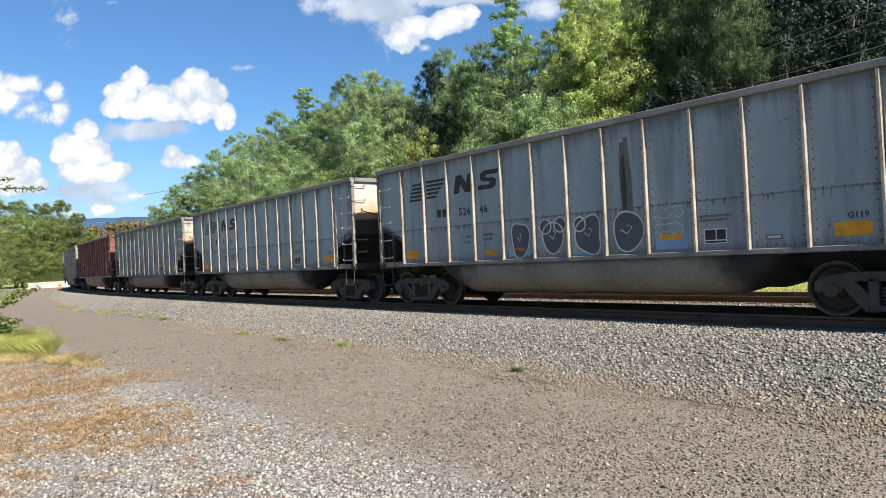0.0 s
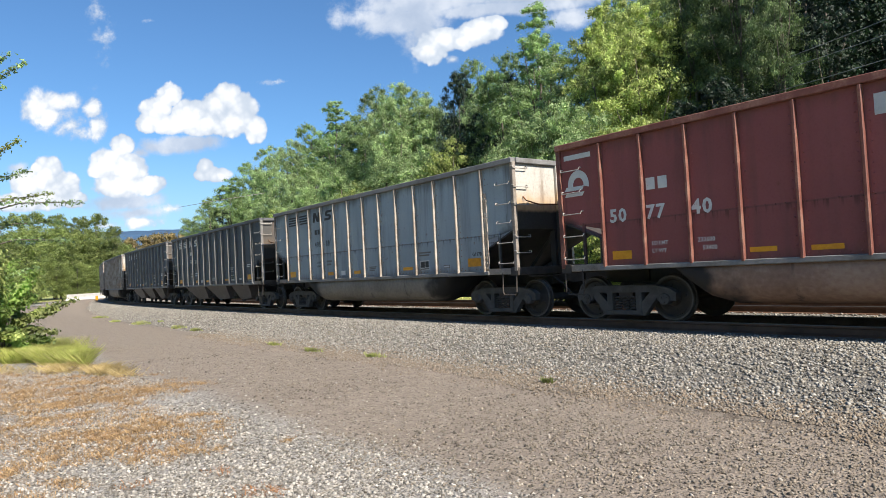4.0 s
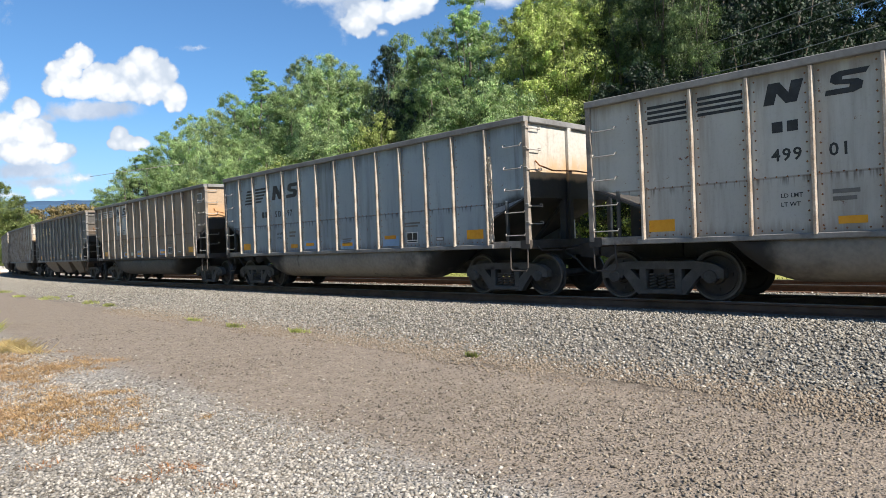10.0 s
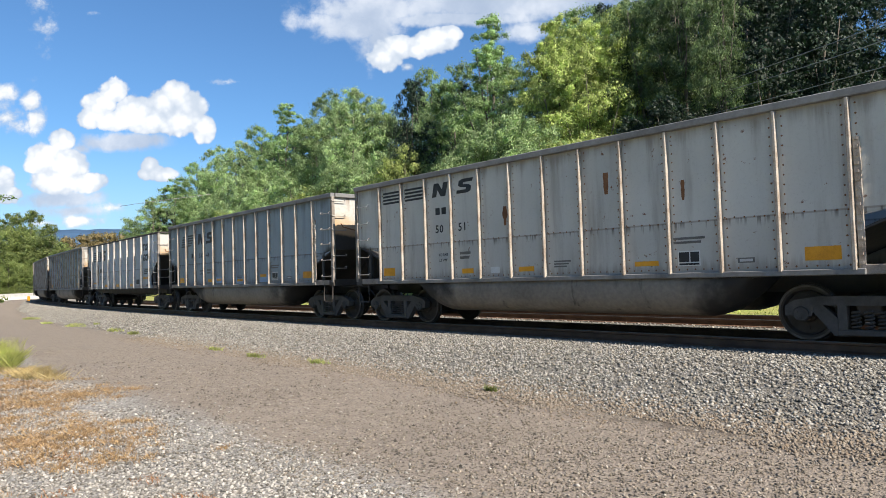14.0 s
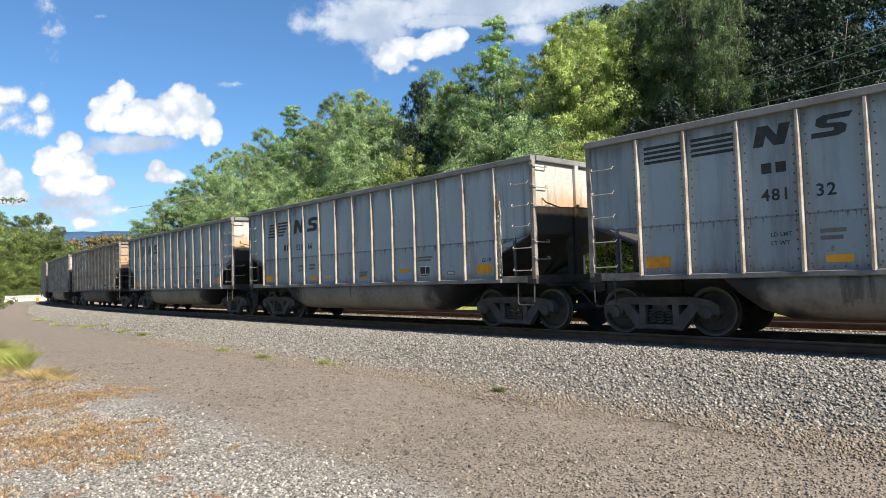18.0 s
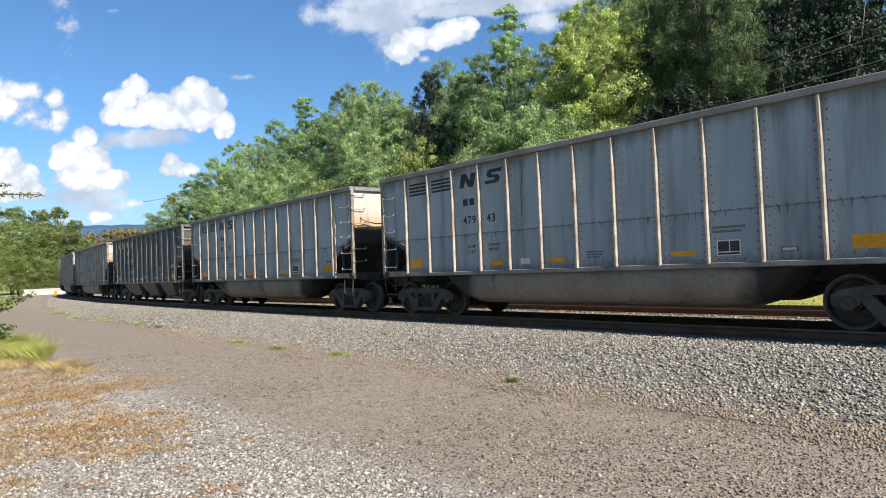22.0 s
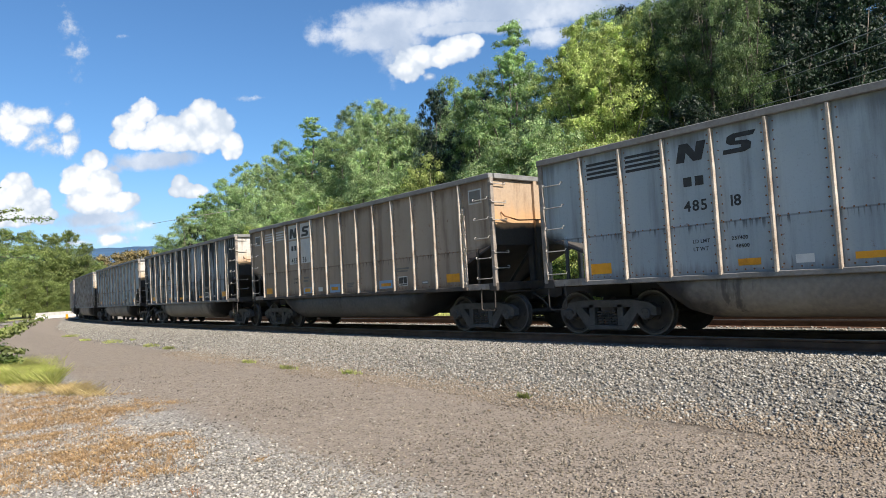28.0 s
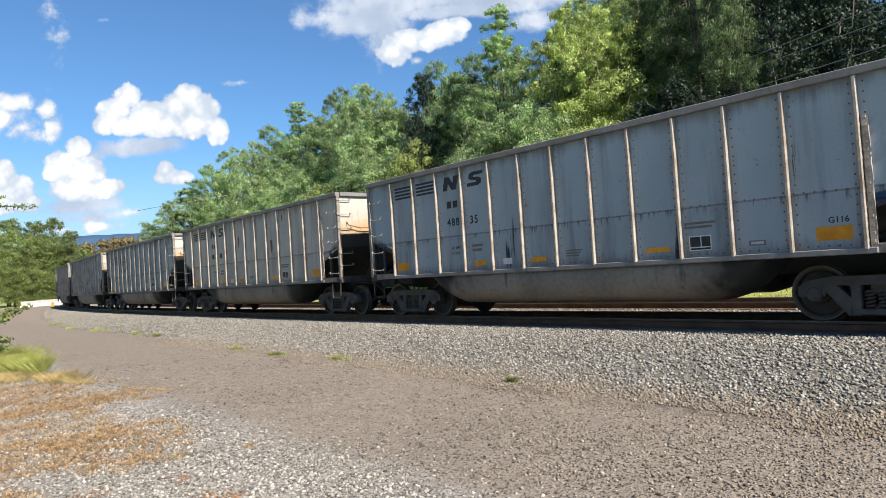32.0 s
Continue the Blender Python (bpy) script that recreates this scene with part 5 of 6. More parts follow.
def cables():
    for far, near in (((0.302, 0.240), (0.751, 0.385)), ((0.310, 0.233), (0.749, 0.357)), ((0.292, 0.207), (0.746, 0.314))):
        path = []
        for i in range(17):
            t = i / 16
            depth = 46 * 17 / (17 + (46 - 17) * t)
            sag = -0.004 * math.sin(math.pi * t)
            path.append(((far[0] + (near[0] - far[0]) * t) * depth, depth, 1.6 + (far[1] + (near[1] - far[1]) * t + sag) * depth))
        ob = new("power_line", Geo().tube(path, 0.016, 5).mesh("power_line", WIRE, True))
        tagged(ob, "thin grey overhead cable along the wooded slope", "cable", "overhead cables", "structure")
    ob = new("power_line", Geo().tube([(-0.46 * 44, 44, 1.6 + 0.120 * 44), (-0.414 * 43, 43, 1.6 + 0.1255 * 43), (-0.325 * 42, 42, 1.6 + 0.1345 * 42)], 0.014, 5).mesh("power_line", BAR, True))
    tagged(ob, "thin grey overhead cable along the wooded slope", "cable", "overhead cables", "structure")


def marker():
    post = tagged(new("track_marker"), "small yellow marker post on the ballast at the bend", "marker post")
    x, y = -36.6, 61.5
    post.matrix_basis = pose(x, y, float(ground_z(x, y)) - 0.05)
    part("post", Geo().box(-0.04, 0.04, -0.04, 0.04, 0.0, 0.6, 0.006).mesh("post", IRON), post)
    part("panel", Geo().box(-0.13, 0.13, -0.07, -0.045, 0.32, 0.72, 0.006).mesh("panel", YELLOW), post, "yellow reflective panel")


marker()
far_hill()
barrier()
cables()

# ---- rail cars ----
# a car's own space: x along the train's run, -y the side seen, z up from the rail
BODY, SILL, SIDE_TOP, TOP = 6.435, 1.05, 3.46, 3.59
RIBS = [-5.38 + 0.888 * i for i in range(12)] + [5.37]
TRUCK_X = 5.36


def truck_meshes():
    out = {}
    out["truck"] = Geo().box(-0.16, 0.16, -1.0, 1.0, 0.42, 0.62, 0.02).box(-0.3, 0.3, -0.3, 0.3, 0.6, 0.74, 0.03).mesh("bolster", IRON)
    y0, y1 = -0.08, 0.08
    frame_ = Geo()
    frame_.plate([(-1.12, 0.40), (-1.12, 0.55), (-0.98, 0.64), (-0.62, 0.70), (0.62, 0.70), (0.98, 0.64), (1.12, 0.55), (1.12, 0.40), (0.74, 0.40), (0.70, 0.56), (-0.70, 0.56), (-0.74, 0.40)], y0, y1)
    for k in (-1, 1):
        leg = [(0.82 * k, 0.58), (0.60 * k, 0.58), (0.27 * k, 0.25), (0.27 * k, 0.11), (0.44 * k, 0.11)]
        frame_.plate(leg if k > 0 else leg[::-1], y0 * 0.9, y1 * 0.9)
        frame_.box(0.33 * k - 0.065, 0.33 * k + 0.065, y0, y1, 0.2, 0.62, 0.01)
    frame_.box(-0.40, 0.40, y0 * 1.1, y1 * 1.1, 0.12, 0.21, 0.015)
    out["side_frame"] = frame_.mesh("side_frame", FRAME)
    coil = Geo()
    for cx in (-0.17, 0.0, 0.17):
        turns = []
        for i in range(0, 41):
            a = 2 * math.pi * i / 8
            turns.append((cx + 0.06 * math.cos(a), 0.06 * math.sin(a), 0.21 + 0.27 * i / 40))
        coil.tube(turns, 0.015, 4)
    out["spring"] = coil.mesh("spring", FRAME)
    cap = Geo().lathe([(0.02, -0.11), (0.10, -0.11), (0.115, -0.09), (0.115, 0.03), (0.02, 0.03)], 14)
    for i in range(3):
        a = 2 * math.pi * i / 3 + 0.5
        cap.box(0.06 * math.cos(a) - 0.015, 0.06 * math.cos(a) + 0.015, -0.125, -0.11, 0.06 * math.sin(a) - 0.015, 0.06 * math.sin(a) + 0.015)
    out["bearing"] = cap.mesh("bearing", FRAME)
    axle = Geo().lathe([(0.07, -1.02), (0.07, -0.85), (0.085, -0.8), (0.08, 0.0), (0.085, 0.8), (0.07, 0.85), (0.07, 1.02)], 10)
    for k in (-1, 1):
        prof = [(0.09, 0.80), (0.14, 0.80), (0.16, 0.755), (0.33, 0.735), (0.36, 0.80), (0.42, 0.80), (0.43, 0.79), (0.437, 0.72), (0.462, 0.705), (0.462, 0.685), (0.36, 0.68), (0.32, 0.71), (0.15, 0.70), (0.09, 0.66)]
        axle.lathe([(r, k * q) for r, q in (prof if k > 0 else prof[::-1])], 28)
    for i in range(4):
        a = math.pi / 2 * i
        axle.box(0.24 * math.cos(a) - 0.03, 0.24 * math.cos(a) + 0.03, -0.765, -0.745, 0.24 * math.sin(a) - 0.03, 0.24 * math.sin(a) + 0.03)
    plain = len(axle.f)
    rim = axle
    for k in (-1, 1):
        prof = [(0.395, k * 0.802), (0.425, k * 0.802), (0.4315, k * 0.793), (0.4385, k * 0.722), (0.4365, k * 0.72)]
        rim.lathe(prof if k > 0 else prof[::-1], 28, False)
    me = axle.mesh("wheelset", IRON)
    me.materials.append(TREAD)
    me.polygons.foreach_set("material_index", [int(i >= plain) for i in range(len(me.polygons))])
    out["wheelset"] = me
    return out


TRUCK = truck_meshes()
HANDHOLD = Geo().tube([(-0.23, 0, 0.05), (-0.23, -0.06, 0.045), (-0.22, -0.075, 0), (0.22, -0.075, 0), (0.23, -0.06, 0.045), (0.23, 0, 0.05)], 0.012, 6).mesh("handhold", BAR)
RUNG = Geo().tube([(-0.25, 0, 0.05), (-0.25, -0.05, 0.03), (-0.24, -0.06, 0), (0.24, -0.06, 0), (0.25, -0.05, 0.03), (0.25, 0, 0.05)], 0.012, 6).mesh("rung", BAR)
STIRRUP = Geo().tube([(-0.22, 0, 0.5), (-0.22, -0.02, 0.06), (-0.18, -0.02, 0), (0.18, -0.02, 0), (0.22, -0.02, 0.06), (0.22, 0, 0.5)], 0.016, 6).mesh("stirrup", IRON)


def end_stains(car, rnd, ink, rusty=True):
    """Small print on the front end."""
    for i in range(4):
        me = Geo().box(6.4112, 6.4135, 0.72, 1.22 - 0.09 * (i % 3), 3.0 - i * 0.13, 3.05 - i * 0.13).mesh("small_print", ink)
        part("small_print", me, car)


def running_gear(car):
    for k in (-1, 1):
        truck = part("truck", TRUCK["truck"], car, "dark cast steel truck", pose(TRUCK_X * k, 0, -BODY_UP))
        for y in (-0.98, 0.98):
            part("side_frame", TRUCK["side_frame"], truck, m=pose(0, y, 0))
            part("spring", TRUCK["spring"], truck, m=pose(0, y, 0))
            for x in (-0.889, 0.889):
                part("bearing", TRUCK["bearing"], truck, m=pose(x, y, 0.43, 0, 0, 0 if y < 0 else 180))
        for x in (-0.889, 0.889):
            part("wheelset", TRUCK["wheelset"], truck, m=pose(x, 0, 0.437))
    # coupler, draft gear and air hose at either end
    knuckle = Geo().box(6.2, 6.72, -0.10, 0.10, 0.78, 0.98, 0.02).plate([(6.7, 0.74), (6.98, 0.72), (7.15, 0.78), (7.15, 0.98), (6.98, 1.04), (6.7, 1.0)], -0.16, 0.10)
    me = knuckle.mesh("coupler", IRON)
    hose = Geo().tube([(6.45, -0.35, 0.85), (6.75, -0.38, 0.70), (6.95, -0.36, 0.48), (7.1, -0.3, 0.40), (7.14, -0.2, 0.42)], 0.022, 6).mesh("air_hose", SOOT)
    lever = Geo().tube([(6.5, -1.35, 1.0), (6.56, -1.3, 0.92), (6.56, -0.5, 0.9), (6.7, -0.2, 0.95)], 0.012, 5).mesh("uncoupling_lever", IRON)
    for turn in (0, 180):
        m = pose(0, 0, 0, 0, 0, turn)
        part("coupler", me, car, m=m)
        part("air_hose", hose, car, m=m)
        part("uncoupling_lever", lever, car, m=m)


def rivet_rows(lines, step, y):
    """Rivet heads in rows (x0, z0, x1, z1) on a side."""
    geo = Geo()
    for x0, z0, x1, z1 in lines:
        n = max(2, int(math.hypot(x1 - x0, z1 - z0) / step))
        for i in range(n + 1):
            x, z = x0 + (x1 - x0) * i / n, z0 + (z1 - z0) * i / n
            r = 0.017
            geo.add([(x - r, y, z), (x, y, z - r), (x + r, y, z), (x, y, z + r), (x, y - 0.012 if y < 0 else y + 0.012, z)],
                    [(0, 1, 4), (1, 2, 4), (2, 3, 4), (3, 0, 4)])
    return geo


def ends_and_steps(car, skin, rib_mat, top, ribs, side_y, foot=2.0, knee=3.9):
    """End walls, slope sheets, posts, platforms, ladders and handholds at both ends."""
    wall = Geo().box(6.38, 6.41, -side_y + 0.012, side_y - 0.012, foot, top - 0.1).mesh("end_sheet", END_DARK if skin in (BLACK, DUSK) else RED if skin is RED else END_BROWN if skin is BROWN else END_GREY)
    w, hi, lo = side_y - 0.02, foot + 0.02, 0.98
    slope = Geo().add([(6.40, -w, hi), (6.40, w, hi), (knee, w, lo), (knee, -w, lo), (6.40, -w, hi - 0.04), (6.40, w, hi - 0.04), (knee, w, lo - 0.04), (knee, -w, lo - 0.04)],
                      [(0, 1, 2, 3), (7, 6, 5, 4), (0, 4, 5, 1), (1, 5, 6, 2), (2, 6, 7, 3), (3, 7, 4, 0)]).mesh("slope_sheet", SOOT)
    post = Geo().box(6.36, 6.46, -0.05, 0.05, 1.05, top - 0.08, 0.01).mesh("corner_post", RIB_RED if skin is RED else RIB_DARK if skin in (BLACK, DUSK) else POST)
    mid = Geo().box(6.41, 6.49, -0.06, 0.06, 1.12, top - 0.1, 0.01).mesh("end_post", END_DARK if skin in (BLACK, DUSK) else RED if skin is RED else END_BROWN if skin is BROWN else END_GREY)
    brace = Geo().tube([(5.45, 0, 1.1), (6.3, 0, 1.95)], 0.045, 4).box(6.25, 6.40, -0.12, 0.12, 1.1, 2.0).mesh("end_brace", SOOT)
    sill = Geo().box(6.22, 6.47, -side_y - 0.04, side_y + 0.04, 0.95, 1.13, 0.012).mesh("end_sill", IRON)
    deck = Geo().box(5.38, 6.22, -side_y + 0.02, side_y - 0.02, 1.0, 1.06).box(5.30, 6.3, -0.25, 0.25, 0.72, 1.0).mesh("end_deck", SOOT)
    beam = Geo().box(5.42, 6.22, -0.03, 0.03, 0.98, 1.12, 0.01).mesh("step_beam", POST)
    stile = Geo().box(5.84, 5.90, -0.03, 0.03, 1.1, 1.95, 0.008).mesh("ladder_stile", skin)
    rail_ = Geo().tube([(6.42, -1.22, 2.72), (6.52, -1.22, 2.62), (6.54, -0.8, 2.53), (6.55, 0.0, 2.56), (6.54, 1.1, 2.52), (6.42, 1.35, 2.50)], 0.016, 6).mesh("end_rail", RUST)
    for turn in (0, 180):
        m = pose(0, 0, 0, 0, 0, turn)
        part("end_sheet", wall, car, m=m)
        part("slope_sheet", slope, car, m=m)
        part("end_sill", sill, car, m=m)
        part("end_deck", deck, car, m=m)
        for y in (-side_y, side_y):
            part("corner_post", post, car, m=m @ pose(0, y, 0))
            part("step_beam", beam, car, m=m @ pose(0, y, 0))
        part("end_post", mid, car, m=m @ pose(0, -0.1, 0))
        part("end_brace", brace, car, m=m @ pose(0, -0.1, 0))
        if turn == 0:
            part("end_rail", rail_, car)
        for k in (-1, 1):
            # k = -1: the seen side of this end
            y = k * (side_y + 0.02)
            face = pose(0, 0, 0) if k < 0 else pose(0, 0, 0, 0, 0, 180)
            part("stirrup", STIRRUP, car, m=m @ pose(6.17, y, 0.52))
            if (k < 0) == (turn == 0):
                ladder = part("ladder", stile, car, m=m @ pose(0, y * 0.985, 0))
                for z in (1.23, 1.69):
                    part("rung", RUNG, ladder, m=pose(6.11, 0, z) @ face)
            for z in (2.14, 2.57, 3.02):
                if z < top - 0.25 and (k < 0) == (turn == 0):
                    part("handhold", HANDHOLD, car, m=m @ pose(6.1, k * side_y, z) @ face)
            for z in (1.45, 1.80, 2.53, 2.93, 3.35):
                if k < 0 and z < top - 0.2 and turn == 0:
                    part("handhold", HANDHOLD, car, m=m @ pose(6.41, -1.33, z, 0, 0, 90))


def top_chord(top, thick, over, side_y):
    geo = Geo()
    for k in (-1, 1):
        y0, y1 = sorted((k * (side_y - 0.06), k * (side_y + over)))
        geo.box(-BODY - 0.02, BODY + 0.02, y0, y1, top - thick, top, 0.012)
        geo.box(*sorted((k * (BODY - 0.1), k * (BODY + 0.06))), -side_y + 0.06, side_y - 0.06, top - thick, top - 0.002, 0.012)
    return geo


def brake_wheel(car, mat):
    geo = Geo()
    ring = [(6.62, 0.55 + 0.24 * math.cos(a), 3.0 + 0.24 * math.sin(a)) for a in np.linspace(0, 2 * math.pi, 21)]
    geo.tube(ring, 0.016, 6)
    for a in np.linspace(0, 2 * math.pi, 6)[:-1]:
        geo.tube([(6.58, 0.55, 3.0), (6.62, 0.55 + 0.24 * math.cos(a), 3.0 + 0.24 * math.sin(a))], 0.011, 4)
    geo.box(6.41, 6.58, 0.45, 0.65, 2.85, 3.15, 0.02)
    geo.tube([(6.5, 0.55, 2.9), (6.5, 0.55, 1.1)], 0.02, 5)
    part("brake_wheel", geo.mesh("brake_wheel", mat), car, "round hand-brake wheel with chain rod")


def side_outline(top, rise=0.0):
    e = RIBS[-1]
    return [(-BODY, top), (BODY, top), (BODY, 2.0), (e, 1.78), (e, SILL), (-e, SILL), (-e, 1.78), (-BODY, 2.0)][::-1]


def rib_mesh(z0, z1, mat, y=1.5, deep=0.085, wide=0.055):
    w = wide / 2
    return Geo().loft([[(-w, -y + 0.01, z), (-w, -y - deep + 0.012, z), (-w * 0.6, -y - deep, z), (w * 0.6, -y - deep, z), (w, -y - deep + 0.012, z), (w, -y + 0.01, z)]
                       for z in (z0, z1)]).mesh("rib", mat)


def gondola(skin, rib_mat, label, belly="tub"):
    """A high-sided coal car: ribbed sides, sloped ends, and tubs or hoppers between the trucks."""
    car = tagged(new("coal_gondola" if belly == "tub" else "hopper_car"), label, "rail car", "cars of the coal train")
    y = 1.5
    sheet = Geo().plate(side_outline(SIDE_TOP + 0.04), -y, -y + 0.02).mesh("side_sheet", skin)
    rib = rib_mesh(SILL, SIDE_TOP, rib_mat)
    sill = Geo().box(-5.5, 5.5, -y - 0.07, -y + 0.06, SILL - 0.07, SILL + 0.02, 0.012).mesh("side_sill", IRON if skin is BROWN else CHORD)
    lines = [(a + 0.06, 1.93, b - 0.06, 1.90) for a, b in zip(RIBS, RIBS[1:])]
    lines += [(x + 0.09, SILL + 0.12, x + 0.09, SIDE_TOP - 0.08) for x in RIBS] + [(x - 0.09, SILL + 0.2, x - 0.09, SIDE_TOP - 0.08) for x in RIBS]
    lines += [(-5.3, SILL + 0.07, 5.3, SILL + 0.07)]
    lines += [(k * 6.38, 2.1, k * 6.38, 3.4) for k in (-1, 1)]
    rivets = rivet_rows(lines, 0.14, -y).mesh("rivets", RUST if skin in (GREY, PALE, BROWN, TARRED) else skin)
    for turn in (0, 180):
        m = pose(0, 0, 0, 0, 0, turn)
        part("side_sheet", sheet, car, m=m)
        part("side_sill", sill, car, m=m)
        tagged(part("rivets", rivets, car, m=m), kind="stuff")
        for x in RIBS:
            part("rib", rib, car, m=m @ pose(x, 0, 0))
    part("top_chord", top_chord(TOP, 0.12, 0.085, y).mesh("top_chord", RIB_RED if skin is RED else CHORD if skin not in (BLACK, DUSK) else skin), car)
    # a lapped seam with bolts beside the last rib
    lap = Geo().box(5.41, 5.50, -y - 0.03, -y, SILL + 0.02, 2.9, 0.006)
    for i in range(16):
        lap.box(5.425, 5.475, -y - 0.055, -y - 0.03, SILL + 0.08 + i * 0.115, SILL + 0.12 + i * 0.115)
    part("lap_plate", lap.mesh("lap_plate", RIB if rib_mat is RIB else rib_mat), car)
    ends_and_steps(car, skin, rib_mat if rib_mat is not RIB else skin, TOP, RIBS, y)
    floor = Geo().box(-3.95, 3.95, -1.46, 1.46, 0.99, 1.03).box(-6.2, 6.2, -0.2, 0.2, 0.7, 0.99).mesh("centre_sill", SOOT)
    part("centre_sill", floor, car)
    if belly == "tub":
        prof = [(-1.50, 1.02), (-1.52, 0.85), (-1.50, 0.66), (-1.42, 0.49), (-1.26, 0.38), (-1.02, 0.33), (-0.72, 0.33), (-0.47, 0.42), (-0.31, 0.62), (-0.24, 1.02)]
        rings = []
        for x, k in ((-3.95, 0.10), (-3.75, 0.5), (-3.45, 0.85), (-3.1, 1.0), (0.0, 1.0), (3.1, 1.0), (3.45, 0.85), (3.75, 0.5), (3.95, 0.10)):
            rings.append([(x, q, 1.02 - (1.02 - z) * k) for q, z in prof])
        me = Geo().loft(rings).mesh("tub", TUB_RED if skin is RED else TUB_DARK if skin is BROWN else TUB, True)
        for turn in (0, 180):
            part("tub", me, car, "dusty rounded tub below the floor", pose(0, 0, 0, 0, 0, turn))
    else:
        # long slope towards the rear, stepped discharge gate towards the front
        for outline in (((-4.60, 1.02), (-3.45, 0.46), (-3.05, 0.33), (-1.50, 0.40), (-1.38, 0.72), (-1.34, 1.02)),
                        ((-1.10, 1.02), (0.0, 0.37), (0.15, 0.32), (1.62, 0.41), (1.70, 0.72), (1.76, 1.02)),
                        ((2.48, 1.02), (2.90, 0.40), (3.08, 0.32), (4.30, 0.43), (4.45, 0.66), (4.60, 1.02))):
            outline = outline[::-1]
            flank = lambda k: [(x, k * (1.16 + 0.30 * (z - 0.32) / 0.7), z) for x, z in outline]
            hop = part("hopper", Geo().loft([flank(-1), flank(1)]).mesh("hopper", skin), car, "tapering discharge hopper")
            x0, x1 = outline[-3][0], outline[2][0]
            gate = Geo().box(x1 - 0.05, x1 + 0.17, -1.08, 1.08, 0.36, 0.48, 0.02).box(x1 + 0.02, x1 + 0.22, -1.02, 1.02, 0.50, 0.66, 0.02)
            gate.tube([(x0 - 0.06, -1.14, 0.36), (x0 + 0.10, -1.16, 0.30), (x0 + 0.28, -1.14, 0.33)], 0.05, 6)
            part("gate", gate.mesh("gate", SOOT), hop, "sooty gate at the hopper's foot")
        pipe = Geo().tube([(-4.2, -1.0, 0.72), (4.2, -1.0, 0.72)], 0.02, 5).mesh("brake_pipe", SOOT)
        part("brake_pipe", pipe, car)
    running_gear(car)
    return car


def flat_gondola():
    """The lighter rebuilt car with a flat floor, ten ribs and a tall ladder."""
    car = tagged(new("coal_gondola"), "light grey rusted coal gondola with flat floor and tall ladders", "rail car", "cars of the coal train")
    y, top, e = 1.5, 3.50, 5.3
    ribs = [-5.37 + i * 1.173 for i in range(10)]
    outline = [(-BODY, top - 0.05), (BODY, top - 0.05), (BODY, 2.45), (e, 1.55), (e, SILL - 0.05), (-e, SILL - 0.05), (-e, 1.55), (-BODY, 2.45)][::-1]
    sheet = Geo().plate(outline, -y, -y + 0.02).mesh("side_sheet", WHITE)
    rib = rib_mesh(SILL - 0.05, top - 0.08, RIB_PALE, y, 0.09, 0.085)
    # dark strip recessed under the side, standing for the shade there
    sill = Geo().box(-6.2, 6.2, -y + 0.42, -y + 0.50, 0.78, SILL - 0.05, 0.012).mesh("side_sill", SOOT)
    rivets = rivet_rows([(-5.1, SILL + 0.03, 5.1, SILL + 0.03)], 0.16, -y).mesh("rivets", RUST)
    for turn in (0, 180):
        m = pose(0, 0, 0, 0, 0, turn)
        part("side_sheet", sheet, car, m=m)
        part("side_sill", sill, car, m=m)
        tagged(part("rivets", rivets, car, m=m), kind="stuff")
        for x in ribs:
            part("rib", rib, car, m=m @ pose(x, 0, 0))
        part("tall_stile", Geo().box(5.70, 5.75, -y - 0.05, -y - 0.01, 1.0, top - 0.1, 0.008).mesh("tall_stile", WHITE), car, m=m)
    part("top_chord", top_chord(top, 0.07, 0.04, y).mesh("top_chord", IRON), car, "thin dark top edge")
    ends_and_steps(car, WHITE, WHITE, top, ribs, y, 2.45, 4.3)
    part("floor", Geo().box(-5.2, 5.2, -1.46, 1.46, 0.95, 1.0).box(-6.2, 6.2, -0.25, 0.25, 0.66, 0.95).mesh("floor", SOOT), car)
    part("brake_rod", Geo().tube([(-3.5, -0.9, 0.74), (0.5, -0.9, 0.70), (1.6, -0.9, 0.62), (4.2, -0.9, 0.6)], 0.02, 5).mesh("brake_rod", SOOT), car)
    brake_wheel(car, BAR)
    running_gear(car)
    return car


# ---- lettering and marks on the cars ----
FACE = -1.5035
text_cache = {}


def lettering(words, size, mat, heavy=0.0):
    key = (words, size, mat.name, heavy)
    if key not in text_cache:
        cu = bpy.data.curves.new("lettering", "FONT")
        cu.shear = 0.25 if heavy > 0.015 else 0.0
        cu.body, cu.size, cu.offset, cu.extrude, cu.resolution_u = words, size * 1.38, heavy, 0.0012, 2
        ob = bpy.data.objects.new("lettering", cu)
        scene.collection.objects.link(ob)
        bpy.context.view_layer.update()
        me = bpy.data.meshes.new_from_object(ob.evaluated_get(bpy.context.evaluated_depsgraph_get()))
        bpy.data.objects.remove(ob)
        me.materials.clear()
        me.materials.append(mat)
        text_cache[key] = me
    return text_cache[key]


def write(car, words, x, z, size, mat, heavy=0.004):
    if not words:
        patch(car, "road_mark", x, x + size * 1.3, z, z + size, mat)
        return
    if size < 0.15:
        tagged(part("lettering", lettering(words, size, mat, heavy), car, m=pose(x, FACE, z, 90, 0, 0)), kind="stuff")
        return
    for figure in words:
        part("figure", lettering(figure, size, mat, heavy), car, m=pose(x, FACE, z, 90, 0, 0))
        x += size * (0.50 if figure == "1" else 0.80 if heavy < 0.015 else 1.02)


bar_cache = {}


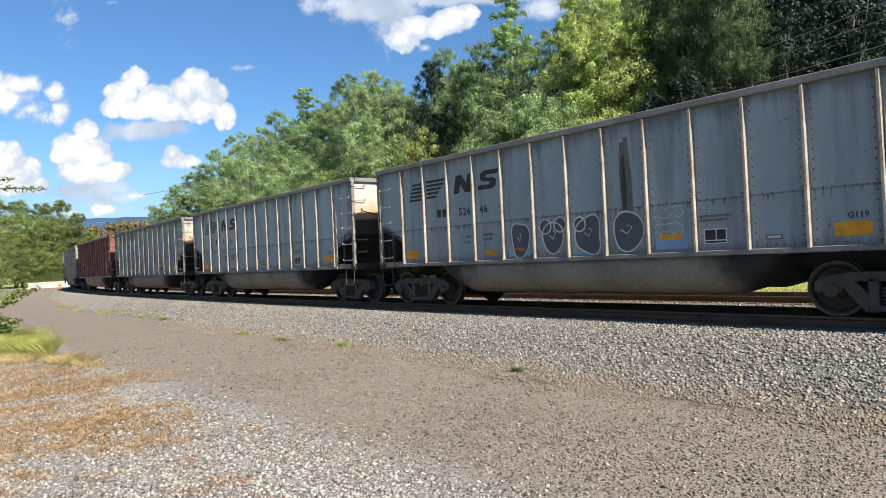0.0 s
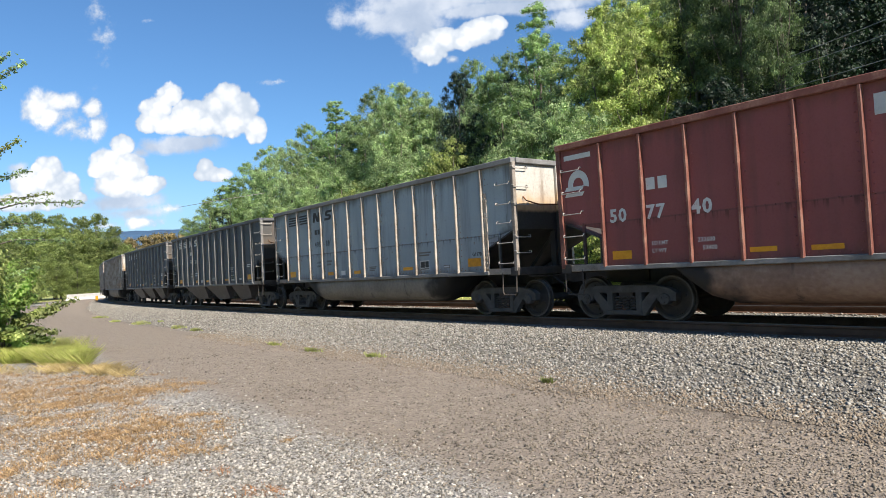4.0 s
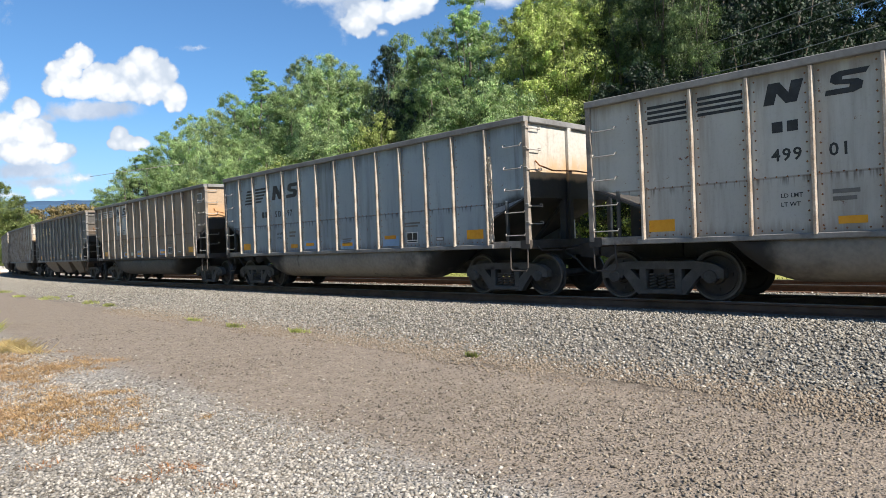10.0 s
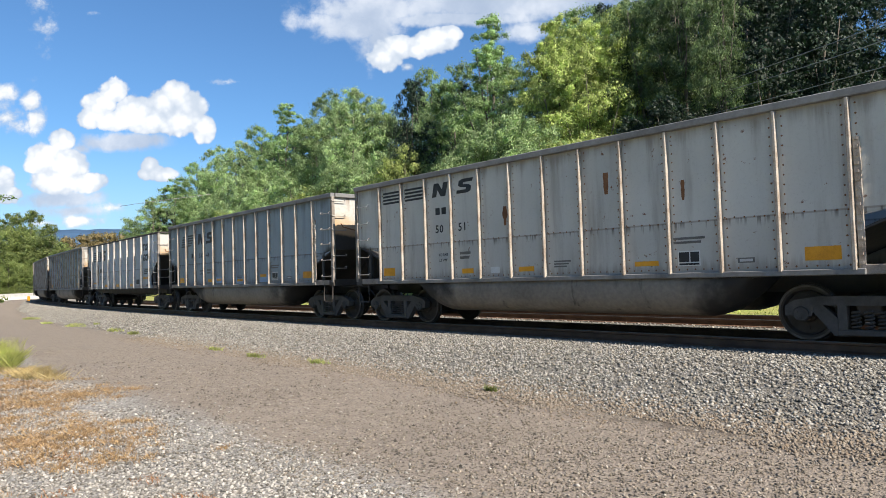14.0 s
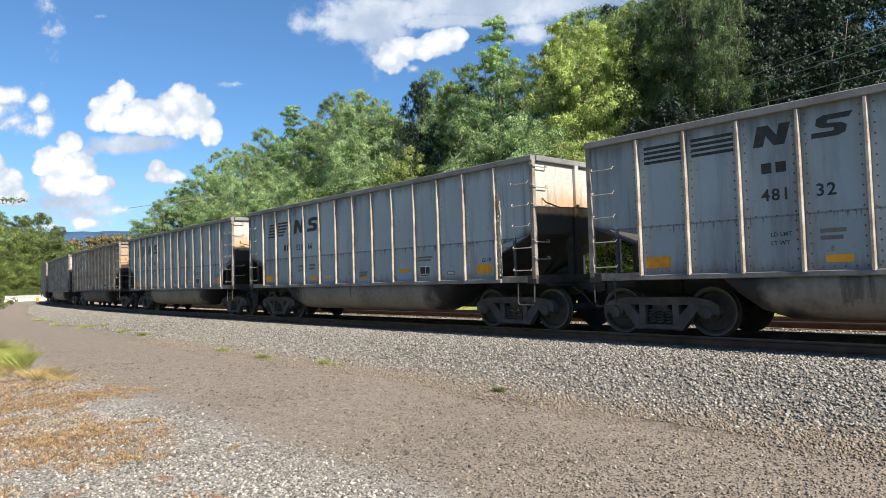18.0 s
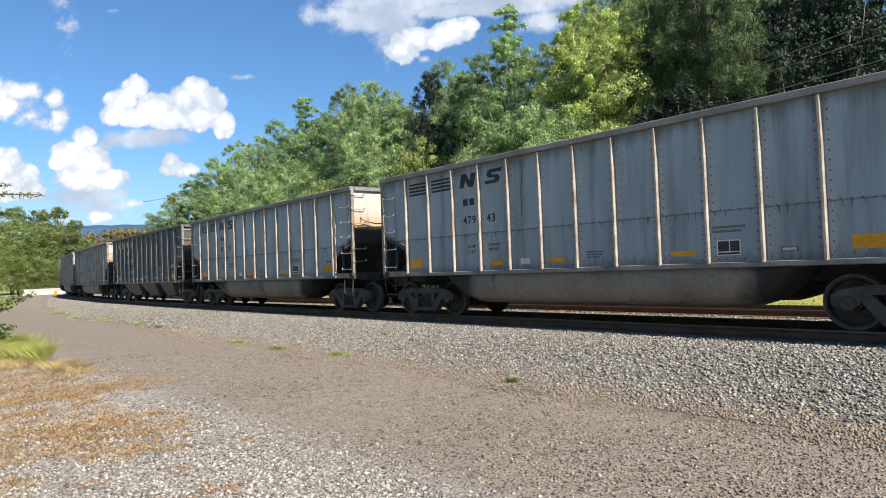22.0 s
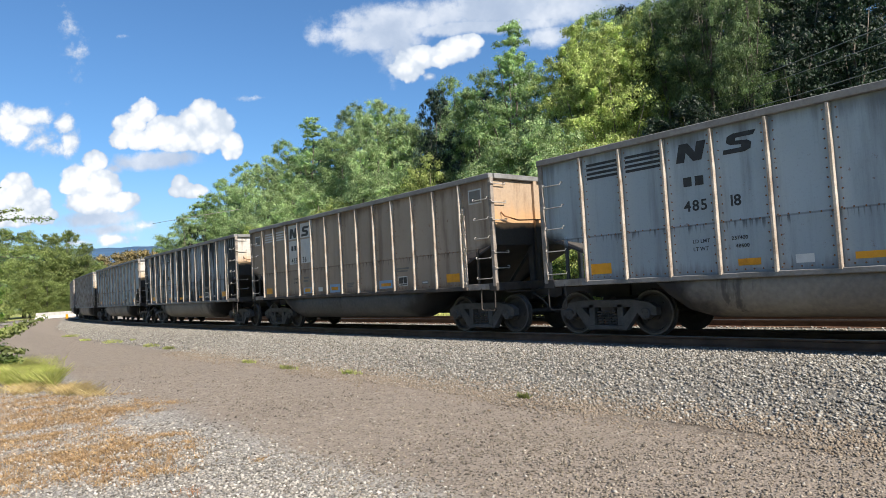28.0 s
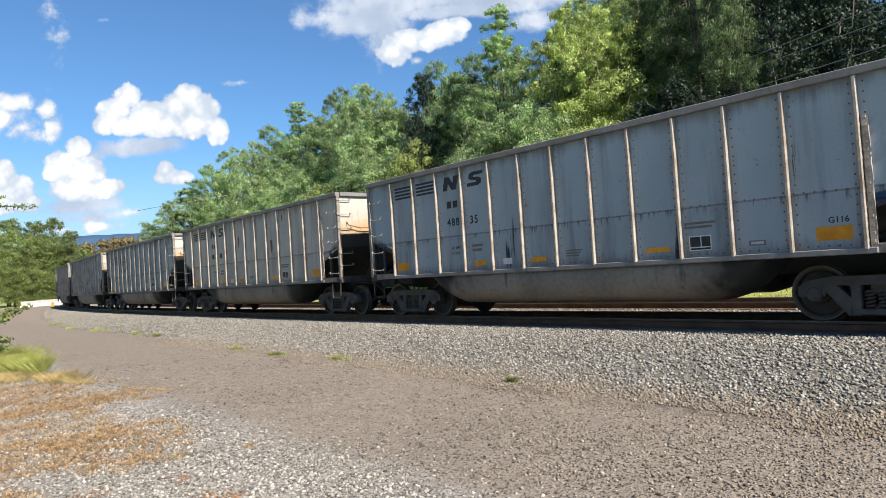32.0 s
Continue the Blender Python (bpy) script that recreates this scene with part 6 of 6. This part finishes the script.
def patch(car, name, x0, x1, z0, z1, mat, label="", y=FACE, poly=None):
    pts = tuple(poly) if poly else ((x0, z0), (x1, z0), (x1, z1), (x0, z1))
    key = (name, pts, mat.name, y)
    if key not in bar_cache:
        bar_cache[key] = Geo().flat(list(pts), y).mesh(name, mat)
    return part(name, bar_cache[key], car, label)


def bars(car, x, z, w, h, rows, mat):
    """Small unreadable writing: a bar for each line."""
    for i in range(rows):
        patch(car, "small_print", x, x + w * (1 - 0.12 * (i % 3)), z - i * h * 1.7, z - i * h * 1.7 + h, mat)


def slanted(x, z, w, h, lean):
    return ((x, z), (x + w, z), (x + w + lean, z + h), (x + lean, z + h))


def emblem(car, style, mat, pale=None):
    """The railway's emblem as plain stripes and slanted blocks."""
    if style == "mane":
        for i in range(5):
            z = 2.62 + i * 0.096
            patch(car, "stripe", 0, 0, 0, 0, mat, poly=slanted(RIBS[0] + 0.26 + i * 0.035, z, 0.52 - i * 0.015, 0.055, 0.03))
            patch(car, "stripe", 0, 0, 0, 0, mat, poly=slanted(RIBS[1] + 0.06, z + 0.02, 0.36 + i * 0.10, 0.055, 0.03))
        z0, h = 2.66, 0.42
        x, w = RIBS[2] + 0.19, 0.68
    elif style == "low":
        for i in range(5):
            patch(car, "stripe", 0, 0, 0, 0, mat, poly=slanted(-5.15 + i * 0.03, 2.53 + i * 0.12, 1.25 - i * 0.03, 0.07, 0.02))
        z0, h, x, w = 2.53, 0.55, -3.85, 0.72
    else:
        for i in range(4):
            z = 3.0 + i * 0.085
            patch(car, "stripe", RIBS[0] + 0.12, RIBS[1] - 0.08, z, z + 0.05, pale or mat)
            patch(car, "stripe", RIBS[1] + 0.10, RIBS[2] - 0.08, z, z + 0.05, pale or mat)
        z0, h = 2.99, 0.32
        x, w = RIBS[2] + 0.22, 0.54
    # two slanted blocks with notches
    lean = 0.12 * h / 0.5
    patch(car, "emblem_block", 0, 0, 0, 0, mat, poly=((x, z0), (x + w * 0.28, z0), (x + w * 0.36, z0 + h * 0.5), (x + w * 0.58, z0), (x + w * 0.86, z0), (x + w + lean * 0.3, z0 + h),
                                                      (x + w * 0.74, z0 + h), (x + w * 0.66, z0 + h * 0.48), (x + w * 0.44, z0 + h), (x + lean, z0 + h)))
    x += 0.888 if style != "low" else 0.70
    x -= 0.1 * w
    patch(car, "emblem_block", 0, 0, 0, 0, mat, poly=((x, z0), (x + w * 0.66, z0), (x + w * 0.84, z0 + h * 0.12), (x + w * 0.88, z0 + h * 0.42), (x + w * 0.76, z0 + h * 0.56), (x + w * 0.40, z0 + h * 0.62), (x + w * 0.42, z0 + h * 0.76),
                                                      (x + w * 0.94, z0 + h * 0.76), (x + w + lean * 0.2, z0 + h), (x + w * 0.34, z0 + h), (x + w * 0.16, z0 + h * 0.88), (x + w * 0.12, z0 + h * 0.58), (x + w * 0.24, z0 + h * 0.44), (x + w * 0.58, z0 + h * 0.38), (x + w * 0.56, z0 + h * 0.24), (x + w * 0.02, z0 + h * 0.24)))


def reflectors(car, spots, mat=None):
    for x, z, w, h in spots:
        patch(car, "reflector", x, x + w, z, z + h, mat or YELLOW, "faded yellow reflector panel")


def common_marks(car, style, ink, left, right, rnd, klass="", pale=None):
    r = RIBS
    soft = FAINT if ink is INK else PANEL
    emblem(car, style, ink, pale)
    if style == "mane":
        patch(car, "road_mark", r[1] + 0.45, r[1] + 0.59, 2.15, 2.33, ink)
        patch(car, "road_mark", r[1] + 0.65, r[1] + 0.79, 2.15, 2.33, ink)
        write(car, left, r[2] + 0.34, 2.14, 0.175, ink, 0.005)
        write(car, right, r[3] + 0.15, 2.14, 0.175, ink, 0.005)
    else:
        patch(car, "road_mark", r[2] + 0.33, r[2] + 0.48, 2.57, 2.73, ink)
        patch(car, "road_mark", r[2] + 0.54, r[2] + 0.69, 2.57, 2.73, ink)
        write(car, left, r[2] + 0.31, 2.15, 0.185, ink, 0.005)
        write(car, right, r[3] + 0.19, 2.15, 0.185, ink, 0.005)
    write(car, "LD LMT", r[2] + 0.42, 1.60, 0.065, ink, 0.001)
    write(car, "LT WT", r[2] + 0.42, 1.47, 0.065, ink, 0.001)
    if right == "18":
        write(car, "237400", r[3] + 0.20, 1.60, 0.065, ink, 0.001)
        write(car, "48600", r[3] + 0.26, 1.47, 0.065, ink, 0.001)
    else:
        bars(car, r[3] + 0.22, 1.61, 0.34, 0.06, 2, soft)
    spots = [(r[0] + 0.08, 1.18, 0.46, 0.20), (r[3] + 0.28, 1.18, 0.36, 0.11)]
    spots += [(r[4] + 0.20, 1.22, 0.41, 0.08), (r[6] + 0.18, 1.17, 0.45, 0.09), (r[8] + 0.18, 1.29, 0.44, 0.09)] if style == "mane" else [(r[5] + 0.18, 1.18, 0.40, 0.10), (r[8] + 0.2, 1.20, 0.46, 0.085)]
    spots.append((r[11] + 0.10, 1.16, 0.20, 0.45) if klass == "G118R" else (r[11] + 0.33, 1.20, 0.48, 0.20))
    reflectors(car, spots)
    if klass == "G118R":
        patch(car, "clean_patch", r[11] + 0.08, r[11] + 0.82, 1.12, 1.74, CLEAN, "cleaned pale blue paint patch", y=-1.502)
        patch(car, "small_print", r[11] + 0.50, r[11] + 0.78, 1.30, 1.42, FAINT)
    elif ink is INK and style == "mane":
        for x, z in ((r[4] + 0.12, 1.13), (r[6] + 0.10, 1.09), (r[8] + 0.12, 1.12)):
            patch(car, "clean_patch", x, x + 0.60, z, z + 0.24, CLEAN, "cleaned pale blue paint patch", y=-1.502)
    if style != "mane":
        patch(car, "label_plate", r[4] + 0.27, r[4] + 0.53, 1.17, 1.30, CHALK)
    # stencil panel: dark squares in a pale frame
    x = r[9] + 0.13
    patch(car, "stencil_frame", x, x + 0.39, 1.18, 1.43, CHALK)
    patch(car, "stencil_field", x + 0.02, x + 0.20, 1.245, 1.41, INK, y=FACE - 0.0025)
    patch(car, "stencil_field", x + 0.22, x + 0.37, 1.245, 1.41, INK, y=FACE - 0.0025)
    patch(car, "stencil_field", x + 0.02, x + 0.37, 1.195, 1.225, INK, y=FACE - 0.0025)
    if ink is not CHALK:
        bars(car, r[9] + 0.06, 1.62, 0.55, 0.04, 2, soft)
    bars(car, r[6] + 0.2, 1.34, 0.4, 0.03, 3, soft)
    patch(car, "label_plate", r[10] + 0.24, r[10] + 0.50, 1.20, 1.28, soft)
    patch(car, "label_field", r[10] + 0.27, r[10] + 0.47, 1.22, 1.26, PANEL, y=FACE - 0.0025)
    if klass:
        write(car, klass, r[11] + (0.36 if klass == "G118R" else 0.50), 1.45, 0.09, ink, 0.002)


def streaks(car, rnd, count, mat, x0=-5.2, x1=5.2, tall=(0.5, 1.6), bottom=False):
    """Runs of tar or rust down the side, with ragged edges."""
    for i in range(count):
        x = rnd.uniform(x0, x1)
        if min(abs(x - q) for q in RIBS) < 0.1:
            x += 0.2
        h = rnd.uniform(*tall)
        z1 = SILL + 0.06 + h if bottom else rnd.uniform(2.2, 3.4)
        z0 = SILL + 0.06 if bottom else max(SILL + 0.1, z1 - h)
        w = rnd.uniform(0.04, 0.16)
        left, right = [], []
        n = 7
        for k in range(n):
            t = k / (n - 1)
            half = w * (0.3 + 0.7 * math.sin(math.pi * min(1, 0.15 + 0.8 * t))) * rnd.uniform(0.6, 1.2) * 0.5
            z = z1 + (z0 - z1) * t
            left.append((x - half, z))
            right.append((x + half + 0.01, z))
        patch(car, "stain", 0, 0, 0, 0, mat, "dark run of tar down the side", y=-1.5022, poly=tuple(left + right[::-1]))


def scrawl(car):
    """White-outlined scrawled shapes with dark fills, and a few scribbled lines."""
    r = RIBS
    rnd = random.Random(8)
    z = 1.47

    def ring(cx, cz, rx, rz, lobes=0.0, phase=0.0, power=2.0):
        pts = []
        for a in np.linspace(0, 2 * math.pi, 25)[:-1]:
            q = (abs(math.cos(a)) ** power + abs(math.sin(a)) ** power) ** (-1 / power) * (1 + lobes * math.sin(3 * a + phase))
            pts.append((cx + rx * q * math.cos(a), cz + rz * q * math.sin(a)))
        return pts

    bodies = [ring(r[4] + 0.47, z, 0.25, 0.36, 0.10, 0.6, 2.6), ring(r[5] + 0.28, z + 0.23, 0.15, 0.15), ring(r[5] + 0.66, z + 0.25, 0.15, 0.15), ring(r[5] + 0.47, z, 0.27, 0.32, 0.05),
              ring(r[6] + 0.26, z + 0.22, 0.14, 0.14), ring(r[6] + 0.46, z, 0.29, 0.36, 0.12, -1.57, 2.8), ring(r[7] + 0.46, z + 0.02, 0.32, 0.37, 0.05, 1.0)]
    for k, fill in enumerate(bodies):
        deep = 0.0005 * k
        patch(car, "graffiti_fill", 0, 0, 0, 0, SPRAY, "dark grey sprayed letter", y=FACE - deep, poly=tuple(fill))
        part("graffiti_line", Geo().tube([(px, FACE - 0.006, pz) for px, pz in fill + fill[:1]], 0.017, 4).mesh("graffiti_line", CHALK), car, "white spray-painted outline")
    for cx, w in ((r[4] + 0.45, 0.05), (r[5] + 0.47, 0.10), (r[6] + 0.47, 0.10), (r[7] + 0.44, 0.13)):
        pts = [(cx - w, FACE - 0.006, z + 0.05), (cx, FACE - 0.006, z - 0.03), (cx + w * 0.8, FACE - 0.006, z + 0.10), (cx + w * 0.1, FACE - 0.006, z + 0.13)]
        part("graffiti_line", Geo().tube(pts, 0.012, 4).mesh("graffiti_line", CHALK), car, "white spray-painted outline")
    for i in range(4):
        pts = [(r[8] + 0.12 + 0.05 * j, FACE - 0.003, 1.86 - 0.15 * i + rnd.uniform(-0.05, 0.05)) for j in range(12)]
        part("graffiti_line", Geo().tube(pts, 0.009, 4).mesh("graffiti_line", CHALK), car, "white scribbled line")


# one of each kind stands as the pattern; the train below takes it over as its first use
KINDS = {
    "grey": (lambda: gondola(GREY, RIB, "weathered grey ribbed coal gondola with rounded tubs")),
    "tarred": (lambda: gondola(TARRED, RIB, "grey ribbed coal gondola streaked with black tar runs")),
    "pale": (lambda: gondola(PALE, RIB, "pale grey rust-stained ribbed coal gondola")),
    "brown": (lambda: gondola(BROWN, RIB, "brown grime-covered ribbed coal gondola")),
    "red": (lambda: gondola(RED, RIB_RED, "oxide red ribbed coal gondola with rusty tubs")),
    "black": (lambda: gondola(BLACK, RIB_DARK, "black ribbed hopper car with tapering hoppers", "hopper")),
    "dusk": (lambda: gondola(DUSK, RIB_DARK, "dusty dark ribbed hopper car with cream emblem", "hopper")),
    "flat": flat_gondola,
}
# kind, emblem style, figures, class mark, tar runs; from the front of the train to its rear
TRAIN = (
    ("grey", "mane", "", "", "", 0), ("grey", "box", "", "", "", 0),
    ("grey", "mane", "526", "46", "G119", 1), ("grey", "mane", "511", "51", "G119", 0), ("grey", "box", "488", "54", "", 1),
    ("red", "", "", "", "", 0), ("grey", "box", "495", "89", "G117R", 0), ("black", "box", "149", "20", "", 0), ("black", "box", "148", "941", "H69", 0),
    ("pale", "box", "516", "65", "G118R", 0), ("pale", "box", "499", "01", "G117R", 2), ("grey", "mane", "513", "97", "", 3), ("brown", "box", "469", "33", "", 0),
    ("dusk", "mane", "146", "367", "", 1), ("pale", "box", "50", "51", "", 2), ("grey", "mane", "532", "44", "", 0), ("flat", "low", "25", "657", "", 0),
    ("grey", "box", "481", "32", "G116", 5), ("grey", "mane", "523", "66", "G119", 0), ("grey", "mane", "527", "45", "G119", 1), ("brown", "box", "468", "28", "", 0),
    ("grey", "box", "479", "43", "", 0), ("grey", "box", "492", "77", "G116", 0), ("black", "box", "147", "512", "H65", 0), ("grey", "box", "473", "57", "G116", 1),
    ("grey", "box", "", "", "", 1), ("grey", "box", "485", "18", "G116", 3), ("brown", "box", "469", "36", "", 0), ("tarred", "box", "47", "", "", 16),
    ("grey", "box", "483", "53", "", 1), ("grey", "box", "488", "35", "G116", 0), ("pale", "box", "", "", "", 0), ("grey", "mane", "", "", "", 1),
    ("grey", "box", "", "", "", 1), ("grey", "mane", "", "", "", 0), ("black", "box", "", "", "", 0), ("grey", "box", "", "", "", 0),
    ("grey", "mane", "", "", "", 0),
)
FIRST = -2


def marks(car, n, kind, style, left, right, klass, runs):
    rnd = random.Random(100 + n)
    end_stains(car, rnd, CHALK if kind in ("black", "dusk", "red") else INK, kind not in ("black", "red"))
    r = RIBS
    if kind in ("black", "dusk"):
        ink = CHALK if kind == "black" else CREAM
        common_marks(car, style, ink, left, right, rnd, klass)
        if kind == "black":
            write(car, "EXW 10-7 H 12-7", r[9] - 0.06, 1.72, 0.05, ink, 0.001)
            write(car, "EW 10-7 H 12-6", r[9] - 0.06, 1.64, 0.05, ink, 0.001)
            write(car, "CU FT 3764", r[9] + 0.08, 1.56, 0.05, ink, 0.001)
            write(car, "2 INCH TREAD COMBO SHOES", r[11] + 0.12, 1.12, 0.035, ink, 0.0)
            bars(car, r[11] + 0.30, 1.78, 0.40, 0.045, 2, ink)
    elif kind == "red":
        patch(car, "company_mark", -6.28, -5.62, 3.25, 3.35, CHALK)
        arc = [(-5.95 + 0.26 * math.cos(a), 2.72 + 0.30 * math.sin(a)) for a in np.linspace(-0.2, 3.3, 14)]
        inner = [(-5.95 + 0.13 * math.cos(a), 2.72 + 0.15 * math.sin(a)) for a in np.linspace(3.3, -0.2, 14)]
        patch(car, "emblem_block", 0, 0, 0, 0, CHALK, poly=tuple(arc + inner))
        for i in range(2):
            patch(car, "emblem_block", 0, 0, 0, 0, CHALK, poly=slanted(-6.3, 2.50 + i * 0.12, 0.44, 0.08, 0.05))
        patch(car, "road_mark", -4.43, -4.25, 2.42, 2.64, CHALK)
        patch(car, "road_mark", -4.19, -4.01, 2.42, 2.64, CHALK)
        for words, x in (("50", -5.25), ("77", -4.46), ("40", -3.58)):
            write(car, words, x, 1.90, 0.25, CHALK, 0.011)
        write(car, "LD LMT", -4.38, 1.41, 0.07, CHALK, 0.001)
        write(car, "LT WT", -4.38, 1.27, 0.07, CHALK, 0.001)
        write(car, "232600", -3.50, 1.41, 0.075, CHALK, 0.001)
        write(car, "53400", -3.42, 1.27, 0.075, CHALK, 0.001)
        reflectors(car, ((r[0] + 0.15, 1.18, 0.42, 0.16), (-2.63, 1.18, 0.42, 0.08), (-1.72, 1.16, 0.44, 0.08), (r[7] + 0.2, 1.14, 0.5, 0.1), (r[8] + 0.2, 1.14, 0.5, 0.1), (r[11] + 0.26, 1.18, 0.5, 0.34)))
        patch(car, "stencil_frame", r[9] + 0.14, r[9] + 0.66, 1.22, 1.5, CHALK)
        patch(car, "stencil_field", r[9] + 0.17, r[9] + 0.38, 1.26, 1.47, INK, y=FACE - 0.0025)
        patch(car, "stencil_field", r[9] + 0.42, r[9] + 0.63, 1.26, 1.47, INK, y=FACE - 0.0025)
        patch(car, "label_plate", r[5] + 0.15, r[5] + 0.75, 3.0, 3.3, PANEL, "pale peeling placard")
        write(car, "G52", r[11] + 0.3, 1.22, 0.12, CHALK, 0.004)
        bars(car, r[11] + 0.25, 1.85, 0.45, 0.05, 4, CHALK)
        brake_wheel(car, CHALK)
    elif kind == "flat":
        emblem(car, "low", INK)
        patch(car, "road_mark", -3.75, -3.62, 1.9, 2.1, INK)
        patch(car, "road_mark", -3.58, -3.45, 1.9, 2.1, INK)
        write(car, left, -3.80, 1.50, 0.23, INK, 0.002)
        write(car, right, -3.0, 1.50, 0.23, INK, 0.002)
        write(car, "TOP", 4.10, 2.76, 0.30, INK, 0.022)
        write(car, "GON", 4.12, 2.28, 0.30, INK, 0.022)
        write(car, "G-85R", 4.55, 1.09, 0.10, INK, 0.004)
        reflectors(car, ((-5.2, 1.28, 0.62, 0.09), (-2.7, 1.1, 0.46, 0.13), (-0.45, 1.1, 0.46, 0.13), (2.0, 1.1, 0.46, 0.13), (4.15, 1.42, 0.86, 0.11)))
        patch(car, "stencil_field", 3.05, 3.55, 1.2, 1.42, INK)
        bars(car, 4.3, 1.82, 0.6, 0.05, 3, INK)
        # rust that runs down beside the end ribs
        for x, z, w, h in ((-4.15, 1.20, 0.08, 1.15), (-5.32, 1.06, 0.05, 0.45), (4.02, 1.15, 0.05, 0.7)):
            half = [(x + w * q, z + h * k) for q, k in ((0.2, 0.0), (0.55, 0.02), (0.9, 0.12), (0.75, 0.5), (1.0, 0.8), (0.7, 1.0), (0.3, 0.97), (0.1, 0.75), (0.25, 0.4))]
            patch(car, "rust_stain", 0, 0, 0, 0, RUST, "brown rust stain down the side", poly=tuple(half))
    else:
        if kind == "brown":
            patch(car, "pale_panel", r[2] + 0.16, r[3] - 0.12, 2.95, 3.42, PANEL, "cleaned pale lettering panel", y=-1.502)
            patch(car, "pale_panel", r[3] + 0.10, r[4] - 0.10, 2.95, 3.42, PANEL, "cleaned pale lettering panel", y=-1.502)
            patch(car, "pale_panel", r[2] + 0.16, r[3] - 0.12, 2.12, 2.90, PANEL, "cleaned pale lettering panel", y=-1.502)
            patch(car, "pale_panel", r[3] + 0.10, r[4] - 0.10, 2.12, 2.90, PANEL, "cleaned pale lettering panel", y=-1.502)
            for x, z, w, h in ((r[3] + 0.20, 1.13, 0.52, 0.19), (r[5] + 0.10, 1.11, 0.60, 0.25), (r[8] + 0.11, 1.14, 0.62, 0.22)):
                patch(car, "clean_patch", x, x + w, z, z + h, CLEAN, "cleaned pale blue paint patch", y=-1.502)
            for x, z in ((-6.10, 2.96), (5.66, 2.96)):
                patch(car, "placard_frame", x, x + 0.44, z, z + 0.34, PANEL, "pale placard frame")
                patch(car, "placard_field", x + 0.035, x + 0.405, z + 0.035, z + 0.305, DUSK, "dark blank placard", y=FACE - 0.0025)
        common_marks(car, style, INK, left, right, rnd, klass, PANEL if kind == "brown" else None)
        if kind == "pale":
            streaks(car, rnd, 3, RUST, -1.5, 4.5, (0.2, 0.5))
    if runs == 5:
        streaks(car, rnd, runs, FAINT, -5.0, 5.2, (0.5, 1.3), True)
    if left == "526":
        scrawl(car)
        streaks(car, rnd, 4, FAINT, r[7] + 0.36, r[7] + 0.56, (1.3, 1.9))


cars = []
LONG = 1.027


def build_train():
    made = {}
    for i, (kind, style, left, right, klass, runs) in enumerate(TRAIN):
        if kind not in made:
            made[kind] = KINDS[kind]()
        cars.append((i + FIRST, kind))
    plain = made
    thing = {}
    for i, row in enumerate(TRAIN):
        kind = row[0]
        last = all(r[0] != kind for r in TRAIN[i + 1:])
        thing[i] = plain[kind] if last else copy_thing(plain[kind], pose(0, 0, 0))
    for i, row in enumerate(TRAIN):
        if 0 <= i + FIRST <= 33:
            marks(thing[i], i + FIRST, *row)
        if row[0] == "red":
            thing[i].scale.x = LONG
        cars[i] = (i + FIRST, thing[i])


build_train()


def run(t):
    """How far the head of car 0 has come along the line at t seconds."""
    return 2.80 + 12.08 * t + 0.0132 * t * t


# small differences in the cars' lengths
NUDGE = {0: -0.10, 1: 0.03, 2: 0.02, 3: 0.08, 4: -0.17, 5: -0.10, 6: 0.08, 7: -0.06, 8: 0.12, 9: 0.13, 10: 0.04, 11: -0.20, 12: -0.21, 13: 0.05, 14: 0.05, 15: 0.00, 16: 0.08, 17: 0.06, 18: -0.30, 19: -0.25, 20: -0.30, 21: -0.10, 22: -0.27, 23: -0.05, 24: 0.16, 25: 0.14, 26: 0.11, 27: 0.16, 28: 0.10, 29: -0.05}


def motions():
    times = [float(t) for t in range(33)]
    for n, car in cars:
        rows = []
        for t in times:
            mid = run(t) - PITCH * n - BODY * car.scale.x + NUDGE.get(n, 0.0)
            x0, y0, _ = on_line(mid - TRUCK_X)
            x1, y1, _ = on_line(mid + TRUCK_X)
            rows.append((t, pose((x0 + x1) / 2, (y0 + y1) / 2, RAIL_Z + BODY_UP, 0, 0, math.degrees(math.atan2(y1 - y0, x1 - x0)))))
        walk(car, rows)
        # its wheels turn while it goes by
        near = [k / FPS for k in range(32 * FPS + 1) if -34 < run(k / FPS) - PITCH * n - BODY < 9]
        if len(near) < 2:
            continue
        spin = [(t, math.degrees((run(t) - run(near[0])) / 0.437)) for t in near]
        if near[0] > 0:
            spin.insert(0, (0.0, spin[0][1]))
        if near[-1] < 32:
            spin.append((32.0, spin[-1][1]))
        for truck in car.children:
            if truck.name.startswith("truck"):
                for wheel in truck.children:
                    if wheel.name.startswith("wheelset"):
                        x = wheel.location.x
                        walk(wheel, [(t, pose(x, 0, 0.437, 0, a % 360.0, 0)) for t, a in spin])


motions()
